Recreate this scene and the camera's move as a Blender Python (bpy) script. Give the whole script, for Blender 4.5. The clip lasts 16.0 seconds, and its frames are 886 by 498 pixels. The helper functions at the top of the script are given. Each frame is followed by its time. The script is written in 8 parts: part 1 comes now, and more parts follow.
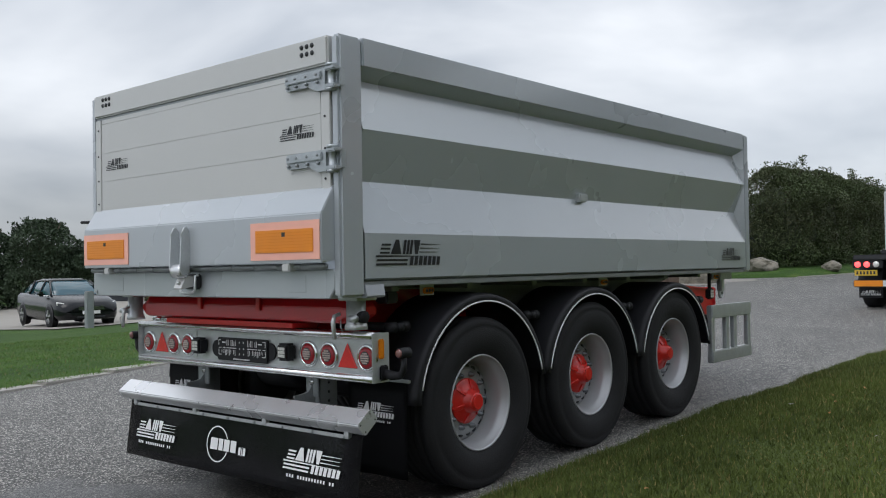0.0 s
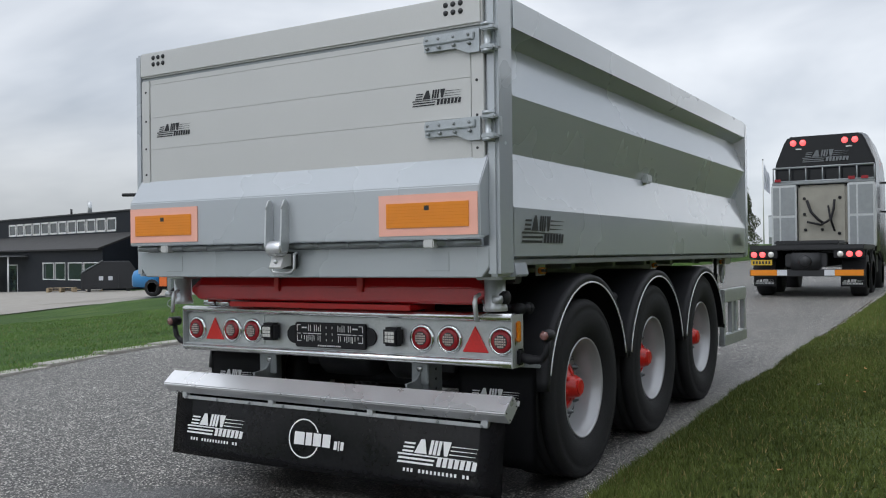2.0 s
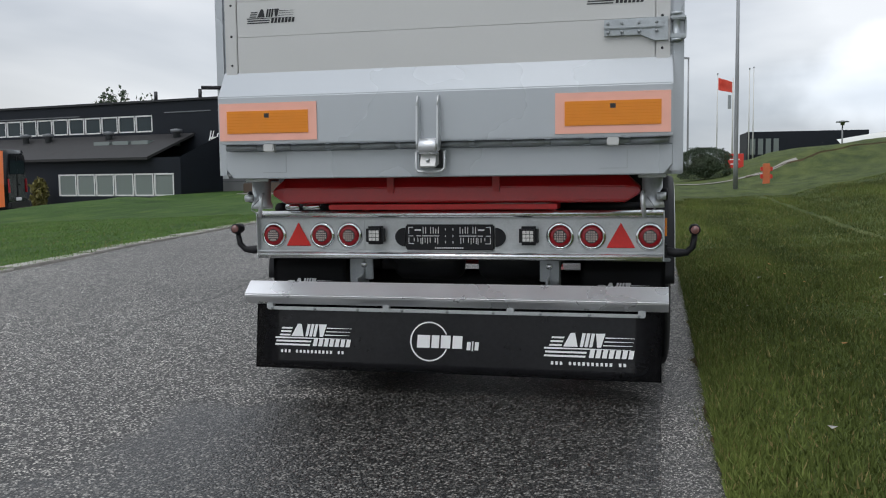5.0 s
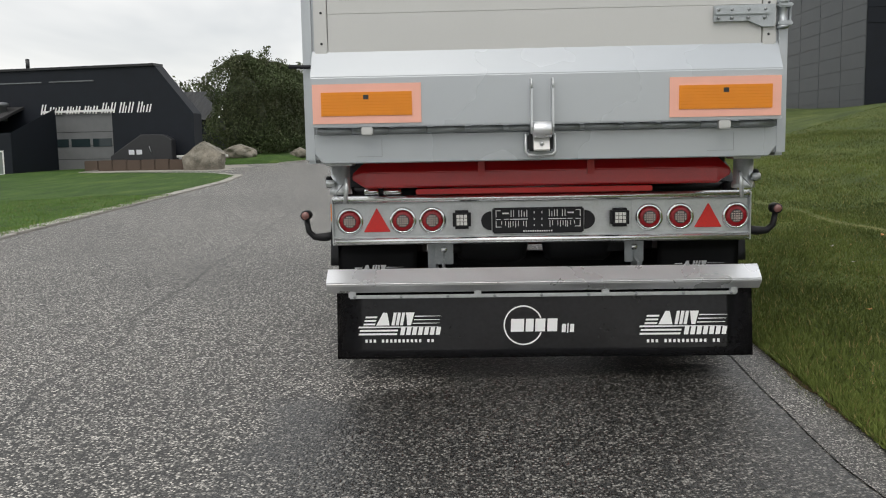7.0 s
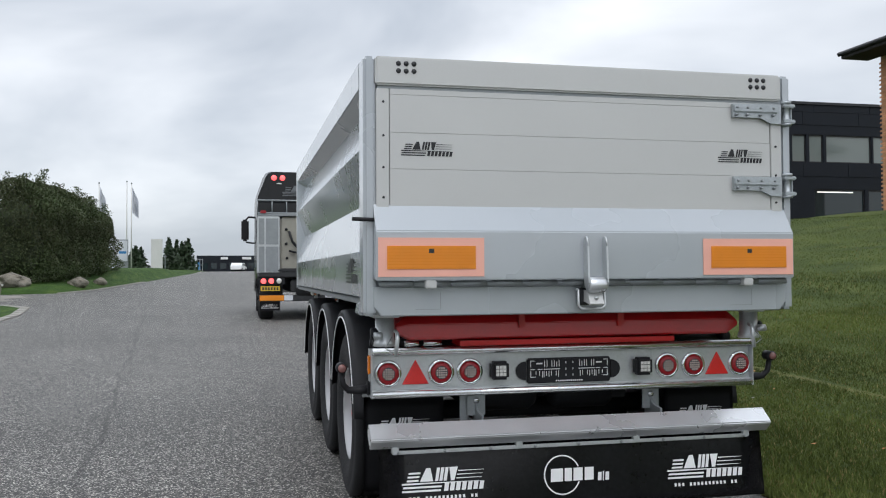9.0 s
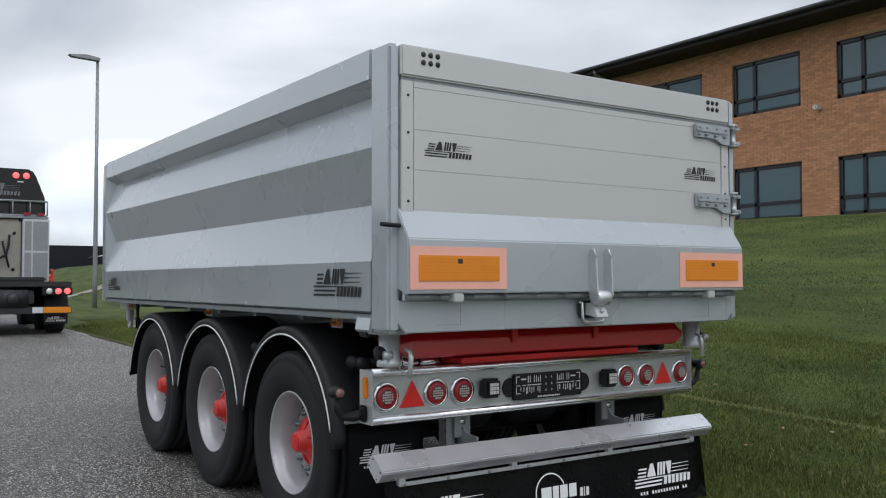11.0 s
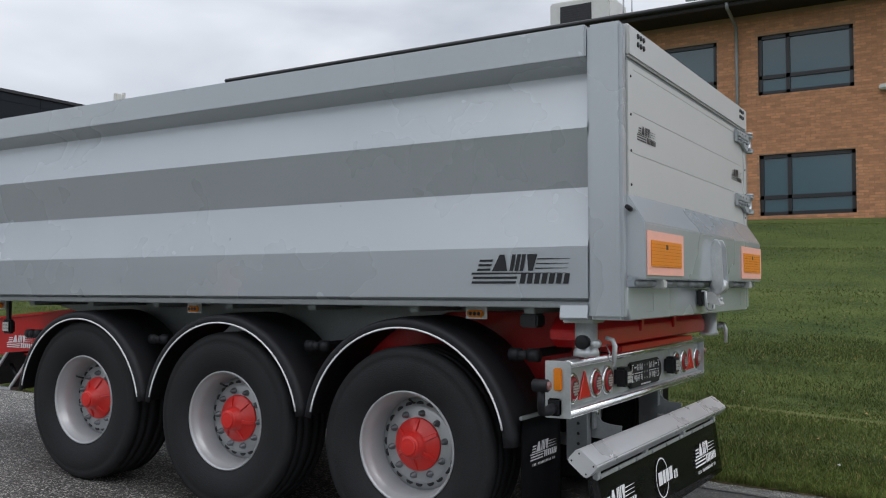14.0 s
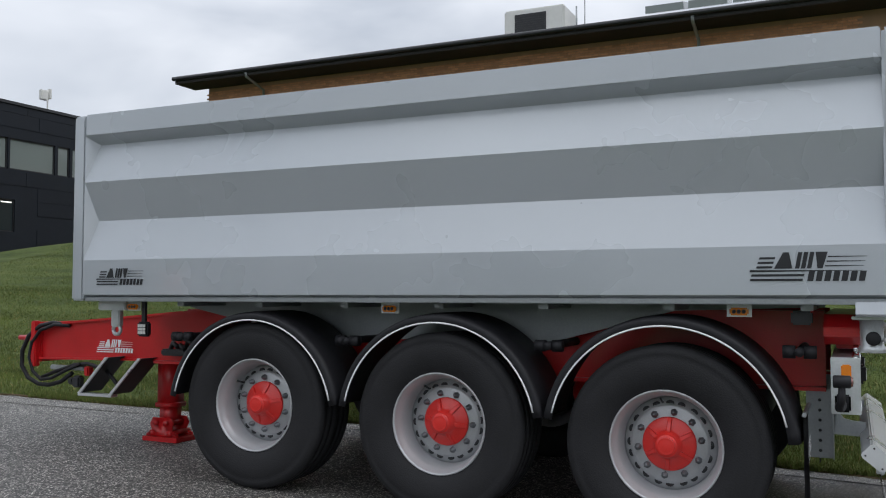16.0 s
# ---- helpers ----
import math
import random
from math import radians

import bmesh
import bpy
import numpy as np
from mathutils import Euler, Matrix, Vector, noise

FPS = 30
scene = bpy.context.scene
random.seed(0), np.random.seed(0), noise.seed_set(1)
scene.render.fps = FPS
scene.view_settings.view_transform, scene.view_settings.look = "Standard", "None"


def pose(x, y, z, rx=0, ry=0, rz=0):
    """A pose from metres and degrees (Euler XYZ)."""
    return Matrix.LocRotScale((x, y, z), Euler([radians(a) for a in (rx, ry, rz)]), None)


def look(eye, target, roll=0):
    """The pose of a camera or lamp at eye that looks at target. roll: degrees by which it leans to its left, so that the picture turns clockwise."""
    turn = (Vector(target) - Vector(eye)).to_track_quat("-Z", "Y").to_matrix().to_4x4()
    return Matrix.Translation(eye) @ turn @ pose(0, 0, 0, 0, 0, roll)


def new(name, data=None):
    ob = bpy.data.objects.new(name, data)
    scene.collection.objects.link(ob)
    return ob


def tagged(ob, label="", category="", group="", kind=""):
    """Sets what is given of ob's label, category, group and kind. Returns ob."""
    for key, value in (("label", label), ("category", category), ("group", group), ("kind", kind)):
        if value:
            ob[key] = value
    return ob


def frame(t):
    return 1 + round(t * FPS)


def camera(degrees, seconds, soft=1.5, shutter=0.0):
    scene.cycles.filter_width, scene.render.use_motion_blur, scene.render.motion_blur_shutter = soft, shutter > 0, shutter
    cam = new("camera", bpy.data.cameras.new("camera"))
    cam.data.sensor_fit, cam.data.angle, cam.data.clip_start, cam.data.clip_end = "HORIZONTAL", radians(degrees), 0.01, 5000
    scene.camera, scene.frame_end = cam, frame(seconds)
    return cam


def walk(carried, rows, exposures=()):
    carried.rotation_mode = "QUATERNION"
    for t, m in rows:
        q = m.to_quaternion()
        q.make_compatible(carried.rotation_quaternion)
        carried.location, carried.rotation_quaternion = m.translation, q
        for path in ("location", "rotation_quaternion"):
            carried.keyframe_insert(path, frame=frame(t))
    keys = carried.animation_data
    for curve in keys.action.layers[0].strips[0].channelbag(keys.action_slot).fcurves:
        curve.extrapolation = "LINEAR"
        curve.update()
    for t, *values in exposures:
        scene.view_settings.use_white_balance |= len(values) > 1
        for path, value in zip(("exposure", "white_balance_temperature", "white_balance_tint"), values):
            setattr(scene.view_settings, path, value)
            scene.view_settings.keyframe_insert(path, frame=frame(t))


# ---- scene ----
cam = camera(52.7, 16.0, soft=1.1)
PATH = [
    (0, (4.679, -3.072, 1.349), (3.377, -1.555, 1.388), -1.0),
    (0.5, (4.379, -3.315, 1.35), (3.092, -1.785, 1.388), -0.9),
    (1, (4.002, -3.46, 1.307), (2.757, -1.895, 1.342), -0.9),
    (1.5, (3.603, -3.556, 1.29), (2.435, -1.933, 1.317), -0.9),
    (2, (3.248, -3.724, 1.298), (2.22, -2.009, 1.313), -0.7),
    (2.5, (2.901, -3.851, 1.311), (2.035, -2.049, 1.319), -0.6),
    (3, (2.488, -3.995, 1.29), (1.732, -2.143, 1.284), -0.6),
    (3.5, (2.119, -4.212, 1.257), (1.475, -2.32, 1.209), -0.6),
    (4, (1.748, -4.339, 1.217), (1.182, -2.423, 1.136), -0.6),
    (4.5, (1.39, -4.455, 1.213), (0.865, -2.528, 1.1), -0.6),
    (5, (1.12, -4.591, 1.203), (0.667, -2.65, 1.036), -0.7),
    (5.2, (0.998, -4.622, 1.193), (0.585, -2.675, 1.004), -0.7),
    (7.3, (-0.613, -4.757, 1.311), (-0.608, -2.77, 1.08), -1.0),
    (7.5, (-0.762, -4.784, 1.337), (-0.702, -2.797, 1.119), -0.9),
    (8, (-1.105, -4.788, 1.388), (-0.894, -2.804, 1.257), -0.7),
    (8.5, (-1.505, -4.716, 1.422), (-1.147, -2.749, 1.419), -0.6),
    (8.7, (-1.678, -4.676, 1.418), (-1.287, -2.714, 1.45), -0.5),
    (10.8, (-3.278, -3.655, 1.451), (-2.224, -1.956, 1.522), -0.1),
    (11, (-3.432, -3.527, 1.437), (-2.305, -1.876, 1.509), -0.1),
    (11.5, (-3.796, -3.217, 1.42), (-2.524, -1.675, 1.493), 0.1),
    (12, (-4.085, -2.857, 1.374), (-2.714, -1.404, 1.455), 0.0),
    (12.5, (-4.419, -2.53, 1.371), (-2.952, -1.173, 1.452), 0.0),
    (13, (-4.698, -2.11, 1.36), (-3.123, -0.88, 1.442), 0.2),
    (13.5, (-4.937, -1.705, 1.36), (-3.285, -0.581, 1.443), 0.2),
    (14, (-5.174, -1.308, 1.341), (-3.463, -0.276, 1.427), 0.0),
    (14.5, (-5.322, -0.873, 1.314), (-3.584, 0.113, 1.402), -0.0),
    (15, (-5.567, -0.467, 1.301), (-3.814, 0.49, 1.394), -0.0),
    (15.5, (-5.742, -0.015, 1.286), (-3.961, 0.89, 1.383), -0.0),
    (16, (-5.975, 0.401, 1.298), (-4.16, 1.236, 1.398), -0.0),
]
EXPOSURES = [(0.0, 0.10, 6350, 10), (3.0, 0.17, 6350, 10), (5.0, 0.03, 6420, 10), (7.3, 0.36, 7000, 10), (8.0, 0.40, 6900, 10), (8.5, 0.32, 6400, 10), (11.0, 0.05, 6350, 10), (12.5, 0.06, 6350, 10), (14.0, 0.12, 6400, 11), (16.0, 0.17, 6350, 11)]
walk(cam, [(t, look(eye, target, roll)) for t, eye, target, roll in PATH], EXPOSURES)

# ---------------------------------------------------------------- world and light
world = bpy.data.worlds.new("overcast_sky")
scene.world = world
world.use_nodes = True
wn, wl = world.node_tree.nodes, world.node_tree.links
wn.clear()
w_out = wn.new("ShaderNodeOutputWorld")
w_add = wn.new("ShaderNodeAddShader")
w_blue = wn.new("ShaderNodeBackground")
w_cloud = wn.new("ShaderNodeBackground")
sky = wn.new("ShaderNodeTexSky")
sky.sky_type, sky.sun_disc = "NISHITA", False
sky.sun_elevation, sky.sun_rotation = radians(50), radians(190)
w_blue.inputs["Strength"].default_value = 0.012
w_cloud.inputs["Strength"].default_value = 1.03
w_tc = wn.new("ShaderNodeTexCoord")
w_sep = wn.new("ShaderNodeSeparateXYZ")
w_map = wn.new("ShaderNodeMapping")
w_map.inputs["Scale"].default_value = (1.0, 1.0, 2.6)
w_map.inputs["Rotation"].default_value = (0.0, 0.0, radians(35))
w_n1 = wn.new("ShaderNodeTexNoise")
w_n1.inputs["Scale"].default_value, w_n1.inputs["Detail"].default_value = 2.0, 5.0
w_n1.inputs["Roughness"].default_value, w_n1.inputs["Distortion"].default_value = 0.48, 0.35
w_ramp = wn.new("ShaderNodeValToRGB")
w_ramp.color_ramp.elements[0].position, w_ramp.color_ramp.elements[0].color = 0.36, (0.37, 0.405, 0.455, 1)
w_ramp.color_ramp.elements[1].position, w_ramp.color_ramp.elements[1].color = 0.66, (0.82, 0.835, 0.855, 1)
w_lift = wn.new("ShaderNodeMapRange")      # an overcast sky is brighter overhead
w_lift.inputs["From Min"].default_value, w_lift.inputs["From Max"].default_value = 0.25, 1.0
w_lift.inputs["To Min"].default_value, w_lift.inputs["To Max"].default_value = 1.0, 1.9
w_mul = wn.new("ShaderNodeVectorMath")
w_mul.operation = "SCALE"
wl.new(w_tc.outputs["Generated"], w_map.inputs["Vector"])
wl.new(w_tc.outputs["Generated"], w_sep.inputs[0])
wl.new(w_map.outputs[0], w_n1.inputs["Vector"])
wl.new(w_n1.outputs["Fac"], w_ramp.inputs["Fac"])
wl.new(w_sep.outputs["Z"], w_lift.inputs["Value"])
wl.new(w_ramp.outputs["Color"], w_mul.inputs[0])
wl.new(w_lift.outputs["Result"], w_mul.inputs["Scale"])
def w_math(op, *vals):
    nd = wn.new("ShaderNodeMath")
    nd.operation = op
    for sock, val in zip(nd.inputs, vals):
        if isinstance(val, (int, float)):
            sock.default_value = val
        else:
            wl.new(val, sock)
    return nd.outputs[0]


def w_range(value, a, b, c, d):
    nd = wn.new("ShaderNodeMapRange")
    nd.interpolation_type = "SMOOTHSTEP"
    for key, val in (("From Min", a), ("From Max", b), ("To Min", c), ("To Max", d)):
        nd.inputs[key].default_value = val
    wl.new(value, nd.inputs["Value"])
    return nd.outputs[0]


# a heavy slate-grey bank of cloud in the west
w_dot = wn.new("ShaderNodeVectorMath")
w_dot.operation = "DOT_PRODUCT"
w_dot.inputs[1].default_value = (-0.88, 0.46, 0.08)
wl.new(w_tc.outputs["Generated"], w_dot.inputs[0])
w_low = w_range(w_sep.outputs["Z"], 0.06, 0.20, 1.0, 0.0)
w_bank = w_math("MULTIPLY_ADD", w_math("MULTIPLY", w_range(w_dot.outputs["Value"], 0.80, 0.97, 0.0, 1.0), w_low), -0.36, 1.0)
# a torn bright break low in the north
w_tear = wn.new("ShaderNodeTexNoise")
w_tear.inputs["Scale"].default_value, w_tear.inputs["Detail"].default_value = 9.0, 5.0
wl.new(w_tc.outputs["Generated"], w_tear.inputs["Vector"])
w_dx = w_math("DIVIDE", w_math("SUBTRACT", w_sep.outputs["X"], 0.30), 0.19)
w_dz = w_math("DIVIDE", w_math("SUBTRACT", w_sep.outputs["Z"], 0.085), 0.062)
w_rad = w_math("ADD", w_math("ADD", w_math("MULTIPLY", w_dx, w_dx), w_math("MULTIPLY", w_dz, w_dz)), w_math("MULTIPLY_ADD", w_tear.outputs["Fac"], 1.6, -0.8))
w_front = w_range(w_sep.outputs["Y"], 0.5, 0.8, 0.0, 1.0)
w_break = w_math("MULTIPLY_ADD", w_math("MULTIPLY", w_range(w_rad, 0.35, 1.2, 1.0, 0.0), w_front), 0.62, w_bank)
w_all = wn.new("ShaderNodeVectorMath")
w_all.operation = "SCALE"
wl.new(w_mul.outputs["Vector"], w_all.inputs[0])
wl.new(w_break, w_all.inputs["Scale"])
wl.new(w_all.outputs["Vector"], w_cloud.inputs["Color"])
wl.new(sky.outputs["Color"], w_blue.inputs["Color"])
wl.new(w_blue.outputs[0], w_add.inputs[0])
wl.new(w_cloud.outputs[0], w_add.inputs[1])
wl.new(w_add.outputs[0], w_out.inputs["Surface"])
sun = new("sun", bpy.data.lights.new("sun", "SUN"))
sun.data.energy, sun.data.angle, sun.data.color = 0.70, radians(35), (1.0, 0.98, 0.955)
sun.matrix_world = look((-5, -28, 34), (0, 0, 0))

# ---------------------------------------------------------------- materials
def mat(name, base, rough=0.5, metal=0.0, var=0.12, scale=3.0, fine=60.0, bump=0.05, coat=0.0, spec=0.5, rvar=0.08, tint=None, random_tint=0.0, stretch=1.0):
    """Principled surface with broad and fine variation of colour, gloss and relief, in metres."""
    m = bpy.data.materials.new(name)
    m.use_nodes = True
    n, l = m.node_tree.nodes, m.node_tree.links
    b = n["Principled BSDF"]
    tc = n.new("ShaderNodeTexCoord")
    na, nb = n.new("ShaderNodeTexNoise"), n.new("ShaderNodeTexNoise")
    na.inputs["Scale"].default_value, na.inputs["Detail"].default_value = scale, 4.0
    nb.inputs["Scale"].default_value, nb.inputs["Detail"].default_value = fine, 3.0
    along = n.new("ShaderNodeMapping")
    along.inputs["Scale"].default_value = (1.0, stretch, 1.0)
    l.new(tc.outputs["Object"], along.inputs["Vector"])
    l.new(along.outputs[0], na.inputs["Vector"])
    l.new(tc.outputs["Object"], nb.inputs["Vector"])
    mix = n.new("ShaderNodeMath")
    mix.operation = "MULTIPLY_ADD"
    mix.inputs[1].default_value = 0.55
    half = n.new("ShaderNodeMath")
    half.operation = "MULTIPLY"
    half.inputs[1].default_value = 0.45
    l.new(nb.outputs["Fac"], half.inputs[0])
    l.new(na.outputs["Fac"], mix.inputs[0])
    l.new(half.outputs[0], mix.inputs[2])
    ramp = n.new("ShaderNodeValToRGB")
    ramp.color_ramp.elements[0].position, ramp.color_ramp.elements[1].position = 0.3, 0.7
    dark = tint or base
    ramp.color_ramp.elements[0].color = (*[c * (1 - var) for c in dark], 1)
    ramp.color_ramp.elements[1].color = (*[min(1.0, c * (1 + var)) for c in base], 1)
    l.new(mix.outputs[0], ramp.inputs["Fac"])
    colour = ramp.outputs["Color"]
    if random_tint:
        oi = n.new("ShaderNodeObjectInfo")
        hs = n.new("ShaderNodeHueSaturation")
        mr = n.new("ShaderNodeMapRange")
        mr.inputs["To Min"].default_value, mr.inputs["To Max"].default_value = 1 - random_tint, 1 + random_tint
        l.new(oi.outputs["Random"], mr.inputs["Value"])
        l.new(mr.outputs["Result"], hs.inputs["Value"])
        l.new(colour, hs.inputs["Color"])
        colour = hs.outputs["Color"]
    l.new(colour, b.inputs["Base Color"])
    rr = n.new("ShaderNodeMapRange")
    rr.inputs["To Min"].default_value, rr.inputs["To Max"].default_value = max(0.02, rough - rvar), min(1.0, rough + rvar)
    l.new(na.outputs["Fac"], rr.inputs["Value"])
    l.new(rr.outputs["Result"], b.inputs["Roughness"])
    b.inputs["Metallic"].default_value = metal
    b.inputs["Specular IOR Level"].default_value = spec
    b.inputs["Coat Weight"].default_value = coat
    b.inputs["Coat Roughness"].default_value = 0.08
    if bump:
        bp = n.new("ShaderNodeBump")
        bp.inputs["Strength"].default_value, bp.inputs["Distance"].default_value = min(1.0, bump * 4), 0.01
        l.new(nb.outputs["Fac"], bp.inputs["Height"])
        l.new(bp.outputs[0], b.inputs["Normal"])
    return m


def glass(name, colour, rough=0.03):
    m = bpy.data.materials.new(name)
    m.use_nodes = True
    b = m.node_tree.nodes["Principled BSDF"]
    b.inputs["Base Color"].default_value = (*colour, 1)
    b.inputs["Roughness"].default_value = rough
    b.inputs["Specular IOR Level"].default_value = 0.55
    return m


def glow(name, colour, strength):
    m = bpy.data.materials.new(name)
    m.use_nodes = True
    b = m.node_tree.nodes["Principled BSDF"]
    b.inputs["Base Color"].default_value = (*colour, 1)
    b.inputs["Emission Color"].default_value = (*colour, 1)
    b.inputs["Emission Strength"].default_value = strength
    b.inputs["Roughness"].default_value = 0.2
    return m


M_SILVER = mat("silver_grey_paint", (0.44, 0.470, 0.50), 0.28, 0.20, 0.06, 1.0, 260, 0.0, coat=0.85, rvar=0.07)
M_GATE = mat("anodised_aluminium_planks", (0.58, 0.58, 0.57), 0.42, 0.25, 0.04, 1.5, 180, 0.01)
M_ZINC = mat("galvanised_steel", (0.58, 0.60, 0.61), 0.34, 0.55, 0.12, 14, 90, 0.02, rvar=0.1)
M_BRUSHED = mat("brushed_aluminium", (0.74, 0.75, 0.77), 0.30, 0.62, 0.06, 5, 200, 0.0, rvar=0.10)
M_LIP = mat("polished_rolled_steel", (0.86, 0.87, 0.88), 0.24, 0.95, 0.06, 8, 200, 0.01, rvar=0.06)
M_HINGE = mat("dull_zinc_hinge", (0.42, 0.45, 0.47), 0.38, 0.5, 0.15, 14, 90, 0.03)
M_PINKLED = mat("pale_led_lens", (0.62, 0.50, 0.46), 0.18, 0.1, 0.25, 80, 300, 0.05)
M_STEEL = mat("dull_grey_steel", (0.30, 0.32, 0.33), 0.42, 0.4, 0.12, 8, 80, 0.02)
M_RED = mat("red_chassis_paint", (0.52, 0.009, 0.012), 0.34, 0, 0.14, 5, 120, 0.01, coat=0.3)
M_HUBRED = mat("bright_red_hub_paint", (0.66, 0.022, 0.016), 0.33, 0, 0.08, 20, 150, 0.02, coat=0.2)
M_TYRE = mat("tyre_rubber", (0.0165, 0.0165, 0.018), 0.72, 0, 0.35, 6, 120, 0.06, spec=0.3, rvar=0.1)
M_RUBBER = mat("black_plastic", (0.0125, 0.0125, 0.015), 0.55, 0, 0.25, 8, 200, 0.02, spec=0.32)
M_FLAP = mat("glossy_black_flap", (0.016, 0.016, 0.019), 0.11, 0, 0.3, 4, 40, 0.012, rvar=0.06)
M_DARK = mat("black_steel", (0.022, 0.023, 0.026), 0.5, 0, 0.2, 6, 80, 0.03)
M_NUT = mat("grey_wheel_nut_steel", (0.17, 0.18, 0.19), 0.36, 0.7, 0.15, 30, 120, 0.02)
M_RIM = mat("silver_rim_paint", (0.43, 0.435, 0.445), 0.34, 0.30, 0.06, 10, 150, 0.01)
M_DISC = mat("wheel_disc_paint", (0.40, 0.41, 0.42), 0.38, 0.45, 0.10, 14, 150, 0.02)
M_WHITE = mat("white_vinyl", (0.82, 0.82, 0.82), 0.45, 0, 0.03, 8, 90, 0.0)
M_BLACKVINYL = mat("black_vinyl", (0.012, 0.013, 0.016), 0.4, 0, 0.1, 8, 90, 0.0)
M_ORANGE = mat("orange_reflective_sheet", (0.80, 0.26, 0.010), 0.4, 0, 0.06, 12, 300, 0.02)
M_PINK = mat("fluorescent_border_sheet", (0.90, 0.46, 0.36), 0.45, 0, 0.05, 10, 300, 0.01)
M_REDLENS = mat("red_lamp_lens", (0.30, 0.006, 0.012), 0.22, 0, 0.2, 60, 400, 0.05, coat=0.15)
M_REDTRI = mat("red_reflector", (0.68, 0.016, 0.014), 0.22, 0, 0.12, 90, 500, 0.05, coat=0.5)
M_AMBER = mat("amber_lens", (0.75, 0.22, 0.008), 0.2, 0, 0.12, 60, 300, 0.04, coat=0.5)
M_CLEAR = mat("clear_led_lens", (0.78, 0.77, 0.74), 0.15, 0.3, 0.25, 80, 300, 0.05)
M_DIMLENS = mat("dim_pinkish_lens", (0.22, 0.10, 0.09), 0.12, 0, 0.2, 60, 300, 0.03, coat=0.5)
M_CHROME = mat("chrome", (0.75, 0.76, 0.77), 0.12, 1.0, 0.04, 20, 100, 0.0, rvar=0.04)


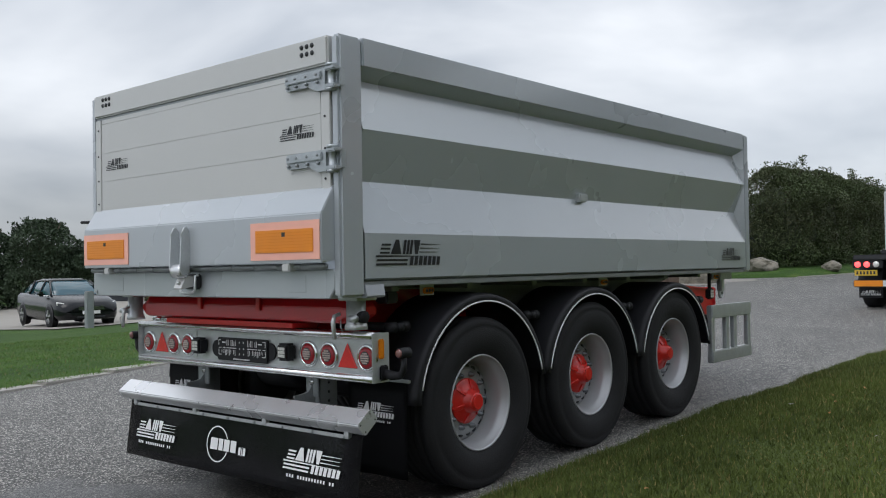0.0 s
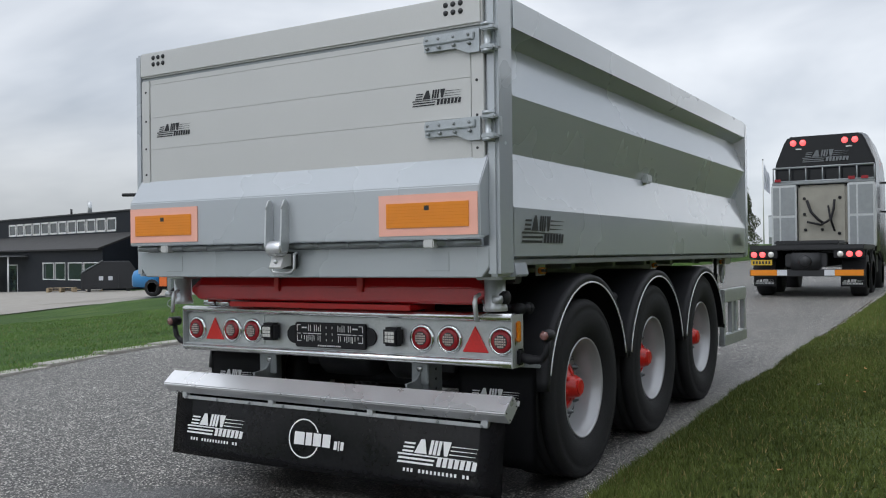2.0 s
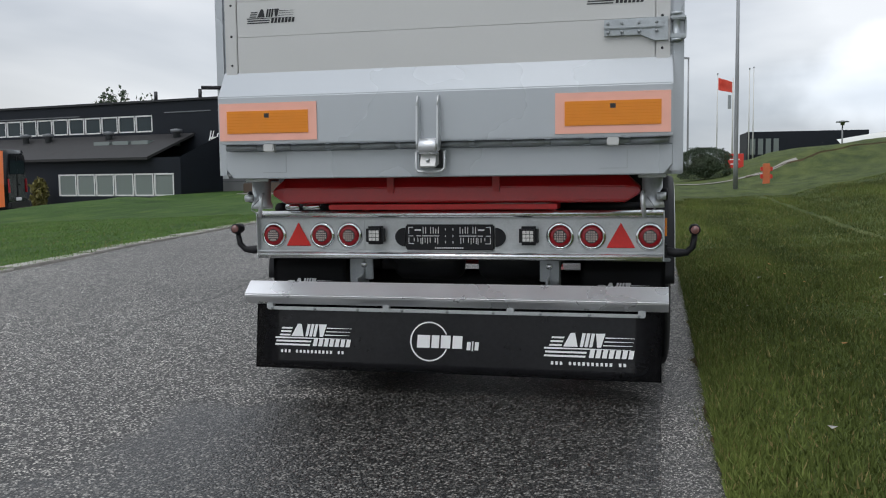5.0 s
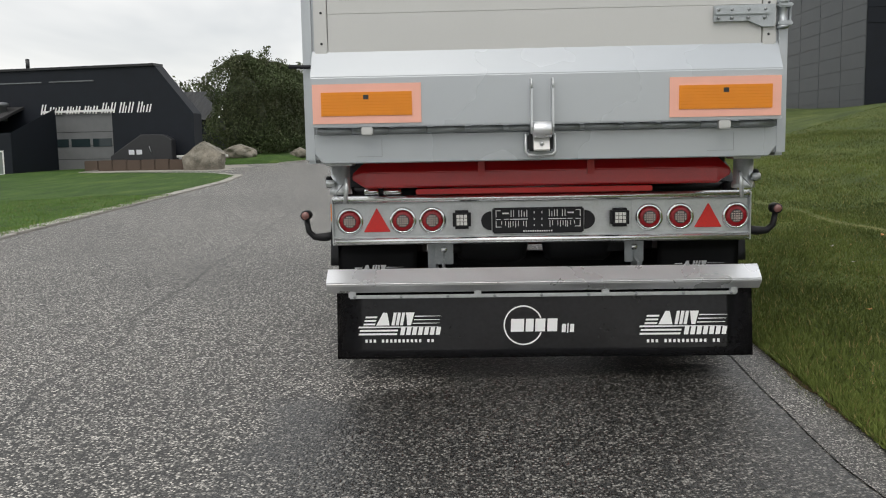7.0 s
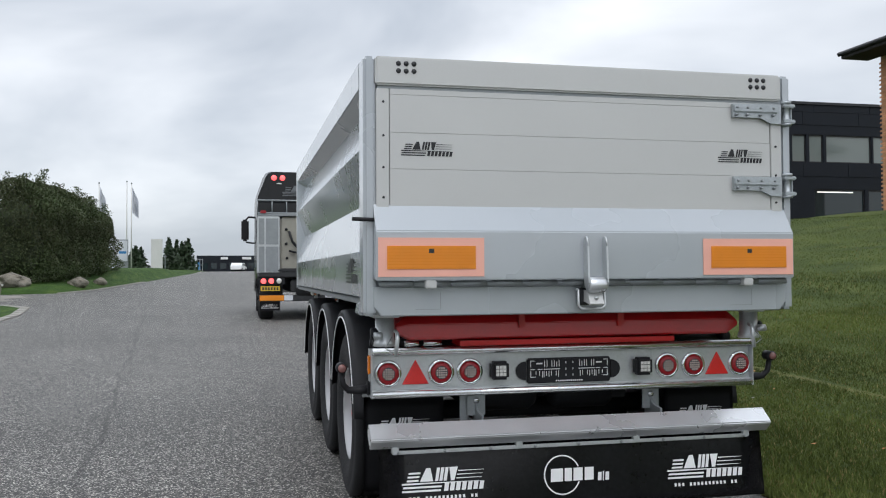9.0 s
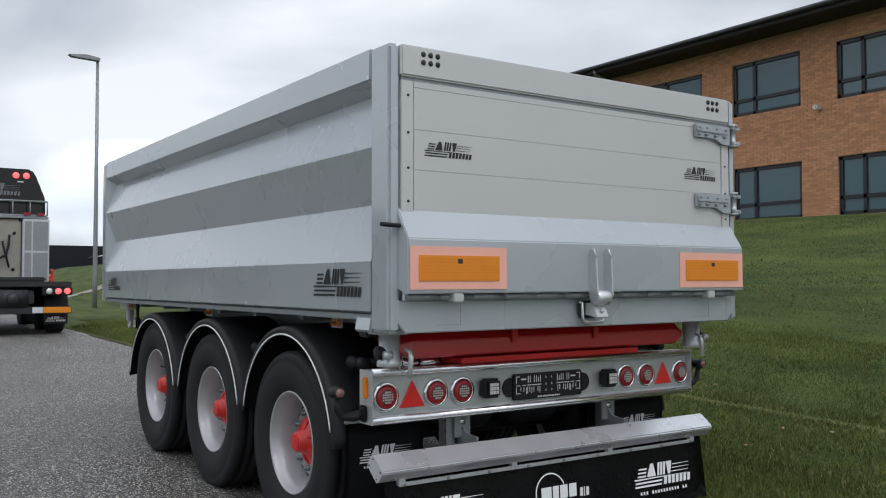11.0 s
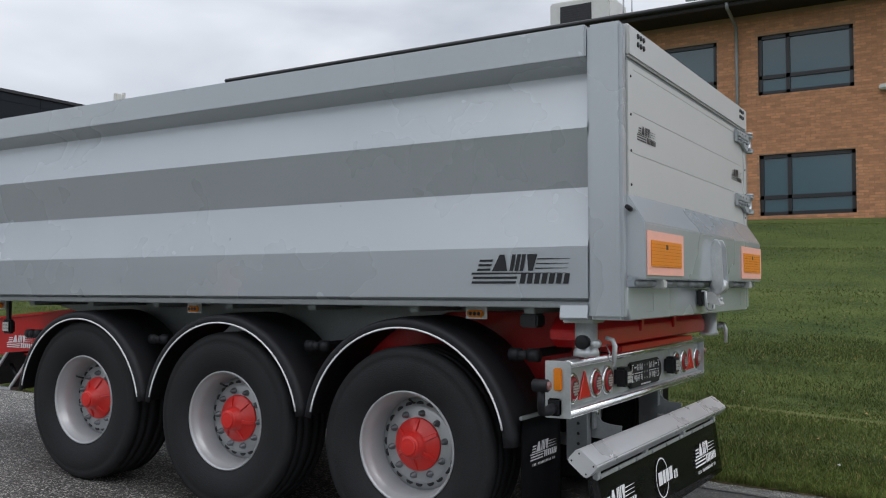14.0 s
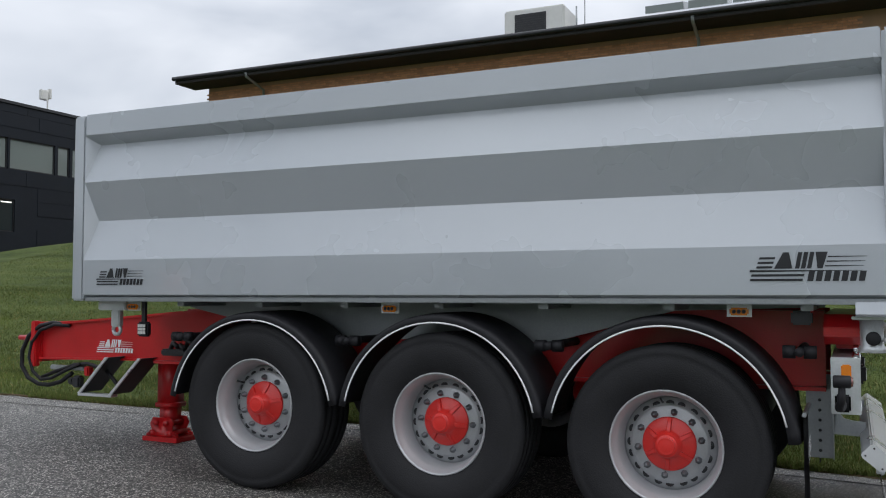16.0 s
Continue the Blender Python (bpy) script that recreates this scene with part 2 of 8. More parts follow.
def img_free_ground(name, kind):
    m = bpy.data.materials.new(name)
    m.use_nodes = True
    n, l = m.node_tree.nodes, m.node_tree.links
    b = n["Principled BSDF"]
    tc = n.new("ShaderNodeTexCoord")
    big = n.new("ShaderNodeTexNoise")
    big.inputs["Scale"].default_value, big.inputs["Detail"].default_value = 0.35, 6.0
    l.new(tc.outputs["Object"], big.inputs["Vector"])
    if kind == "asphalt":
        vor = n.new("ShaderNodeTexVoronoi")
        vor.inputs["Scale"].default_value = 90.0
        fine = n.new("ShaderNodeTexNoise")
        fine.inputs["Scale"].default_value, fine.inputs["Detail"].default_value = 45.0, 5.0
        l.new(tc.outputs["Object"], vor.inputs["Vector"])
        l.new(tc.outputs["Object"], fine.inputs["Vector"])
        sep = n.new("ShaderNodeSeparateColor")
        l.new(vor.outputs["Color"], sep.inputs[0])
        ramp = n.new("ShaderNodeValToRGB")
        e = ramp.color_ramp.elements
        e[0].position, e[0].color = 0.10, (0.019, 0.0185, 0.017, 1)
        e[1].position, e[1].color = 0.94, (0.92, 0.88, 0.80, 1)
        k = e.new(0.50)
        k.color = (0.080, 0.077, 0.070, 1)
        k = e.new(0.74)
        k.color = (0.30, 0.285, 0.26, 1)
        l.new(sep.outputs[0], ramp.inputs["Fac"])
        gap = n.new("ShaderNodeMapRange")
        gap.inputs["From Min"].default_value, gap.inputs["From Max"].default_value = 0.25, 0.62
        gap.inputs["To Min"].default_value, gap.inputs["To Max"].default_value = 1.0, 0.35
        l.new(vor.outputs["Distance"], gap.inputs["Value"])
        wear = n.new("ShaderNodeMapRange")
        wear.inputs["From Min"].default_value, wear.inputs["From Max"].default_value = 0.3, 0.7
        wear.inputs["To Min"].default_value, wear.inputs["To Max"].default_value = 0.66, 1.02
        l.new(big.outputs["Fac"], wear.inputs["Value"])
        mu = n.new("ShaderNodeMath")
        mu.operation = "MULTIPLY"
        l.new(gap.outputs[0], mu.inputs[0])
        l.new(wear.outputs[0], mu.inputs[1])
        def math_node(op, a, c, d=None):
            nd = n.new("ShaderNodeMath")
            nd.operation = op
            for sock, val in zip(nd.inputs, (a, c, d)):
                if val is None:
                    continue
                if isinstance(val, (int, float)):
                    sock.default_value = val
                else:
                    l.new(val, sock)
            return nd.outputs[0]
        # a darker, less rough patch behind and under the trailer's tail, with a torn outline
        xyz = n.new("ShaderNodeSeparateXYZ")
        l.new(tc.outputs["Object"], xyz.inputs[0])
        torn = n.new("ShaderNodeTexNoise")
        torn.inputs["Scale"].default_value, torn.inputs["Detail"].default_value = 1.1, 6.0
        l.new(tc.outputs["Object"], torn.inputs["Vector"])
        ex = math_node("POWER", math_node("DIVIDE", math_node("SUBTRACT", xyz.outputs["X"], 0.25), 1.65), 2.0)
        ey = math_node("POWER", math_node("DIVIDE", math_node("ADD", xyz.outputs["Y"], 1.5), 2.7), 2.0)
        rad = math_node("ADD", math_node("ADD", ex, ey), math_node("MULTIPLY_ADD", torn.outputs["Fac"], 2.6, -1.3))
        dark_patch = n.new("ShaderNodeMapRange")
        dark_patch.interpolation_type = "SMOOTHSTEP"
        dark_patch.inputs["From Min"].default_value, dark_patch.inputs["From Max"].default_value = 0.75, 1.25
        dark_patch.inputs["To Min"].default_value, dark_patch.inputs["To Max"].default_value = 1.0, 0.0
        l.new(rad, dark_patch.inputs["Value"])
        # a paving seam along the road, wandering a little
        wob = n.new("ShaderNodeTexNoise")
        wob.inputs["Scale"].default_value, wob.inputs["Detail"].default_value = 0.8, 5.0
        l.new(tc.outputs["Object"], wob.inputs["Vector"])
        off = math_node("ABSOLUTE", math_node("ADD", math_node("MULTIPLY_ADD", xyz.outputs["Y"], 0.075, xyz.outputs["X"]), math_node("MULTIPLY_ADD", wob.outputs["Fac"], 0.45, 2.57)), 0.0)
        seam = n.new("ShaderNodeMapRange")
        seam.inputs["From Min"].default_value, seam.inputs["From Max"].default_value = 0.006, 0.030
        seam.inputs["To Min"].default_value, seam.inputs["To Max"].default_value = 0.45, 1.0
        l.new(off, seam.inputs["Value"])
        scale_ = math_node("MULTIPLY", math_node("MULTIPLY", mu.outputs[0], seam.outputs[0]), math_node("MULTIPLY_ADD", dark_patch.outputs[0], -0.60, 1.0))
        sc = n.new("ShaderNodeVectorMath")
        sc.operation = "SCALE"
        l.new(ramp.outputs["Color"], sc.inputs[0])
        l.new(scale_, sc.inputs["Scale"])
        l.new(sc.outputs["Vector"], b.inputs["Base Color"])
        l.new(math_node("MULTIPLY_ADD", dark_patch.outputs[0], -0.24, 0.62), b.inputs["Roughness"])
        b.inputs["Specular IOR Level"].default_value = 0.65
        bp = n.new("ShaderNodeBump")
        bp.inputs["Strength"].default_value, bp.inputs["Distance"].default_value = 0.7, 0.006
        bp.invert = True
        l.new(vor.outputs["Distance"], bp.inputs["Height"])
        l.new(bp.outputs[0], b.inputs["Normal"])
    else:
        mid, fine = n.new("ShaderNodeTexNoise"), n.new("ShaderNodeTexNoise")
        mid.inputs["Scale"].default_value, mid.inputs["Detail"].default_value = 2.2, 6.0
        fine.inputs["Scale"].default_value, fine.inputs["Detail"].default_value = 34.0, 6.0
        mp = n.new("ShaderNodeMapping")
        mp.inputs["Scale"].default_value = (1.0, 0.25, 1.0)
        l.new(tc.outputs["Object"], mp.inputs["Vector"])
        l.new(mp.outputs[0], mid.inputs["Vector"])
        l.new(tc.outputs["Object"], fine.inputs["Vector"])
        add = n.new("ShaderNodeMath")
        add.operation = "MULTIPLY_ADD"
        add.inputs[1].default_value = 0.40
        h = n.new("ShaderNodeMath")
        h.operation = "MULTIPLY_ADD"
        h.inputs[1].default_value = 0.42
        h2 = n.new("ShaderNodeMath")
        h2.operation = "MULTIPLY"
        h2.inputs[1].default_value = 0.18
        l.new(big.outputs["Fac"], h2.inputs[0])
        l.new(fine.outputs["Fac"], h.inputs[0])
        l.new(h2.outputs[0], h.inputs[2])
        l.new(mid.outputs["Fac"], add.inputs[0])
        l.new(h.outputs[0], add.inputs[2])
        ramp = n.new("ShaderNodeValToRGB")
        e = ramp.color_ramp.elements
        e[0].position, e[0].color = 0.38, (0.024, 0.041, 0.011, 1)
        e[1].position, e[1].color = 0.66, (0.122, 0.138, 0.041, 1)
        k = e.new(0.52)
        k.color = (0.068, 0.093, 0.021, 1) if kind == "grass" else (0.040, 0.088, 0.013, 1)
        l.new(add.outputs[0], ramp.inputs["Fac"])
        if kind == "lawn":
            e[0].color, e[2].color = (0.020, 0.046, 0.007, 1), (0.100, 0.135, 0.030, 1)
            l.new(ramp.outputs["Color"], b.inputs["Base Color"])
        else:
            # two worn mowing tracks of dry straw along the bank
            xyz = n.new("ShaderNodeSeparateXYZ")
            l.new(tc.outputs["Object"], xyz.inputs[0])
            wav = n.new("ShaderNodeTexNoise")
            wav.inputs["Scale"].default_value = 0.7
            l.new(tc.outputs["Object"], wav.inputs["Vector"])
            last = ramp.outputs["Color"]
            for x0, wide, much in ((4.07, 0.08, 0.42), (2.95, 0.05, 0.2)):
                of = n.new("ShaderNodeMath")
                of.operation = "MULTIPLY_ADD"
                of.inputs[1].default_value = 0.35
                l.new(wav.outputs["Fac"], of.inputs[0])
                l.new(xyz.outputs["X"], of.inputs[2])
                cm = n.new("ShaderNodeMath")
                cm.operation = "SUBTRACT"
                cm.inputs[1].default_value = x0 + 0.17
                l.new(of.outputs[0], cm.inputs[0])
                ab = n.new("ShaderNodeMath")
                ab.operation = "ABSOLUTE"
                l.new(cm.outputs[0], ab.inputs[0])
                rng_ = n.new("ShaderNodeMapRange")
                rng_.inputs["From Min"].default_value, rng_.inputs["From Max"].default_value = 0.02, wide
                rng_.inputs["To Min"].default_value, rng_.inputs["To Max"].default_value = much, 0.0
                l.new(ab.outputs[0], rng_.inputs["Value"])
                end_ = n.new("ShaderNodeMapRange")
                end_.inputs["From Min"].default_value, end_.inputs["From Max"].default_value = 5.0, 12.0
                end_.inputs["To Min"].default_value, end_.inputs["To Max"].default_value = 1.0, 0.0
                l.new(xyz.outputs["Y"], end_.inputs["Value"])
                fade = n.new("ShaderNodeMath")
                fade.operation = "MULTIPLY"
                l.new(rng_.outputs[0], fade.inputs[0])
                l.new(end_.outputs[0], fade.inputs[1])
                mx = n.new("ShaderNodeMix")
                mx.data_type = "RGBA"
                mx.inputs["B"].default_value = (0.20, 0.17, 0.07, 1)
                l.new(fade.outputs[0], mx.inputs["Factor"])
                l.new(last, mx.inputs["A"])
                last = mx.outputs["Result"]
            l.new(last, b.inputs["Base Color"])
        b.inputs["Roughness"].default_value = 0.85
        b.inputs["Specular IOR Level"].default_value = 0.2
        bp = n.new("ShaderNodeBump")
        bp.inputs["Strength"].default_value, bp.inputs["Distance"].default_value = 0.8, 0.03
        l.new(fine.outputs["Fac"], bp.inputs["Height"])
        l.new(bp.outputs[0], b.inputs["Normal"])
    return m


M_ASPHALT = img_free_ground("chip_asphalt", "asphalt")
M_EDGE = M_ASPHALT.copy()
M_EDGE.name = "worn_fine_asphalt"      # the same chips, finer and paler, with less of the dark patch
for node in M_EDGE.node_tree.nodes:
    if node.bl_idname == "ShaderNodeTexVoronoi":
        node.inputs["Scale"].default_value = 150.0
    elif node.bl_idname == "ShaderNodeMapRange" and node.interpolation_type == "SMOOTHSTEP":
        node.inputs["To Min"].default_value = 0.55
    elif node.bl_idname == "ShaderNodeMapRange" and abs(node.inputs["To Max"].default_value - 1.02) < 0.01:
        node.inputs["To Min"].default_value, node.inputs["To Max"].default_value = 0.85, 1.15
M_GRASS = img_free_ground("mown_grass", "grass")
M_LAWN = img_free_ground("green_lawn", "lawn")
M_KERB = mat("concrete_kerb", (0.34, 0.325, 0.295), 0.85, 0, 0.3, 3, 60, 0.1)
M_LOT = mat("pale_gravel_yard", (0.29, 0.27, 0.24), 0.85, 0, 0.15, 1.5, 60, 0.05)
M_CLAD = mat("dark_board_cladding", (0.011, 0.014, 0.020), 0.62, 0, 0.25, 2, 30, 0.03, spec=0.25)
M_CLADTRIM = mat("weathered_flashing", (0.16, 0.17, 0.18), 0.5, 0.2, 0.2, 2, 30, 0.02)
M_ROOFFELT = mat("dark_roof_felt", (0.026, 0.025, 0.026), 0.75, 0, 0.2, 1.5, 40, 0.04)
M_FRAMEW = mat("white_window_frame", (0.74, 0.74, 0.73), 0.4, 0, 0.06, 5, 60, 0.01)
M_FRAMED = mat("dark_window_frame", (0.018, 0.019, 0.022), 0.4, 0, 0.15, 5, 60, 0.01)
M_PANE = glass("window_glass", (0.020, 0.032, 0.036))
M_SKYPANE = glass("sky_reflecting_window_glass", (0.030, 0.088, 0.115))
M_SKYPANE.node_tree.nodes["Principled BSDF"].inputs["Specular IOR Level"].default_value = 0.5
M_SKYPANE.node_tree.nodes["Principled BSDF"].inputs["IOR"].default_value = 1.75      # coated double panes
M_PANEL = glass("pale_window_blind_glass", (0.20, 0.23, 0.22), 0.08)
M_BRICK = mat("yellow_red_brick", (0.55, 0.270, 0.140), 0.8, 0, 0.2, 7, 50, 0.06, random_tint=0.18)
M_MORTAR = mat("brick_mortar", (0.40, 0.24, 0.15), 0.9, 0, 0.12, 3, 60, 0.05)
M_PALLET = mat("pale_pallet_timber", (0.36, 0.28, 0.18), 0.8, 0, 0.25, 3, 40, 0.05)
M_SOIL = mat("bare_soil", (0.075, 0.052, 0.030), 0.95, 0, 0.45, 2, 30, 0.2, tint=(0.040, 0.042, 0.018), spec=0.1)
M_ROCK = mat("granite_boulder", (0.24, 0.215, 0.175), 0.85, 0, 0.40, 2.2, 25, 0.25, tint=(0.115, 0.115, 0.092))
M_LEAF = mat("hedge_leaves", (0.062, 0.096, 0.036), 0.7, 0, 0.30, 0.6, 6, 0.0, tint=(0.074, 0.062, 0.034), spec=0.3)
# darkened leaf colour that stands in for the shade inside dense crowns
M_CROWNSHADE = mat("hedge_core", (0.036, 0.046, 0.021), 0.9, 0, 0.3, 1, 8, 0.0)
M_TREE = mat("tree_leaves", (0.034, 0.058, 0.026), 0.6, 0, 0.35, 0.7, 6, 0.0)
M_BARK = mat("bark", (0.07, 0.055, 0.04), 0.9, 0, 0.3, 5, 40, 0.1)
M_BLADE = mat("grass_blades", (0.112, 0.140, 0.032), 0.75, 0, 0.45, 1.0, 25, 0.0, tint=(0.045, 0.074, 0.017), stretch=0.28, spec=0.25)
M_BLADEG = mat("lawn_blades", (0.115, 0.215, 0.036), 0.65, 0, 0.3, 1.3, 25, 0.0, tint=(0.068, 0.140, 0.022))
for blade_mat in (M_BLADE, M_BLADEG):     # one blade in eight is dry straw
    bn, bl = blade_mat.node_tree.nodes, blade_mat.node_tree.links
    geo_ = bn.new("ShaderNodeNewGeometry")
    dry = bn.new("ShaderNodeMath")
    dry.operation = "GREATER_THAN"
    dry.inputs[1].default_value = 0.94
    mxd = bn.new("ShaderNodeMix")
    mxd.data_type = "RGBA"
    mxd.inputs["B"].default_value = (0.26, 0.21, 0.085, 1)
    bsdf = bn["Principled BSDF"]
    bl.new(geo_.outputs["Random Per Island"], dry.inputs[0])
    bl.new(dry.outputs[0], mxd.inputs["Factor"])
    bl.new(bsdf.inputs["Base Color"].links[0].from_socket, mxd.inputs["A"])
    bl.new(mxd.outputs["Result"], bsdf.inputs["Base Color"])
M_POLE = mat("galvanised_pole", (0.30, 0.31, 0.32), 0.5, 0.4, 0.1, 4, 40, 0.01)
M_SIGNRED = mat("red_sign_sheet", (0.66, 0.045, 0.03), 0.4, 0, 0.06, 4, 60, 0.0)
M_FLAGW = mat("pale_flag_cloth", (0.62, 0.64, 0.68), 0.7, 0, 0.08, 2, 30, 0.02)
M_FLAGR = mat("red_flag_cloth", (0.68, 0.10, 0.06), 0.7, 0, 0.08, 2, 30, 0.02)
M_CARPAINT = mat("black_car_paint", (0.008, 0.009, 0.011), 0.16, 0.0, 0.1, 4, 100, 0.0, spec=0.32, coat=0.08)
M_VANORANGE = mat("orange_wrap", (0.72, 0.16, 0.035), 0.3, 0, 0.06, 3, 60, 0.0, coat=0.3)
M_VANBLUE = mat("blue_wrap", (0.035, 0.22, 0.50), 0.3, 0, 0.06, 3, 60, 0.0, coat=0.3)
M_GREEN = mat("green_sign", (0.035, 0.36, 0.06), 0.4, 0, 0.05, 3, 60, 0.0)
M_WHITEWALL = mat("white_membrane", (0.66, 0.66, 0.63), 0.6, 0, 0.06, 0.4, 8, 0.0)
M_BRAKE = glow("lit_brake_lamp", (1.0, 0.10, 0.10), 1.6)
M_PLATEYEL = mat("yellow_plate", (0.62, 0.40, 0.03), 0.4, 0, 0.05, 9, 60, 0.0)
M_CREAM = mat("cream_cab_tank", (0.33, 0.315, 0.27), 0.45, 0.2, 0.15, 4, 60, 0.02)

# ---------------------------------------------------------------- mesh helpers
def box(bm, x0, x1, y0, y1, z0, z1, bevel=0.0):
    ret = bmesh.ops.create_cube(bm, size=1.0)
    vs = ret["verts"]
    for v in vs:
        v.co = Vector((x0 + (v.co.x + 0.5) * (x1 - x0), y0 + (v.co.y + 0.5) * (y1 - y0), z0 + (v.co.z + 0.5) * (z1 - z0)))
    if bevel:
        es = list({e for v in vs for e in v.link_edges})
        bmesh.ops.bevel(bm, geom=es, offset=bevel, segments=2, affect="EDGES", clamp_overlap=True)
    return bm


def boxm(*args, bevel=0.0):
    return box(bmesh.new(), *args, bevel=bevel)


def prism(bm, pts, axis, a, b):
    """Extrude a closed outline along an axis from a to b. The outline gives the other two coordinates in order."""
    def at(p, t):
        return {"x": (t, p[0], p[1]), "y": (p[0], t, p[1]), "z": (p[0], p[1], t)}[axis]
    lo = [bm.verts.new(at(p, a)) for p in pts]
    hi = [bm.verts.new(at(p, b)) for p in pts]
    bm.faces.new(lo)
    bm.faces.new(hi[::-1])
    for i in range(len(pts)):
        j = (i + 1) % len(pts)
        bm.faces.new((lo[j], lo[i], hi[i], hi[j]))
    bmesh.ops.recalc_face_normals(bm, faces=bm.faces)
    return bm


def lathe(bm, prof, axis="x", centre=(0, 0, 0), seg=48, closed=False):
    """Turn a profile of (along, radius) round an axis."""
    rings = []
    c = Vector(centre)
    for a, r in prof:
        ring = []
        for i in range(seg):
            t = 2 * math.pi * i / seg
            u, v = r * math.cos(t), r * math.sin(t)
            p = {"x": (a, u, v), "y": (u, a, v), "z": (u, v, a)}[axis]
            ring.append(bm.verts.new(c + Vector(p)))
        rings.append(ring)
    n = len(rings)
    for k in range(n if closed else n - 1):
        r0, r1 = rings[k], rings[(k + 1) % n]
        for i in range(seg):
            j = (i + 1) % seg
            bm.faces.new((r0[i], r0[j], r1[j], r1[i]))
    if not closed:
        if prof[0][1] > 1e-6:
            bm.faces.new(rings[0][::-1])
        if prof[-1][1] > 1e-6:
            bm.faces.new(rings[-1])
    bmesh.ops.remove_doubles(bm, verts=[v for r in rings for v in r], dist=1e-6)
    bmesh.ops.recalc_face_normals(bm, faces=bm.faces)
    for f in bm.faces:
        f.smooth = True
    return bm


def tube(bm, pts, r, seg=10):
    """A round bar along a line of points."""
    pts = [Vector(p) for p in pts]
    rings = []
    side = None
    for i, p in enumerate(pts):
        d = (pts[min(i + 1, len(pts) - 1)] - pts[max(i - 1, 0)]).normalized()
        if side is None:
            side = d.orthogonal().normalized()
        side = (side - d * side.dot(d)).normalized()
        up = d.cross(side)
        rr = r[i] if isinstance(r, (list, tuple)) else r
        rings.append([bm.verts.new(p + rr * (math.cos(2 * math.pi * k / seg) * side + math.sin(2 * math.pi * k / seg) * up)) for k in range(seg)])
    for a, b in zip(rings, rings[1:]):
        for k in range(seg):
            j = (k + 1) % seg
            bm.faces.new((a[k], a[j], b[j], b[k])).smooth = True
    bm.faces.new(rings[0][::-1])
    bm.faces.new(rings[-1])
    bmesh.ops.recalc_face_normals(bm, faces=bm.faces)
    return bm


def quad(bm, *ps):
    return bm.faces.new([bm.verts.new(p) for p in ps])


def mesh_of(name, bm, material):
    me = bpy.data.meshes.new(name)
    bm.to_mesh(me)
    bm.free()
    me.materials.append(material)
    return me


def part(name, bm, material, parent, label="", loc=None):
    me = bm if isinstance(bm, bpy.types.Mesh) else mesh_of(name, bm, material)
    ob = new(name, me)
    ob.parent = parent
    if loc is not None:
        ob.location = loc
    if label:
        tagged(ob, label)
    return ob


def thing(name, label, category, loc=(0, 0, 0), rz=0.0, group="", kind=""):
    ob = new(name)
    ob.empty_display_size = 0.2
    ob.matrix_world = pose(*loc, 0, 0, rz)
    return tagged(ob, label, category, group, kind)


def structure(name, bm, material, label, category):
    ob = new(name, bm if isinstance(bm, bpy.types.Mesh) else mesh_of(name, bm, material))
    return tagged(ob, label, category, kind="structure")


def sheet(name, verts, faces, material):
    me = bpy.data.meshes.new(name)
    me.from_pydata(verts, [], faces)
    me.materials.append(material)
    me.update()
    return me


# ---------------------------------------------------------------- the ground's shape
def smooth(a, b, x):
    t = min(1.0, max(0.0, (x - a) / (b - a)))
    return t * t * (3 - 2 * t)


def piece(x, table):
    for (x0, y0), (x1, y1) in zip(table, table[1:]):
        if x <= x1:
            return y0 + (y1 - y0) * max(0.0, (x - x0)) / (x1 - x0)
    return table[-1][1]


RIGHT = [(-60, 1.42), (6, 1.42), (20, 1.25), (60, 1.2), (300, 1.2)]
LEFT = [(-60, -4.9), (-4, -5.1), (1.4, -5.95), (4, -6.5), (8, -7.0), (15, -7.35), (22, -7.7), (26, -8.3), (28.5, -10), (30.5, -16), (36.5, -16), (39, -9.6), (44, -8.7), (60, -8.0), (100, -6.5), (300, -6.5)]


def road_z(y):
    near = min(0.065, max(-0.17, -0.035 + 0.0316 * (y - 1.32)))
    return near + 0.015 * (min(110.0, max(0.0, y - 6.0)))


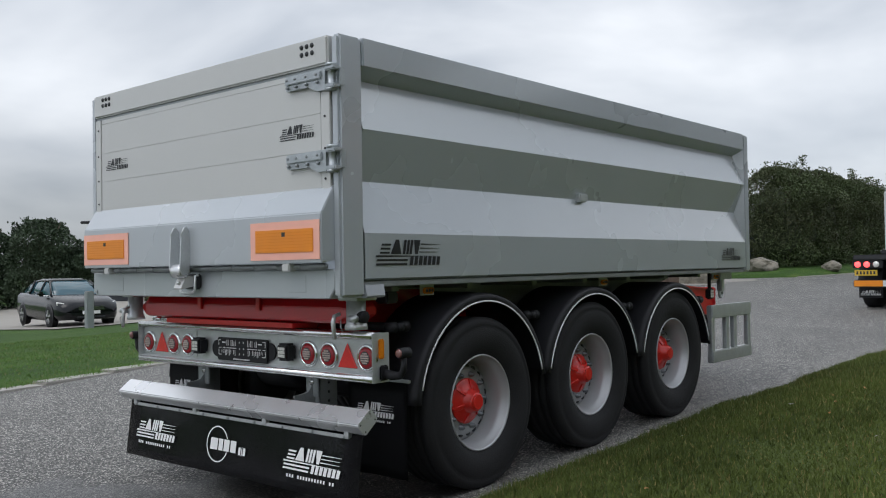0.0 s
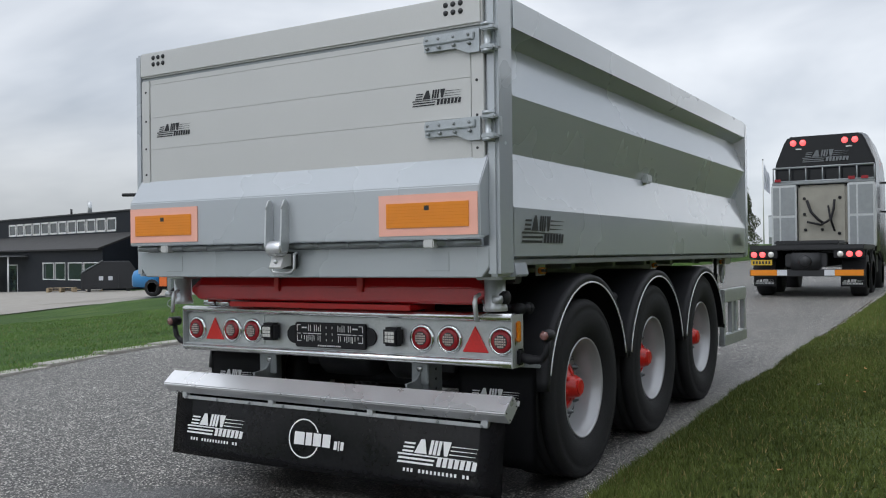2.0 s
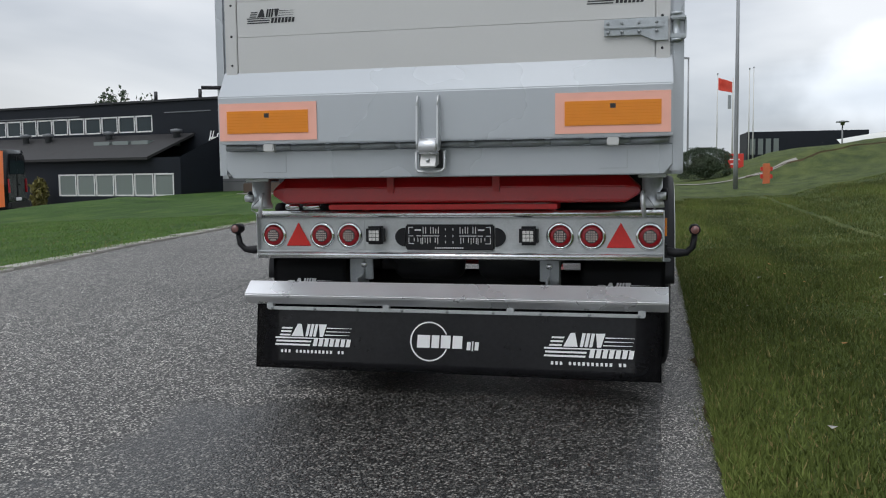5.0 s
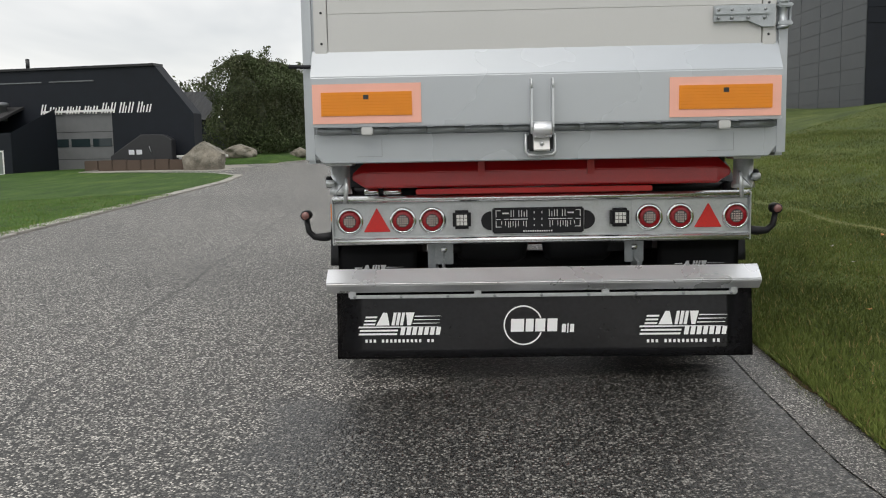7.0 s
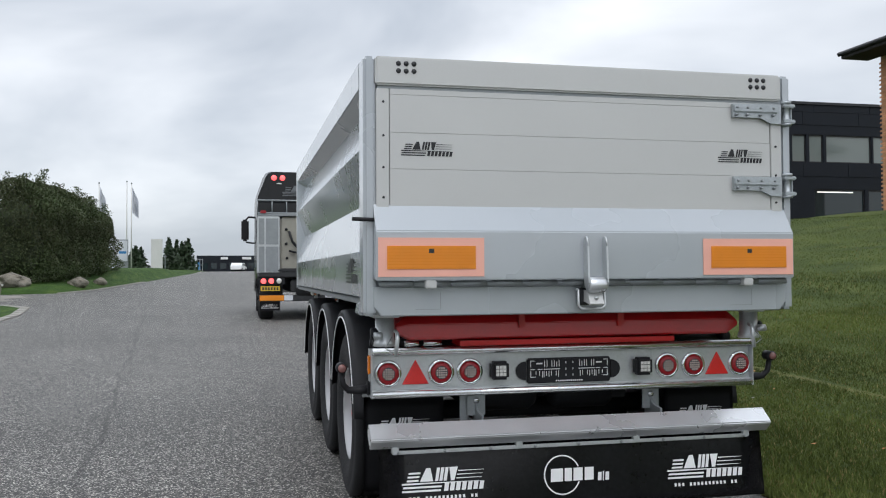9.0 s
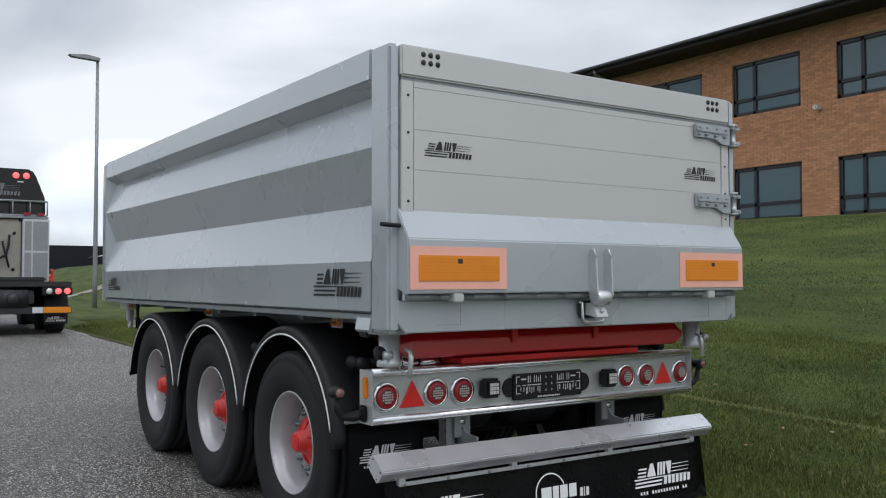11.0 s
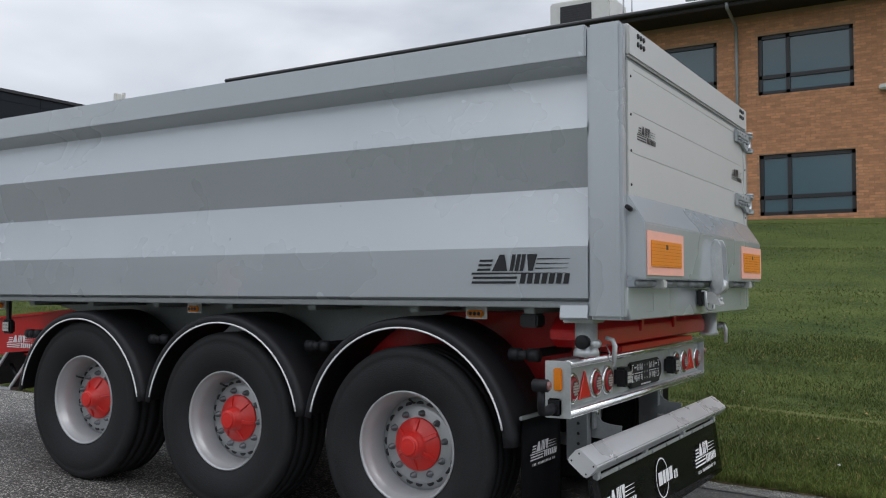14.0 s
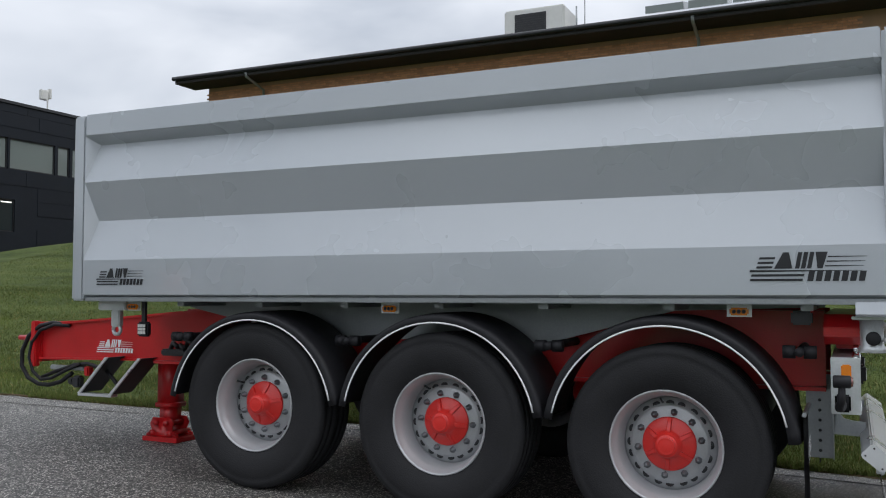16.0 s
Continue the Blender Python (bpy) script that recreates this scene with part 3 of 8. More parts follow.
def land_z(x, y):
    z = road_z(y)
    r, l = piece(y, RIGHT), piece(y, LEFT)
    if x > r:
        z += 0.012 + 0.098 * smooth(r - 0.05, r + 0.6, x)
        climb = smooth(2.6, 17.5, x) * 2.85 + 0.012 * max(0.0, x - 17.5)
        z += climb * (1 - 0.75 * smooth(40, 75, y)) * smooth(-60, -30, y) * (1 - 0.27 * smooth(19, 30, y))
        z += 0.80 * math.exp(-((x - 8.0) / 2.6) ** 2) * smooth(32, 40, y) * (1 - smooth(55, 70, y))
        z += 0.50 * math.exp(-((x - 12.2) / 2.6) ** 2) * smooth(32, 40, y) * (1 - smooth(55, 70, y))
        z += 0.03 * noise.noise((x * 0.5, y * 0.35, 3.0)) * smooth(r + 0.6, r + 3, x)
        z += 0.16 * noise.noise((x * 0.75, y * 0.09, 6.0)) * smooth(3.2, 6.0, x) * (1 - smooth(15.0, 18.0, x))
    elif x < l:
        fall = 0.035 - 0.015 * smooth(16, 22, y) - 0.020 * smooth(36, 42, y)
        z += 0.035 - fall * min(70.0, max(0.0, l - 1.5 - x))
        z -= 0.26 * smooth(l - 10.5, l - 13.0, x) * smooth(16, 20, y) * (1 - smooth(35, 40, y))
        z += 0.22 * math.exp(-((x - l + 10.5) / 2.2) ** 2) * smooth(10, 15, y) * (1 - smooth(27, 31, y))
        z += (0.32 * smooth(36, 42, y) + 0.5 * smooth(48, 62, y)) * (1 - 0.7 * smooth(75, 100, y)) * smooth(l - 0.2, l - 1.5, x)
        low = smooth(-19, -25, x) * smooth(22, 30, y) * (1 - smooth(60, 80, y))
        z += low * (-0.30 - 0.024 * max(0.0, min(60.0, -25 - x)) - z)
        z += 0.02 * noise.noise((x * 0.5, y * 0.4, 9.0))
    else:
        z -= 0.05
    return z

# ---------------------------------------------------------------- ground, road, kerbs
def axis_steps(lo, hi, near0, near1, fine, growth):
    out = [near0]
    while out[-1] < near1:
        out.append(out[-1] + fine)
    s = fine
    while out[-1] < hi:
        s *= growth
        out.append(min(hi, out[-1] + s))
    s, left = fine, [near0]
    while left[-1] > lo:
        s *= growth
        left.append(max(lo, left[-1] - s))
    return left[:0:-1] + out


def build_ground():
    ys = axis_steps(-1500, 3000, -10, 45, 0.55, 1.13)
    offs = axis_steps(0, 2500, 0.0, 22, 0.35, 1.14)
    verts, faces = [], []
    row = []
    for y in ys:
        r, l = piece(y, RIGHT), piece(y, LEFT)
        xs = [l - o for o in offs[::-1]] + [l + 0.004] + [r - 0.004] + [r + o for o in offs]
        row.append([])
        for x in xs:
            row[-1].append(len(verts))
            verts.append((x, y, land_z(x, y)))
    for a, b in zip(row, row[1:]):
        for i in range(len(a) - 1):
            faces.append((a[i], a[i + 1], b[i + 1], b[i]))
    me = sheet("ground", verts, faces, M_GRASS)
    me.materials.append(M_LAWN)
    for p in me.polygons:
        p.use_smooth = True
        p.material_index = 1 if p.center.x < -4.5 else 0
    structure("ground", me, M_GRASS, "green mown grass verges and bank round the road", "ground")


build_ground()


def strip(name, ys, x_of, z_of, material, label, category):
    """A sheet between two lines x_of(y) = (left, right), with a few steps across."""
    verts, faces = [], []
    for y in ys:
        a, b = x_of(y)
        for k in range(9):
            x = a + (b - a) * k / 8
            verts.append((x, y, z_of(x, y)))
    for j in range(len(ys) - 1):
        for k in range(8):
            i = j * 9 + k
            faces.append((i, i + 1, i + 10, i + 9))
    me = sheet(name, verts, faces, material)
    return structure(name, me, material, label, category)


road_ys = axis_steps(-60, 300, -8, 45, 0.8, 1.15)
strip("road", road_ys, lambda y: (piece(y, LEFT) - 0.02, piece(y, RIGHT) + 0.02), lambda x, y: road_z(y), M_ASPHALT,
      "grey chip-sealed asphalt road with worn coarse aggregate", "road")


EDGE = [(-60, 0.26), (1, 0.24), (3, 0.24), (6, 0.32), (9, 0.42), (60, 0.42), (300, 0.42)]
strip("road_edge", axis_steps(-60, 300, -8, 30, 0.35, 1.15),
      lambda y: (piece(y, RIGHT) - piece(y, EDGE) + 0.07 * noise.noise((y * 0.9, 3.0, 0.0)) + 0.05 * noise.noise((y * 3.1, 8.0, 0.0)), piece(y, RIGHT) + 0.018),
      lambda x, y: road_z(y) + 0.006, M_EDGE, "paler fine-grained worn strip along the road's edge", "road edge")


def kerbs(name, table, side, width, height, y0, y1, label):
    """A row of kerb stones, each one a piece of its own."""
    parent = thing(name, label, "kerb", kind="structure")
    stone = mesh_of("kerb_stone", boxm(-width / 2, width / 2, 0.006, 0.994, -0.12, height, bevel=0.012), M_KERB)
    y = y0
    while y < y1:
        x0, x1 = piece(y, table), piece(y + 1, table)
        ang = math.degrees(math.atan2(-(x1 - x0), 1.0))
        if abs(x1 - x0) < 1.2:
            ob = part("kerb_stone", stone, M_KERB, parent)
            ob.matrix_basis = pose(x0 + side * width / 2, y, road_z(y), 0, 0, ang) @ Matrix.Diagonal((1, math.hypot(1, x1 - x0), 1, 1))
        y += 1.0


kerbs("kerb_right", RIGHT, 1, 0.10, 0.014, 9, 60, "flush concrete edging stones beside the grass verge")
kerbs("kerb_left", LEFT, -1, 0.28, 0.042, -9, 60, "pale concrete edging along the far grass strip")


# ---------------------------------------------------------------- the tipping trailer
trailer = thing("tipper_trailer", "silver-grey three-axle tipper trailer with red chassis and hubs", "trailer")
BACK, FRONT, HALF = 0.10, 5.49, 1.275
Z0, Z1 = 1.262, 2.57

# corrugated side: outline of the sheet from rail to lip, (distance from the middle, height)
SIDE = [(1.272, 2.424), (1.182, 2.366), (1.272, 2.09), (1.19, 1.818), (1.272, 1.535), (1.272, 1.292), (1.235, 1.275)]


def logo(parent, place, width, material, url=False):
    """The maker's mark as plain slanted bars and blocks. place maps (u, v), in widths, to a point."""
    bm = bmesh.new()
    def bar(u0, u1, v0, v1, lean=0.30, w0=None):
        """A slanted bar; w0 is the thickness at its far end, for tapering ones."""
        mid, h = (v0 + v1) / 2, (v1 - v0) / 2
        h1 = h if w0 is None else w0 / 2
        quad(bm, *[place(width * (u + lean * (v - 0.14)), width * v) for u, v in ((u0, mid - h), (u1, mid - h1), (u1, mid + h1), (u0, mid + h))])
    def wedge(u0, u1, t0, t1, v0, v1):
        quad(bm, *[place(width * u, width * v) for u, v in ((u0, v0), (u1, v0), (t1, v1), (t0, v1))])
    for k in range(3):
        v = 0.120 + 0.041 * k
        bar(0.068, 0.205, v, v + 0.020)
        bar(0.645, 0.955, v + 0.012, v + 0.024, 0.30, 0.004)
    bar(0.02, 0.96, 0.086, 0.106, 0.30, 0.003)
    for k in range(2):
        v = 0.004 + 0.042 * k
        bar(0.045, 0.495, v, v + 0.021)
    # three large blocks: one narrowing upwards, three uprights, one narrowing downwards
    wedge(0.215, 0.372, 0.296, 0.345, 0.116, 0.264)
    for u in (0.398, 0.448, 0.498):
        bar(u, u + 0.036, 0.116, 0.264, 0.20)
    wedge(0.580, 0.622, 0.568, 0.668, 0.116, 0.264)
    # a row of small slanted blocks below
    for k in range(7):
        u = 0.520 + 0.0695 * k
        bar(u, u + 0.050, 0.003, 0.092, 0.20)
    if url:
        for k in range(17):
            if k not in (3, 14):
                bar(0.085 + k * 0.0485, 0.112 + k * 0.0485, -0.082, -0.046, 0.0)
    return part("logo_mark", bm, material, parent, "plain bars of the maker's mark")


def side_wall(s):
    """One side of the body. s is +1 for the kerb side, -1 for the road side."""
    y0, y1 = BACK + 0.16, FRONT - 0.11
    bm = bmesh.new()
    ends = [y1 - 0.060 if p[0] < 1.2 else y1 for p in SIDE]
    inner = 1.16
    for (a, ea), (b, eb) in zip(zip(SIDE, ends), zip(SIDE[1:], ends[1:])):
        quad(bm, (s * a[0], y0, a[1]), (s * b[0], y0, b[1]), (s * b[0], eb, b[1]), (s * a[0], ea, a[1]))
    # slanted closures at the front ends of the two hollows
    for run in (SIDE[0:3], SIDE[2:5]):
        bm.faces.new([bm.verts.new((s * x, y1 - 0.060 if x < 1.2 else y1, z)) for x, z in run])
    # inner skin, floor edge and top
    quad(bm, (s * inner, y0, Z1 - 0.03), (s * inner, y1, Z1 - 0.03), (s * inner, y1, Z0), (s * inner, y0, Z0))
    quad(bm, (s * inner, y0, Z0 + 0.012), (s * inner, y1, Z0 + 0.012), (s * 1.235, y1, 1.275), (s * 1.235, y0, 1.275))
    bmesh.ops.recalc_face_normals(bm, faces=bm.faces)
    wall = part("side_wall", bm, M_SILVER, trailer, "silver side wall pressed into broad horizontal ribs")
    part("top_rail", boxm(min(s * inner, s * HALF), max(s * inner, s * HALF), BACK + 0.165, FRONT - 0.115, 2.421, Z1 + 0.008, bevel=0.007), M_SILVER, trailer)
    part("rear_post", boxm(min(s * 1.207, s * HALF), max(s * 1.207, s * HALF), BACK - 0.01, BACK + 0.163, 1.192, Z1 + 0.004, bevel=0.016), M_SILVER, trailer)
    part("post_return", boxm(min(s * 1.155, s * 1.2065), max(s * 1.155, s * 1.2065), BACK + 0.056, BACK + 0.162, Z0, Z1 - 0.004), M_SILVER, trailer)
    part("front_post", boxm(min(s * inner, s * HALF), max(s * inner, s * HALF), FRONT - 0.113, FRONT, Z0 - 0.012, Z1 + 0.002, bevel=0.014), M_SILVER, trailer)
    part("bottom_lip", boxm(min(s * 1.15, s * 1.255), max(s * 1.15, s * 1.255), BACK + 0.165, FRONT - 0.115, 1.245, 1.2745, bevel=0.004), M_STEEL, trailer)
    x = s * (1.272 + 0.004)
    for ya, w in ((0.335, 0.545), (4.81, 0.44)):
        if s < 0:
            logo(wall, lambda u, v, ya=ya, w=w: (x, ya + w - u, 1.358 + v), w, M_BLACKVINYL)
        else:
            logo(wall, lambda u, v, ya=ya, w=w: (x, ya + u, 1.358 + v), w, M_BLACKVINYL)
    if s > 0:
        part("tie_bracket", boxm(1.19, 1.235, 2.47, 2.58, 1.80, 1.86, bevel=0.008), M_ZINC, wall, "small zinc bracket")


side_wall(1)
side_wall(-1)
part("front_wall", boxm(-1.158, 1.158, FRONT - 0.09, FRONT - 0.03, Z0 + 0.02, Z1 - 0.01, bevel=0.01), M_SILVER, trailer)
part("floor_plate", boxm(-1.158, 1.158, BACK + 0.05, FRONT - 0.092, 1.28, 1.31), M_STEEL, trailer)

# tailgate: rails, planks, sloped apron
gate = part("tailgate", boxm(-1.2, 1.2, 0.105, 0.15, 1.42, 2.50), M_GATE, trailer, "pale aluminium plank tailgate with a folded steel apron")
part("top_beam", boxm(-1.212, 1.204, 0.074, 0.158, 2.419, 2.572, bevel=0.010), M_GATE, gate)
part("shadow_gap", boxm(-1.2, 1.2, 0.094, 0.104, 2.402, 2.4185), M_STEEL, gate)
for z0, z1 in ((2.3715, 2.401), (2.1685, 2.3705), (1.9735, 2.1675), (1.70, 1.9725)):
    part("plank", boxm(-1.133, 1.133, 0.088, 0.1045, z0, z1, bevel=0.0012), M_GATE, gate)
for s in (-1, 1):
    part("edge_strip", boxm(min(s * 1.137, s * 1.207), max(s * 1.137, s * 1.207), 0.084, 0.1045, 1.70, 2.401, bevel=0.003), M_GATE, gate)
    for z in (1.82, 1.98, 2.15, 2.33):
        part("screw", lathe(bmesh.new(), [(0.0835, 0.0), (0.080, 0.006), (0.084, 0.007)], "y", (s * 1.168, 0, z), 10), M_DARK, gate)
    for k in range(3):
        for j in range(2):
            rv = bmesh.new()
            lathe(rv, [(0.054, 0.0), (0.055, 0.010), (0.060, 0.014), (0.063, 0.014)], "y", (s * 1.045 + 0.042 * (k - 1), 0.012, 2.535 - 0.04 * j), 12)
            part("rivet", rv, M_DARK, gate)
apron = bmesh.new()
prism(apron, [(0.104, 1.785), (0.094, 1.785), (0.0, 1.638), (0.0, 1.379), (0.03, 1.379), (0.104, 1.40)], "x", -1.222, 1.222)
bmesh.ops.bevel(apron, geom=[e for e in apron.edges], offset=0.006, segments=2, affect="EDGES", clamp_overlap=True)
part("apron", apron, M_SILVER, gate, "bright folded steel apron")
rod = bmesh.new()
lathe(rod, [(-1.2, 0.0), (-1.2, 0.015), (1.2, 0.015), (1.2, 0.0)], "x", (0, 0.05, 1.3605), 12)
for k in range(12):
    x = -1.1 + 0.2 * k
    lathe(rod, [(x - 0.085, 0.0), (x - 0.085, 0.0175), (x + 0.085, 0.0175), (x + 0.085, 0.0)], "x", (0, 0.05, 1.3605), 12)
part("hinge_rod", rod, M_STEEL, gate)
for x in (-0.93, 0.93):
    part("bracket", boxm(x - 0.03, x + 0.03, 0.0, 0.06, 1.336, 1.3785, bevel=0.005), M_GATE, gate)
for s in (-1, 1):
    a, b = sorted((s * 0.642, s * 1.212))
    plate = part("marker_plate", boxm(a, b, -0.006, -0.0015, 1.398, 1.603), M_PINK, gate, "pale fluorescent border plate")
    a, b = sorted((s * 0.690, s * 1.166))
    part("orange_panel", boxm(a, b, -0.010, -0.0065, 1.438, 1.560), M_ORANGE, plate, "orange reflective panel")
    em = bmesh.new()
    for k in range(7):
        box(em, a + 0.004, b - 0.004, -0.0112, -0.0102, 1.446 + 0.016 * k, 1.4472 + 0.016 * k)
    part("ribs", em, M_AMBER, plate)
    part("emblem", boxm(s * 0.93 - 0.014, s * 0.93 + 0.014, -0.0114, -0.0102, 1.522, 1.545), M_DARK, plate)
logo(gate, lambda u, v: (-1.075 + u, 0.086, 2.044 + v), 0.292, M_BLACKVINYL)
logo(gate, lambda u, v: (0.792 + u, 0.086, 2.050 + v), 0.294, M_BLACKVINYL)
# side hinges on the kerb side
for z in (2.348, 1.922):
    st = bmesh.new()
    prism(st, [(0.882, z - 0.035), (1.06, z - 0.035), (1.13, z - 0.066), (1.195, z - 0.066), (1.195, z + 0.048), (0.882, z + 0.045)], "y", 0.064, 0.083)
    box(st, 0.882, 1.17, 0.052, 0.066, z - 0.004, z + 0.036, 0.004)
    h = part("strap_hinge", st, M_HINGE, gate, "zinc strap hinge")
    pin = bmesh.new()
    lathe(pin, [(-0.075, 0.0), (-0.075, 0.030), (-0.062, 0.030), (-0.062, 0.018), (0.052, 0.018), (0.052, 0.030), (0.068, 0.030), (0.068, 0.0)], "z", (1.235, 0.072, z), 14)
    part("hinge_pin", pin, M_HINGE, h)
    for za, zb in ((0.030, 0.052), (-0.064, -0.040)):
        part("knuckle", boxm(1.205, 1.282, 0.046, 0.098, z + za, z + zb, bevel=0.006), M_HINGE, h)
    part("side_plate", boxm(1.2755, 1.285, 0.088, 0.125, z - 0.05, z + 0.045, bevel=0.003), M_HINGE, h)
    for x in (0.902, 0.97, 1.055, 1.14):
        for dz in (-0.02, 0.022):
            part("hinge_bolt", lathe(bmesh.new(), [(0.048, 0.0), (0.048, 0.008), (0.064, 0.009)], "y", (x, 0, z + dz), 8), M_STEEL, h)
# lever at the road side
lever = bmesh.new()
tube(lever, [(-1.19, 0.085, 1.70), (-1.25, 0.06, 1.70), (-1.34, 0.045, 1.702)], 0.011)
part("lever", lever, M_RUBBER, gate, "black lever handle")
# centre latch
for x in (-0.071, 0.039):
    lb = bmesh.new()
    prism(lb, [(0.0, 1.575), (-0.020, 1.608), (-0.032, 1.606), (-0.054, 1.560), (-0.060, 1.45), (-0.066, 1.36), (-0.05, 1.325), (-0.02, 1.33), (0.0, 1.36)], "x", x - 0.005, x + 0.005)
    blade = part("latch_blade", lb, M_ZINC, gate)
    part("blade_fold", tube(bmesh.new(), [(x, -0.006, 1.590), (x, -0.022, 1.609), (x, -0.033, 1.606), (x, -0.054, 1.560)], 0.0055, 8), M_ZINC, blade, "rolled blade edge")
rl = bmesh.new()
lathe(rl, [(-0.064, 0.0), (-0.064, 0.038), (-0.058, 0.042), (0.026, 0.042), (0.032, 0.038), (0.032, 0.0)], "x", (0, -0.028, 1.348), 20)
part("latch_roller", rl, M_BRUSHED, gate, "bright steel roller")

# rear sill with cut lower corners
sill = bmesh.new()
prism(sill, [(-1.225, 1.345), (-1.225, 1.240), (-1.182, 1.188), (1.182, 1.188), (1.225, 1.240), (1.225, 1.345)], "y", 0.085, 0.26)
bmesh.ops.bevel(sill, geom=[e for e in sill.edges], offset=0.006, segments=1, affect="EDGES", clamp_overlap=True)
sill_p = part("rear_sill", sill, M_SILVER, trailer, "silver steel rear sill")
for x in (-0.93, 0.93):
    gr = bmesh.new()
    box(gr, x - 0.07, x + 0.07, 0.0835, 0.0845, 1.222, 1.2245)
    box(gr, x + 0.067, x + 0.070, 0.0835, 0.0845, 1.222, 1.315)
    part("cover_seam", gr, M_STEEL, sill_p)
hook = part("latch_hook", prism(bmesh.new(), [(0.08, 1.318), (-0.012, 1.318), (-0.045, 1.246), (-0.040, 1.238), (-0.012, 1.246), (0.08, 1.262)], "x", -0.060, 0.022), M_GATE, sill_p, "pale square latch plate")
part("plate_stud", lathe(bmesh.new(), [(-0.046, 0.0), (-0.046, 0.009), (-0.030, 0.012)], "y", (-0.019, 0, 1.276), 12), M_ZINC, hook)
lh = bmesh.new()
tube(lh, [(-0.098, 0.05, 1.322), (-0.098, 0.03, 1.318), (-0.100, 0.025, 1.235), (-0.085, 0.02, 1.218), (-0.02, 0.018, 1.214), (0.040, 0.02, 1.218), (0.056, 0.025, 1.235), (0.054, 0.03, 1.318), (0.054, 0.05, 1.322)], 0.008)
part("latch_ring", lh, M_ZINC, sill_p)
part("latch_box", boxm(-0.088, 0.046, 0.045, 0.0845, 1.236, 1.33, bevel=0.01), M_DARK, sill_p)
for s in (-1, 1):
    gus = bmesh.new()
    prism(gus, [(s * 1.20, 1.258), (s * 1.270, 1.258), (s * 1.282, 1.200), (s * 1.270, 1.188), (s * 1.10, 1.188), (s * 1.10, 1.215)], "y", 0.262, 0.40)
    part("corner_gusset", gus, M_SILVER, trailer)


# ---- wheels: built once round the origin, axle along x, outer face towards +x
def wheel_meshes():
    tyre = bmesh.new()
    tread = []
    for a in (0.15, 0.112, 0.108, 0.098, 0.094, 0.052, 0.048, 0.038, 0.034, -0.034, -0.038, -0.048, -0.052, -0.094, -0.098, -0.108, -0.112, -0.15):
        r = 0.517 if abs(a) in (0.108, 0.098, 0.048, 0.038) else 0.5325
        tread.append((a, r))
    lathe(tyre, [(0.150, 0.288), (0.158, 0.302), (0.166, 0.315), (0.182, 0.345), (0.191, 0.39), (0.193, 0.425), (0.189, 0.46), (0.182, 0.482), (0.184, 0.486), (0.176, 0.512), (0.166, 0.524)] + tread
          + [(-0.166, 0.524), (-0.18, 0.50), (-0.192, 0.425), (-0.18, 0.34), (-0.158, 0.30), (-0.13, 0.288)], "x", seg=72, closed=True)
    rim = bmesh.new()
    lathe(rim, [(0.154, 0.300), (0.163, 0.297), (0.163, 0.290), (0.150, 0.284), (0.128, 0.279), (0.118, 0.270), (0.090, 0.262), (0.03, 0.252), (-0.025, 0.246), (-0.044, 0.240), (-0.046, 0.222), (-0.10, 0.222), (-0.12, 0.270), (-0.15, 0.295), (-0.15, 0.302), (0.0, 0.285)], "x", seg=72, closed=True)
    disc = bmesh.new()
    lathe(disc, [(-0.015, 0.0), (-0.015, 0.250), (0.001, 0.249), (0.009, 0.230), (0.025, 0.206), (0.031, 0.198), (0.031, 0.11), (0.035, 0.0)], "x", seg=60)
    hub = bmesh.new()
    lathe(hub, [(0.030, 0.0), (0.030, 0.143), (0.040, 0.143), (0.044, 0.138), (0.050, 0.120), (0.062, 0.096), (0.074, 0.080), (0.080, 0.072), (0.104, 0.068), (0.107, 0.062), (0.124, 0.060), (0.130, 0.055), (0.131, 0.0)], "x", seg=40)
    rib = bmesh.new()
    prism(rib, [(0.036, 0.058), (0.036, 0.140), (0.046, 0.140), (0.064, 0.116), (0.082, 0.084), (0.086, 0.058)], "z", -0.012, 0.012)
    bmesh.ops.bevel(rib, geom=rib.edges[:], offset=0.003, segments=1, affect="EDGES", clamp_overlap=True)
    cap = bmesh.new()
    lathe(cap, [(0.1305, 0.0), (0.1305, 0.048), (0.137, 0.047), (0.139, 0.042), (0.137, 0.038), (0.139, 0.030), (0.140, 0.0)], "x", seg=28)
    bolt = bmesh.new()
    lathe(bolt, [(0.0, 0.0), (0.0, 0.020), (0.005, 0.020), (0.006, 0.0165), (0.022, 0.0165), (0.024, 0.009), (0.034, 0.009), (0.036, 0.0)], "x", seg=6)
    hole = bmesh.new()
    lathe(hole, [(-0.004, 0.0), (-0.004, 0.014), (0.0015, 0.014), (0.0015, 0.0)], "x", seg=14)
    for v in hole.verts:
        v.co.y *= 1.5
    valve = bmesh.new()
    tube(valve, [(-0.03, 0, 0.215), (0.03, 0, 0.222), (0.065, 0, 0.245)], 0.006, 6)
    return [mesh_of(n, b, m) for n, b, m in (("wheel", tyre, M_TYRE), ("rim", rim, M_RIM), ("wheel_disc", disc, M_DISC), ("hub", hub, M_HUBRED), ("hub_cap", cap, M_HUBRED), ("wheel_nut", bolt, M_NUT), ("vent_hole", hole, M_DARK), ("valve", valve, M_DARK), ("hub_rib", rib, M_HUBRED))]


WHEEL = wheel_meshes()


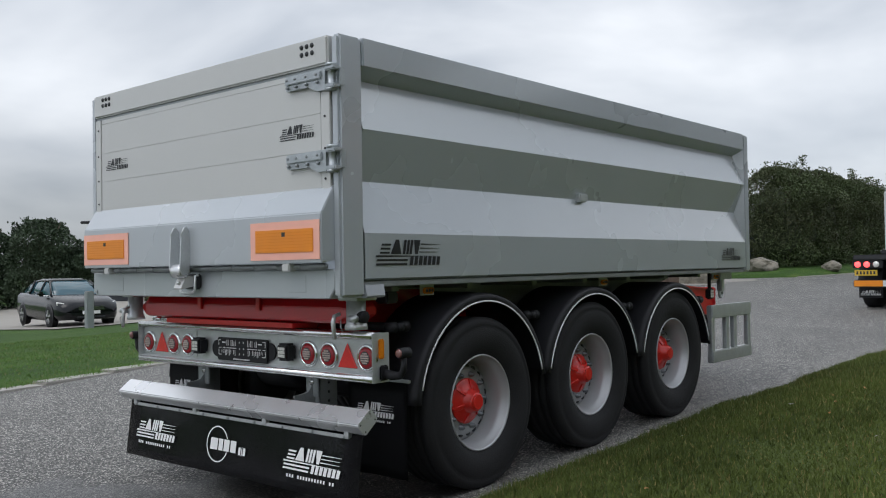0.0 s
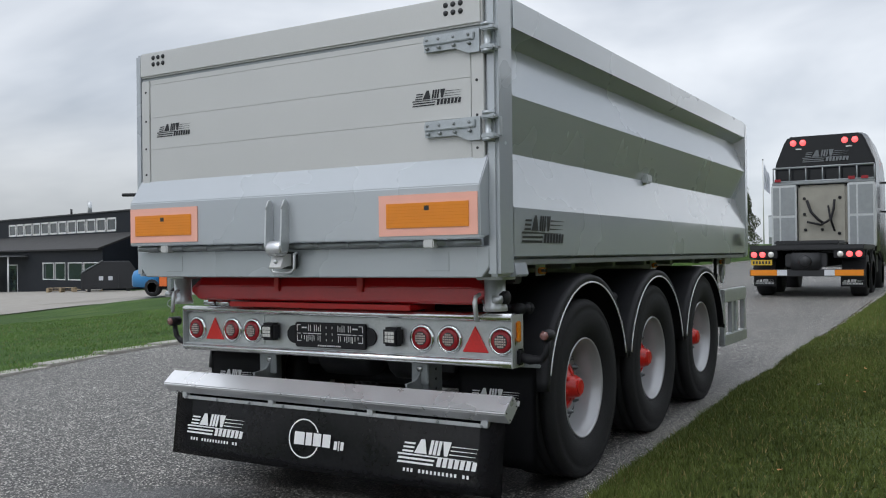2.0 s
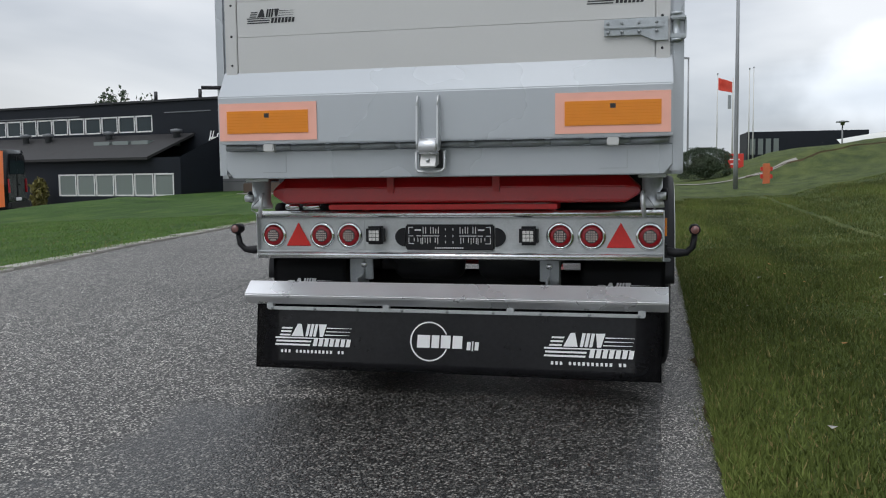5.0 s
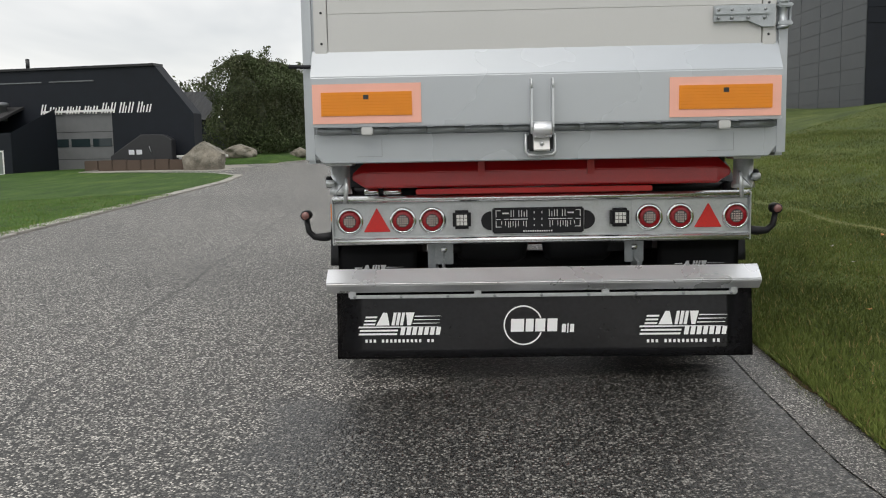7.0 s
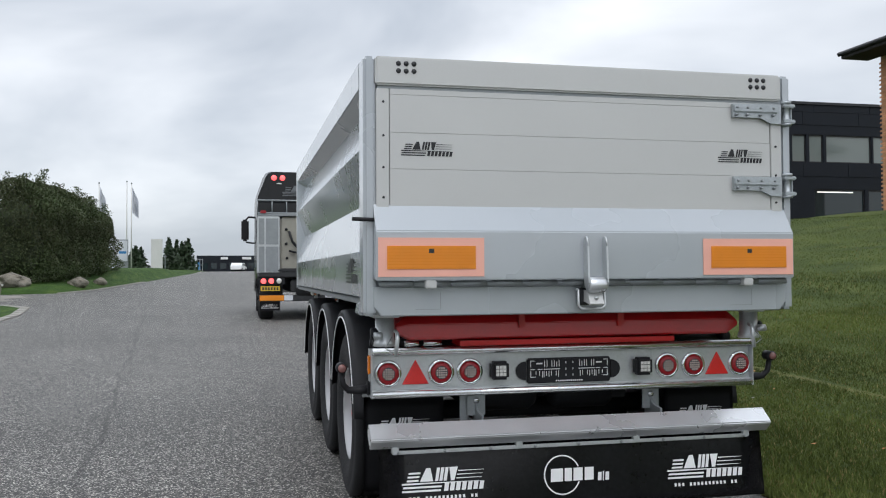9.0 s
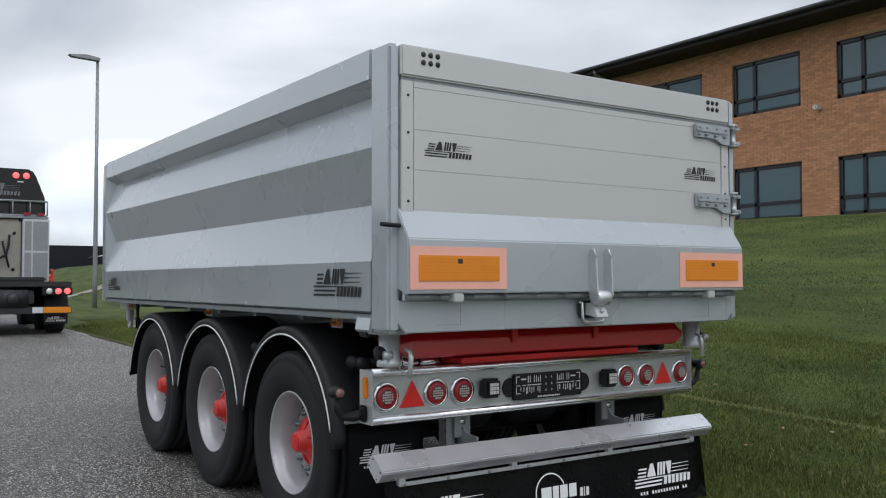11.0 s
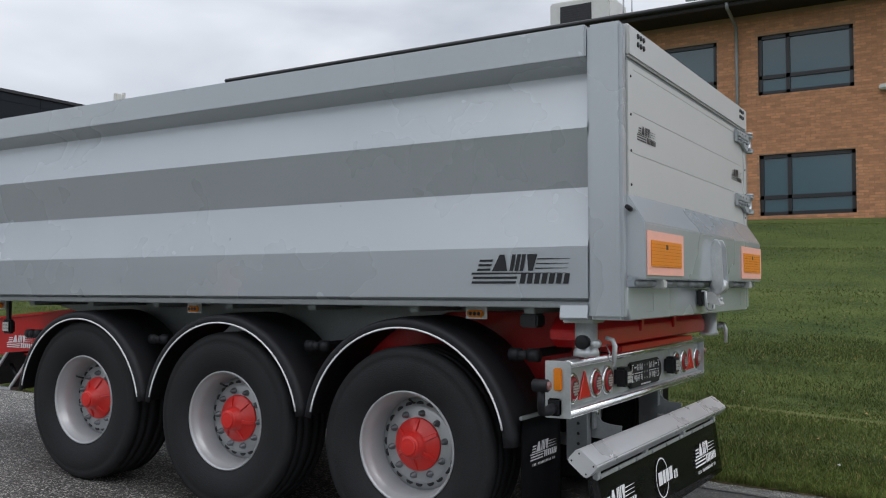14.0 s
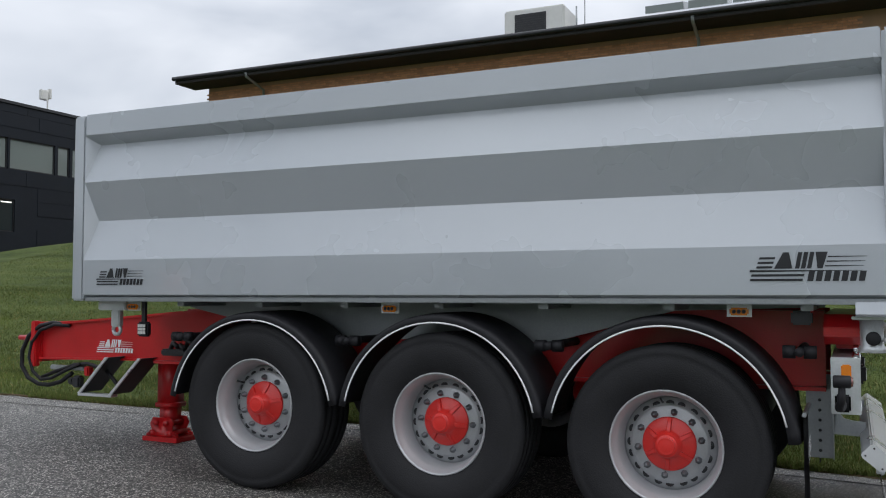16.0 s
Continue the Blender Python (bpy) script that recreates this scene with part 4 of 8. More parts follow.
def wheel(parent, x, y, z, rz, turn):
    """A truck wheel under its vehicle."""
    w = part("wheel", WHEEL[0], None, parent, "wide black tyre on a silver rim with a bright red hub")
    w.matrix_basis = pose(x, y, z, 0, 0, rz) @ pose(0, 0, 0, turn, 0, 0)
    for me in WHEEL[1:5]:
        part(me.name, me, None, w)
    for k in range(10):
        a = math.radians(36 * k)
        nut = part("wheel_nut", WHEEL[5], None, w)
        nut.matrix_basis = pose(0.030, 0.170 * math.cos(a), 0.170 * math.sin(a), 36 * k)
        if k < 6:
            part("hub_rib", WHEEL[8], None, w).matrix_basis = pose(0, 0, 0, 60 * k + 18)
        b = a + math.radians(18)
        for d in (-0.09, 0.09):
            h = part("vent_hole", WHEEL[6], None, w)
            h.matrix_basis = pose(0.0185, 0.2165 * math.cos(b + d * 1.9), 0.2165 * math.sin(b + d * 1.9), math.degrees(b + d * 1.9) + 90)
    part("valve", WHEEL[7], None, w)
    return w


AXLES = (1.32, 2.63, 3.945)
for i, y in enumerate(AXLES):
    hub_z = road_z(y) + 0.532
    wheel(trailer, 1.043, y, hub_z, 0, 17 * i)
    wheel(trailer, -1.043, y, hub_z, 180, 23 * i + 9)
    ax = bmesh.new()
    lathe(ax, [(-0.98, 0.0), (-0.98, 0.065), (0.98, 0.065), (0.98, 0.0)], "x", (0, y, hub_z), 16)
    for s in (-1, 1):
        lathe(ax, [(s * 0.98, 0.0), (s * 0.98, 0.20), (s * 0.86, 0.20), (s * 0.86, 0.0)], "x", (0, y, hub_z), 24)
        lathe(ax, [(0.62, 0.12), (0.66, 0.15), (0.86, 0.14), (0.90, 0.10)], "z", (s * 0.5, y + 0.38, 0), 20)
        box(ax, s * 0.5 - 0.06, s * 0.5 + 0.06, y - 0.45, y + 0.45, 0.60, 0.66, 0.008)
    part("axle", ax, M_DARK, trailer, "black axle with air springs")


def mudguard(s, y):
    seg = 36
    shell, line = bmesh.new(), bmesh.new()
    def ring(bm, prof, a0, a1):
        a0, a1 = math.radians(a0), math.radians(a1)
        rows = []
        for k in range(seg + 1):
            t = a0 + (a1 - a0) * k / seg
            rows.append([bm.verts.new((s * x, y + r * math.cos(t), 0.515 + r * math.sin(t))) for x, r in prof])
        n = len(prof)
        for p, q in zip(rows, rows[1:]):
            for i in range(n):
                j = (i + 1) % n
                bm.faces.new((p[i], p[j], q[j], q[i])).smooth = True
        bm.faces.new(rows[0])
        bm.faces.new(rows[-1][::-1])
        bmesh.ops.recalc_face_normals(bm, faces=bm.faces)
    ring(shell, [(1.252, 0.609), (1.253, 0.645), (1.246, 0.658), (1.215, 0.666), (1.10, 0.672), (0.82, 0.672), (0.82, 0.660), (1.10, 0.660), (1.21, 0.650), (1.244, 0.638), (1.246, 0.609)], 9, 171 if y > 1.5 else 176)
    g = part("mudguard", shell, M_RUBBER, trailer, "black plastic mudguard edged with a white line")
    ring(line, [(1.2575, 0.6105), (1.2575, 0.6195), (1.2525, 0.6195), (1.2525, 0.6105)], 12.5, 168)
    part("white_line", line, M_WHITE, g)


for s in (-1, 1):
    for y in AXLES:
        mudguard(s, y)
    for y in (0.66, 1.975, 3.287, 4.60):
        arm = bmesh.new()
        for z in (1.005,):
            tube(arm, [(s * 0.45, y, z), (s * 1.16, y, z)], 0.024, 12)
            for k in (-1, 1):
                lathe(arm, [(-0.03, 0.0), (-0.03, 0.034), (0.03, 0.034), (0.03, 0.0)], "y", (s * 1.12, y + 0.05 * k, z), 10)
        part("guard_arm", arm, M_RUBBER, trailer)

# ---- chassis
for s in (-1, 1):
    ch = bmesh.new()
    prism(ch, [(0.555, 0.79), (1.15, 0.77), (4.9, 0.78), (5.3, 0.78), (5.3, 1.13), (4.7, 1.19), (0.555, 1.19)], "x", s * 0.56, s * 0.575)
    box(ch, min(s * 0.50, s * 0.64), max(s * 0.50, s * 0.64), 0.555, 4.7, 1.19, 1.205)
    box(ch, min(s * 0.50, s * 0.64), max(s * 0.50, s * 0.64), 0.555, 5.3, 0.765, 0.785)
    part("chassis_beam", ch, M_RED, trailer, "deep red steel chassis beam")
    sub = bmesh.new()
    prism(sub, [(0.55, 1.24), (0.55, 1.225), (1.35, 1.20), (2.1, 1.0), (3.9, 1.0), (4.7, 1.16), (4.9, 1.20), (4.9, 1.24)], "x", s * 0.66, s * 0.70)
    part("body_runner", sub, M_STEEL, trailer, "grey steel body runner")
for y in (0.62, 1.3, 2.0, 2.65, 3.3, 3.95, 4.6):
    part("cross_bearer", boxm(-1.15, 1.15, y - 0.03, y + 0.03, 1.212, 1.244, bevel=0.004), M_STEEL, trailer)
for y in (1.9, 3.2, 4.4):
    part("cross_tube", boxm(-0.555, 0.555, y - 0.05, y + 0.05, 0.85, 1.0, bevel=0.01), M_RED, trailer)
part("air_tank", lathe(bmesh.new(), [(-0.42, 0.0), (-0.40, 0.10), (-0.36, 0.13), (0.36, 0.13), (0.40, 0.10), (0.42, 0.0)], "x", (0.05, 1.95, 0.66), 24), M_RED, trailer, "red air tank under the frame")
# two black drums, added to block the bright road showing under the frame
for x0, x1 in ((-0.50, -0.03), (0.05, 0.50)):
    part("air_tank", lathe(bmesh.new(), [(x0, 0.0), (x0 + 0.02, 0.10), (x0 + 0.06, 0.13), (x1 - 0.06, 0.13), (x1 - 0.02, 0.10), (x1, 0.0)], "x", (0, 0.98, 0.66), 24), M_DARK, trailer, "black drum added to close a bright gap under the frame")
rb = bmesh.new()
# folded section, mitred to a point at both ends
secs = [[(x, y, z) for y, z in ((0.55, 1.195), (0.372 + d, 1.192), (0.332 + d, 1.128), (0.326 + d, 1.052), (0.345 + d, 1.040), (0.55, 1.040))] for x, d in ((-0.985, 0.0), (0.985, 0.0))]
tip = [[(s * 1.06, y, z) for y, z in ((0.55, 1.13), (0.36, 1.125), (0.345, 1.115), (0.342, 1.09), (0.36, 1.085), (0.55, 1.085))] for s in (-1, 1)]
rows_ = [[rb.verts.new(p) for p in r] for r in (tip[0], secs[0], secs[1], tip[1])]
for a_, b_ in zip(rows_, rows_[1:]):
    for i in range(6):
        rb.faces.new((a_[i], a_[(i + 1) % 6], b_[(i + 1) % 6], b_[i]))
rb.faces.new(rows_[0][::-1])
rb.faces.new(rows_[-1])
bmesh.ops.recalc_face_normals(rb, faces=rb.faces)
bmesh.ops.bevel(rb, geom=[e for e in rb.edges], offset=0.004, segments=2, affect="EDGES", clamp_overlap=True)
rb_p = part("rear_cross_member", rb, M_RED, trailer, "red folded rear cross member")
part("lower_flange", boxm(-0.70, 0.62, 0.305, 0.50, 1.004, 1.034, bevel=0.004), M_RED, rb_p)
for x in (-0.33, 0.28):
    part("lug", boxm(x - 0.02, x + 0.02, 0.315, 0.335, 1.10, 1.20, bevel=0.003), M_RED, rb_p)
ram = bmesh.new()
lathe(ram, [(-1.0, 0.0), (-1.0, 0.017), (-0.92, 0.017), (-0.92, 0.0)], "x", (0, 0.40, 1.018), 14)
lathe(ram, [(-0.89, 0.0), (-0.89, 0.017), (-0.79, 0.017), (-0.79, 0.0)], "x", (0, 0.40, 1.018), 14)
part("pin_shaft", ram, M_CHROME, rb_p)
for s in (-1, 1):
    po = bmesh.new()
    lathe(po, [(1.188, 0.0), (1.188, 0.054), (1.050, 0.054), (1.036, 0.062), (1.015, 0.064), (1.012, 0.060), (1.012, 0.0)], "z", (s * 1.125, 0.33, 0), 22)
    box(po, s * 1.125 - 0.075, s * 1.125 + 0.075, 0.265, 0.42, 1.172, 1.1875, 0.004)
    p = part("hinge_post", po, M_ZINC, trailer, "galvanised tipping hinge post")
    part("roller", lathe(bmesh.new(), [(s * 1.165, 0.0), (s * 1.165, 0.034), (s * 1.200, 0.034), (s * 1.206, 0.026), (s * 1.206, 0.0)], "x", (0, 0.325, 1.082), 20), M_RUBBER, p)
    part("eye", lathe(bmesh.new(), [(s * 1.150, 0.0), (s * 1.150, 0.020), (s * 1.196, 0.020), (s * 1.196, 0.0)], "x", (0, 0.262, 1.075), 16), M_ZINC, p)
    hk = bmesh.new()
    tube(hk, [(s * 1.08, 0.25, 1.10), (s * 1.075, 0.215, 1.09), (s * 1.075, 0.205, 1.06), (s * 1.085, 0.205, 0.965)], [0.010, 0.011, 0.013, 0.011])
    part("locking_handle", hk, M_ZINC, p)
    ch = bmesh.new()
    tube(ch, [(s * 1.10, 0.24, 1.07), (s * 1.13, 0.21, 1.03), (s * 1.14, 0.215, 1.01), (s * 1.11, 0.215, 0.99), (s * 1.09, 0.205, 0.985)], 0.003, 6)
    part("safety_wire", ch, M_STEEL, p)

# ---- rear light bar
LB = 0.430
bar = bmesh.new()
prism(bar, [(LB + 0.085, 0.716), (LB - 0.034, 0.716), (LB - 0.034, 0.750), (LB - 0.030, 0.756), (LB, 0.760), (LB, 0.950), (LB - 0.030, 0.955), (LB - 0.034, 0.960), (LB - 0.034, 0.986), (LB + 0.085, 0.986)], "x", -1.185, 1.185)
lb = part("light_bar", bar, M_ZINC, trailer, "galvanised steel rear light bar")
for s in (-1, 1):
    a, b = sorted((s * 1.1855, s * 1.191))
    part("end_plate", boxm(a, b, LB - 0.046, LB + 0.087, 0.714, 0.988, bevel=0.002), M_ZINC, lb)
    a, b = sorted((s * 0.525, s * 1.175))
    part("lamp_plate", boxm(a, b, LB - 0.006, LB - 0.001, 0.768, 0.946), M_ZINC, lb)
for z in (0.974, 0.733):
    part("rolled_lip", lathe(bmesh.new(), [(-1.184, 0.0), (-1.184, 0.021), (1.184, 0.021), (1.184, 0.0)], "x", (0, LB - 0.028, z), 18), M_LIP, lb, "bright rolled steel lip")


def round_lamp(x, z=0.862):
    y = LB - 0.0065
    ring = bmesh.new()
    lathe(ring, [(y, 0.0), (y, 0.079), (y - 0.006, 0.079), (y - 0.012, 0.075), (y - 0.015, 0.066), (y - 0.014, 0.061), (y - 0.010, 0.060)], "y", (x, 0, z), 36)
    p = part("round_lamp", ring, M_CHROME, lb, "round red lamp in a chrome ring")
    lens = bmesh.new()
    lathe(lens, [(y - 0.009, 0.060), (y - 0.018, 0.056), (y - 0.022, 0.046), (y - 0.023, 0.034)], "y", (x, 0, z), 32)
    part("lens", lens, M_REDLENS, p)
    mid = bmesh.new()
    lathe(mid, [(y - 0.024, 0.0), (y - 0.024, 0.037), (y - 0.020, 0.038)], "y", (x, 0, z), 24)
    part("lens_centre", mid, M_DARK, p)
    for i in range(-2, 3):
        for j in range(-2, 3):
            if i * i + j * j < 6:
                d = bmesh.new()
                box(d, x + 0.0130 * i - 0.0044, x + 0.0130 * i + 0.0044, y - 0.027, y - 0.024, z + 0.0130 * j - 0.0044, z + 0.0130 * j + 0.0044)
                part("led", d, M_PINKLED, p)


for x in (-1.092, -0.785, -0.615, 0.625, 0.800, 1.115):
    round_lamp(x, 0.848)
for x in (-0.935, 0.958):
    tri = bmesh.new()
    prism(tri, [(x - 0.078, 0.785), (x + 0.078, 0.785), (x, 0.925)], "y", LB - 0.017, LB - 0.0065)
    bmesh.ops.bevel(tri, geom=[e for e in tri.edges], offset=0.003, segments=1, affect="EDGES", clamp_overlap=True)
    part("triangle_reflector", tri, M_REDTRI, lb, "red triangular reflector")
for x, s in ((-0.445, 1), (0.452, -1)):
    wl_ = part("work_light", boxm(x - 0.052, x + 0.052, LB - 0.075, LB - 0.001, 0.80, 0.905, bevel=0.014), M_RUBBER, lb, "square black work light")
    for i in range(3):
        for j in range(3):
            cx, cz = x + 0.021 * (i - 1), 0.8525 + 0.021 * (j - 1)
            part("led_cell", boxm(cx - 0.0088, cx + 0.0088, LB - 0.079, LB - 0.0755, cz - 0.0088, cz + 0.0088), M_CLEAR, wl_)
holder = bmesh.new()
box(holder, -0.270, 0.252, LB - 0.022, LB - 0.001, 0.766, 0.914, 0.007)
holder_p = part("number_plate_holder", holder, M_RUBBER, lb, "black number plate holder with pale bars")
for x, s in ((-0.275, -1), (0.257, 1)):
    half = bmesh.new()
    pts = [(x + s * 0.060 * math.cos(a), 0.840 + 0.055 * math.sin(a)) for a in [math.pi * (k / 12 - 0.5) for k in range(13)]]
    prism(half, pts, "y", LB - 0.014, LB - 0.001)
    part("holder_wing", half, M_RUBBER, holder_p)
def pale_bar(u0, u1, z0, z1):
    part("pale_bar", boxm(-0.009 + u0, -0.009 + u1, LB - 0.0235, LB - 0.0223, z0, z1), M_WHITE, holder_p)
# the pressed slots of the holder: mirrored fields of uprights and dashes round a plain middle
for s in (-1, 1):
    def slot(u0, u1, z0, z1, s=s):
        pale_bar(min(s * u0, s * u1), max(s * u0, s * u1), z0, z1)
    for k in range(7):
        u = 0.062 + 0.0150 * k
        if k != 4:
            slot(u, u + 0.0042, 0.862, 0.900 - 0.010 * (k % 3 == 1))
        if k != 2:
            slot(u + 0.004, u + 0.0078, 0.802 + 0.008 * (k % 2), 0.838)
    slot(0.058, 0.160, 0.846, 0.8505)
    slot(0.168, 0.205, 0.878, 0.8865)
    slot(0.168, 0.196, 0.846, 0.8505)
    slot(0.166, 0.170, 0.800, 0.836)
    slot(0.184, 0.188, 0.812, 0.838)
    slot(0.214, 0.242, 0.896, 0.900)
    slot(0.238, 0.242, 0.862, 0.896)
    slot(0.214, 0.242, 0.846, 0.850)
    slot(0.238, 0.242, 0.802, 0.838)
    slot(0.210, 0.238, 0.802, 0.806)
    slot(0.206, 0.210, 0.818, 0.838)
    for z in (0.806, 0.842, 0.880):
        slot(0.020, 0.024, z, z + 0.012)
for k in range(13):
    pale_bar(-0.085 + 0.0132 * k, -0.0765 + 0.0132 * k, 0.775, 0.7835)
for s in (-1, 1):
    a, b = sorted((s * 1.1915, s * 1.204))
    sm = part("side_marker", boxm(a, b, 0.425, 0.470, 0.845, 0.955, bevel=0.006), M_AMBER, lb, "amber side marker lamp")
    arm = bmesh.new()
    tube(arm, [(s * 1.195, 0.47, 0.765), (s * 1.25, 0.475, 0.755), (s * 1.31, 0.48, 0.757), (s * 1.342, 0.47, 0.79), (s * 1.352, 0.465, 0.86)], [0.024, 0.026, 0.020, 0.018, 0.016], 12)
    box(arm, min(s * 1.1915, s * 1.207), max(s * 1.1915, s * 1.207), 0.43, 0.50, 0.725, 0.81, 0.008)
    ar = part("marker_arm", arm, M_RUBBER, lb, "black rubber marker lamp arm")
    lamp = bmesh.new()
    lathe(lamp, [(0.425, 0.0), (0.425, 0.024), (0.43, 0.030), (0.50, 0.030), (0.505, 0.024), (0.505, 0.0)], "y", (s * 1.352, 0, 0.885), 20)
    part("lamp_head", lamp, M_RUBBER, ar)
    lens = bmesh.new()
    lathe(lens, [(0.415, 0.0), (0.418, 0.02), (0.4245, 0.024)], "y", (s * 1.352, 0, 0.885), 18)
    part("lens", lens, M_DIMLENS, ar, "pale pinkish lens")

# ---- underrun bar, arms, rear flap
bp_ = bmesh.new()
prism(bp_, [(0.345, 0.582), (0.330, 0.580), (0.243, 0.512), (0.245, 0.500), (0.294, 0.450), (0.306, 0.450), (0.392, 0.520), (0.390, 0.535)], "x", -1.215, 1.215)
bmesh.ops.bevel(bp_, geom=[e for e in bp_.edges if abs(e.verts[0].co.x - e.verts[1].co.x) > 1], offset=0.006, segments=2, affect="EDGES", clamp_overlap=True)
bumper = part("underrun_bar", bp_, M_BRUSHED, trailer, "bright galvanised underrun bar")
for s in (-1, 1):
    x = s * 1.2155
    for (y, z) in ((0.333, 0.562), (0.372, 0.526), (0.30, 0.468), (0.262, 0.508)):
        part("cap_screw", lathe(bmesh.new(), [(x, 0.005), (x + s * 0.003, 0.004), (x + s * 0.003, 0.0)], "x", (0, y, z), 8), M_DARK, bumper)
    br = bmesh.new()
    box(br, s * 0.60 - 0.006, s * 0.60 + 0.006, 0.52, 0.66, 0.40, 0.775, 0.003)
    box(br, s * 0.60 - 0.05, s * 0.60 + 0.006, 0.52, 0.526, 0.40, 0.775)
    b = part("bumper_bracket", br, M_STEEL, trailer, "grey perforated bumper bracket")
    for k in range(6):
        part("bolt_hole", lathe(bmesh.new(), [(s * 0.6065, 0.009), (s * 0.6075, 0.009), (s * 0.6075, 0.0)], "x", (0, 0.59, 0.44 + 0.055 * k), 10), M_DARK, b)
    am = bmesh.new()
    prism(am, [(0.575, 0.70), (0.575, 0.53), (0.37, 0.52), (0.36, 0.60), (0.43, 0.605), (0.47, 0.615), (0.51, 0.66), (0.535, 0.70)], "x", s * 0.555 - 0.006, s * 0.555 + 0.006)
    box(am, s * 0.555 - 0.055, s * 0.555 + 0.055, 0.50, 0.512, 0.58, 0.72, 0.004)
    a_ = part("bumper_arm", am, M_STEEL, trailer, "cut grey steel bumper arm")
    part("arm_bolt", lathe(bmesh.new(), [(0.494, 0.0), (0.494, 0.018), (0.50, 0.020)], "y", (s * 0.555, 0, 0.668), 8), M_CHROME, a_)


def flap(name, x0, x1, y, z0, z1, bow, material):
    bm = bmesh.new()
    nx, nz = 16, 8
    grid = []
    for i in range(nx + 1):
        col = []
        for j in range(nz + 1):
            u, v = i / nx, j / nz
            sway = bow * (1 - v) + 0.006 * math.sin(u * 9) * (1 - v)
            col.append(bm.verts.new((x0 + (x1 - x0) * u, y - sway, z0 + (z1 - z0) * v)))
        grid.append(col)
    for i in range(nx):
        for j in range(nz):
            bm.faces.new((grid[i][j], grid[i + 1][j], grid[i + 1][j + 1], grid[i][j + 1])).smooth = True
    bmesh.ops.solidify(bm, geom=bm.faces[:], thickness=0.008)
    return part(name, bm, material, trailer, "glossy black rubber mudflap with white markings" if name == "rear_flap" else "black inner mudflap with white markings")


FLAP_LEAN = 0.050
rf = flap("rear_flap", -1.165, 1.18, 0.318, 0.074, 0.464, FLAP_LEAN, M_FLAP)
def on_flap(x0, z0):
    def at(u, v):
        low = 1 - (z0 + v - 0.074) / 0.39
        return (x0 + u, 0.3085 - (FLAP_LEAN + 0.006 * math.sin((x0 + u + 1.165) / 2.345 * 9)) * low, z0 + v)
    return at
logo(rf, on_flap(-1.045, 0.207), 0.485, M_WHITE, url=True)
logo(rf, on_flap(0.545, 0.193), 0.505, M_WHITE, url=True)
rg = bmesh.new()
pl = on_flap(-0.105, 0.255)
for k in range(48):
    a, b = 2 * math.pi * k / 48, 2 * math.pi * (k + 1) / 48
    if -0.45 < math.atan2(math.sin(a), math.cos(a)) < 0.3:
        continue
    quad(rg, *[pl(r * math.cos(t), r * math.sin(t)) for r, t in ((0.104, a), (0.104, b), (0.112, b), (0.112, a))])
part("ring_mark", rg, M_WHITE, rf, "white ring")
for u0, u1, low, high in ((-0.072, 0.002, -0.036, 0.036), (0.012, 0.056, -0.036, 0.036), (0.066, 0.122, -0.036, 0.036), (0.134, 0.190, -0.036, 0.036), (0.216, 0.238, -0.042, 0.004), (0.246, 0.253, -0.046, 0.008), (0.262, 0.284, -0.042, 0.004)):
    mk = bmesh.new()
    quad(mk, *[pl(u, v) for u, v in ((u0, low), (u1, low), (u1 + 0.004, high), (u0 + 0.004, high))])
    part("mark_block", mk, M_WHITE, rf)
part("clamp_strip", boxm(-1.09, 1.09, 0.292, 0.305, 0.416, 0.436, bevel=0.003), M_ZINC, rf, "zinc clamp strip")
for k in range(9):
    x = -1.06 + 2.12 * k / 8
    part("strip_bolt", lathe(bmesh.new(), [(0.285, 0.0), (0.285, 0.008), (0.292, 0.009)], "y", (x, 0, 0.426), 8), M_STEEL, rf)
for x in (-1.075, -0.36, 0.36, 1.075):
    part("hanger", boxm(x - 0.02, x + 0.02, 0.287, 0.325, 0.422, 0.462, bevel=0.003), M_ZINC, rf)
for s in (-1, 1):
    a, b = sorted((s * 0.72, s * 1.20))
    fl = flap("inner_flap", a, b, 0.645, 0.14, 0.69, 0.0, M_RUBBER)
    w = 0.33
    x0 = a + 0.10
    logo(fl, lambda u, v, x0=x0: (x0 - 0.03 + u, 0.628, 0.478 + v), w, M_WHITE, url=True)
    part("flap_bar", boxm(a - 0.01, b + 0.03, 0.63, 0.65, 0.691, 0.71, bevel=0.004), M_STEEL, fl)

# ---- side marker lamps along the body
for s in (-1, 1):
    for y in (0.95, 3.005, 5.07):
        a, b = sorted((s * 1.090, s * 1.096))
        m_ = part("marker_bracket", boxm(a, b, y - 0.062, y + 0.062, 1.178, 1.245), M_ZINC, trailer, "zinc lamp bracket")
        a, b = sorted((s * 1.0965, s * 1.116))
        part("marker_lens", boxm(a, b, y - 0.048, y + 0.048, 1.186, 1.226, bevel=0.008), M_AMBER, m_, "amber marker lens")
        for dy in (-0.024, 0.0, 0.024):
            part("marker_led", lathe(bmesh.new(), [(b if s > 0 else a, 0.011), ((b if s > 0 else a) + s * 0.003, 0.008), ((b if s > 0 else a) + s * 0.003, 0.0)], "x", (0, y + dy, 1.206), 10), M_DARK, m_)
    part("valve_box", boxm(s * 1.05 - 0.05, s * 1.05 + 0.05, 0.60, 0.70, 1.14, 1.21, bevel=0.01), M_DARK, trailer)

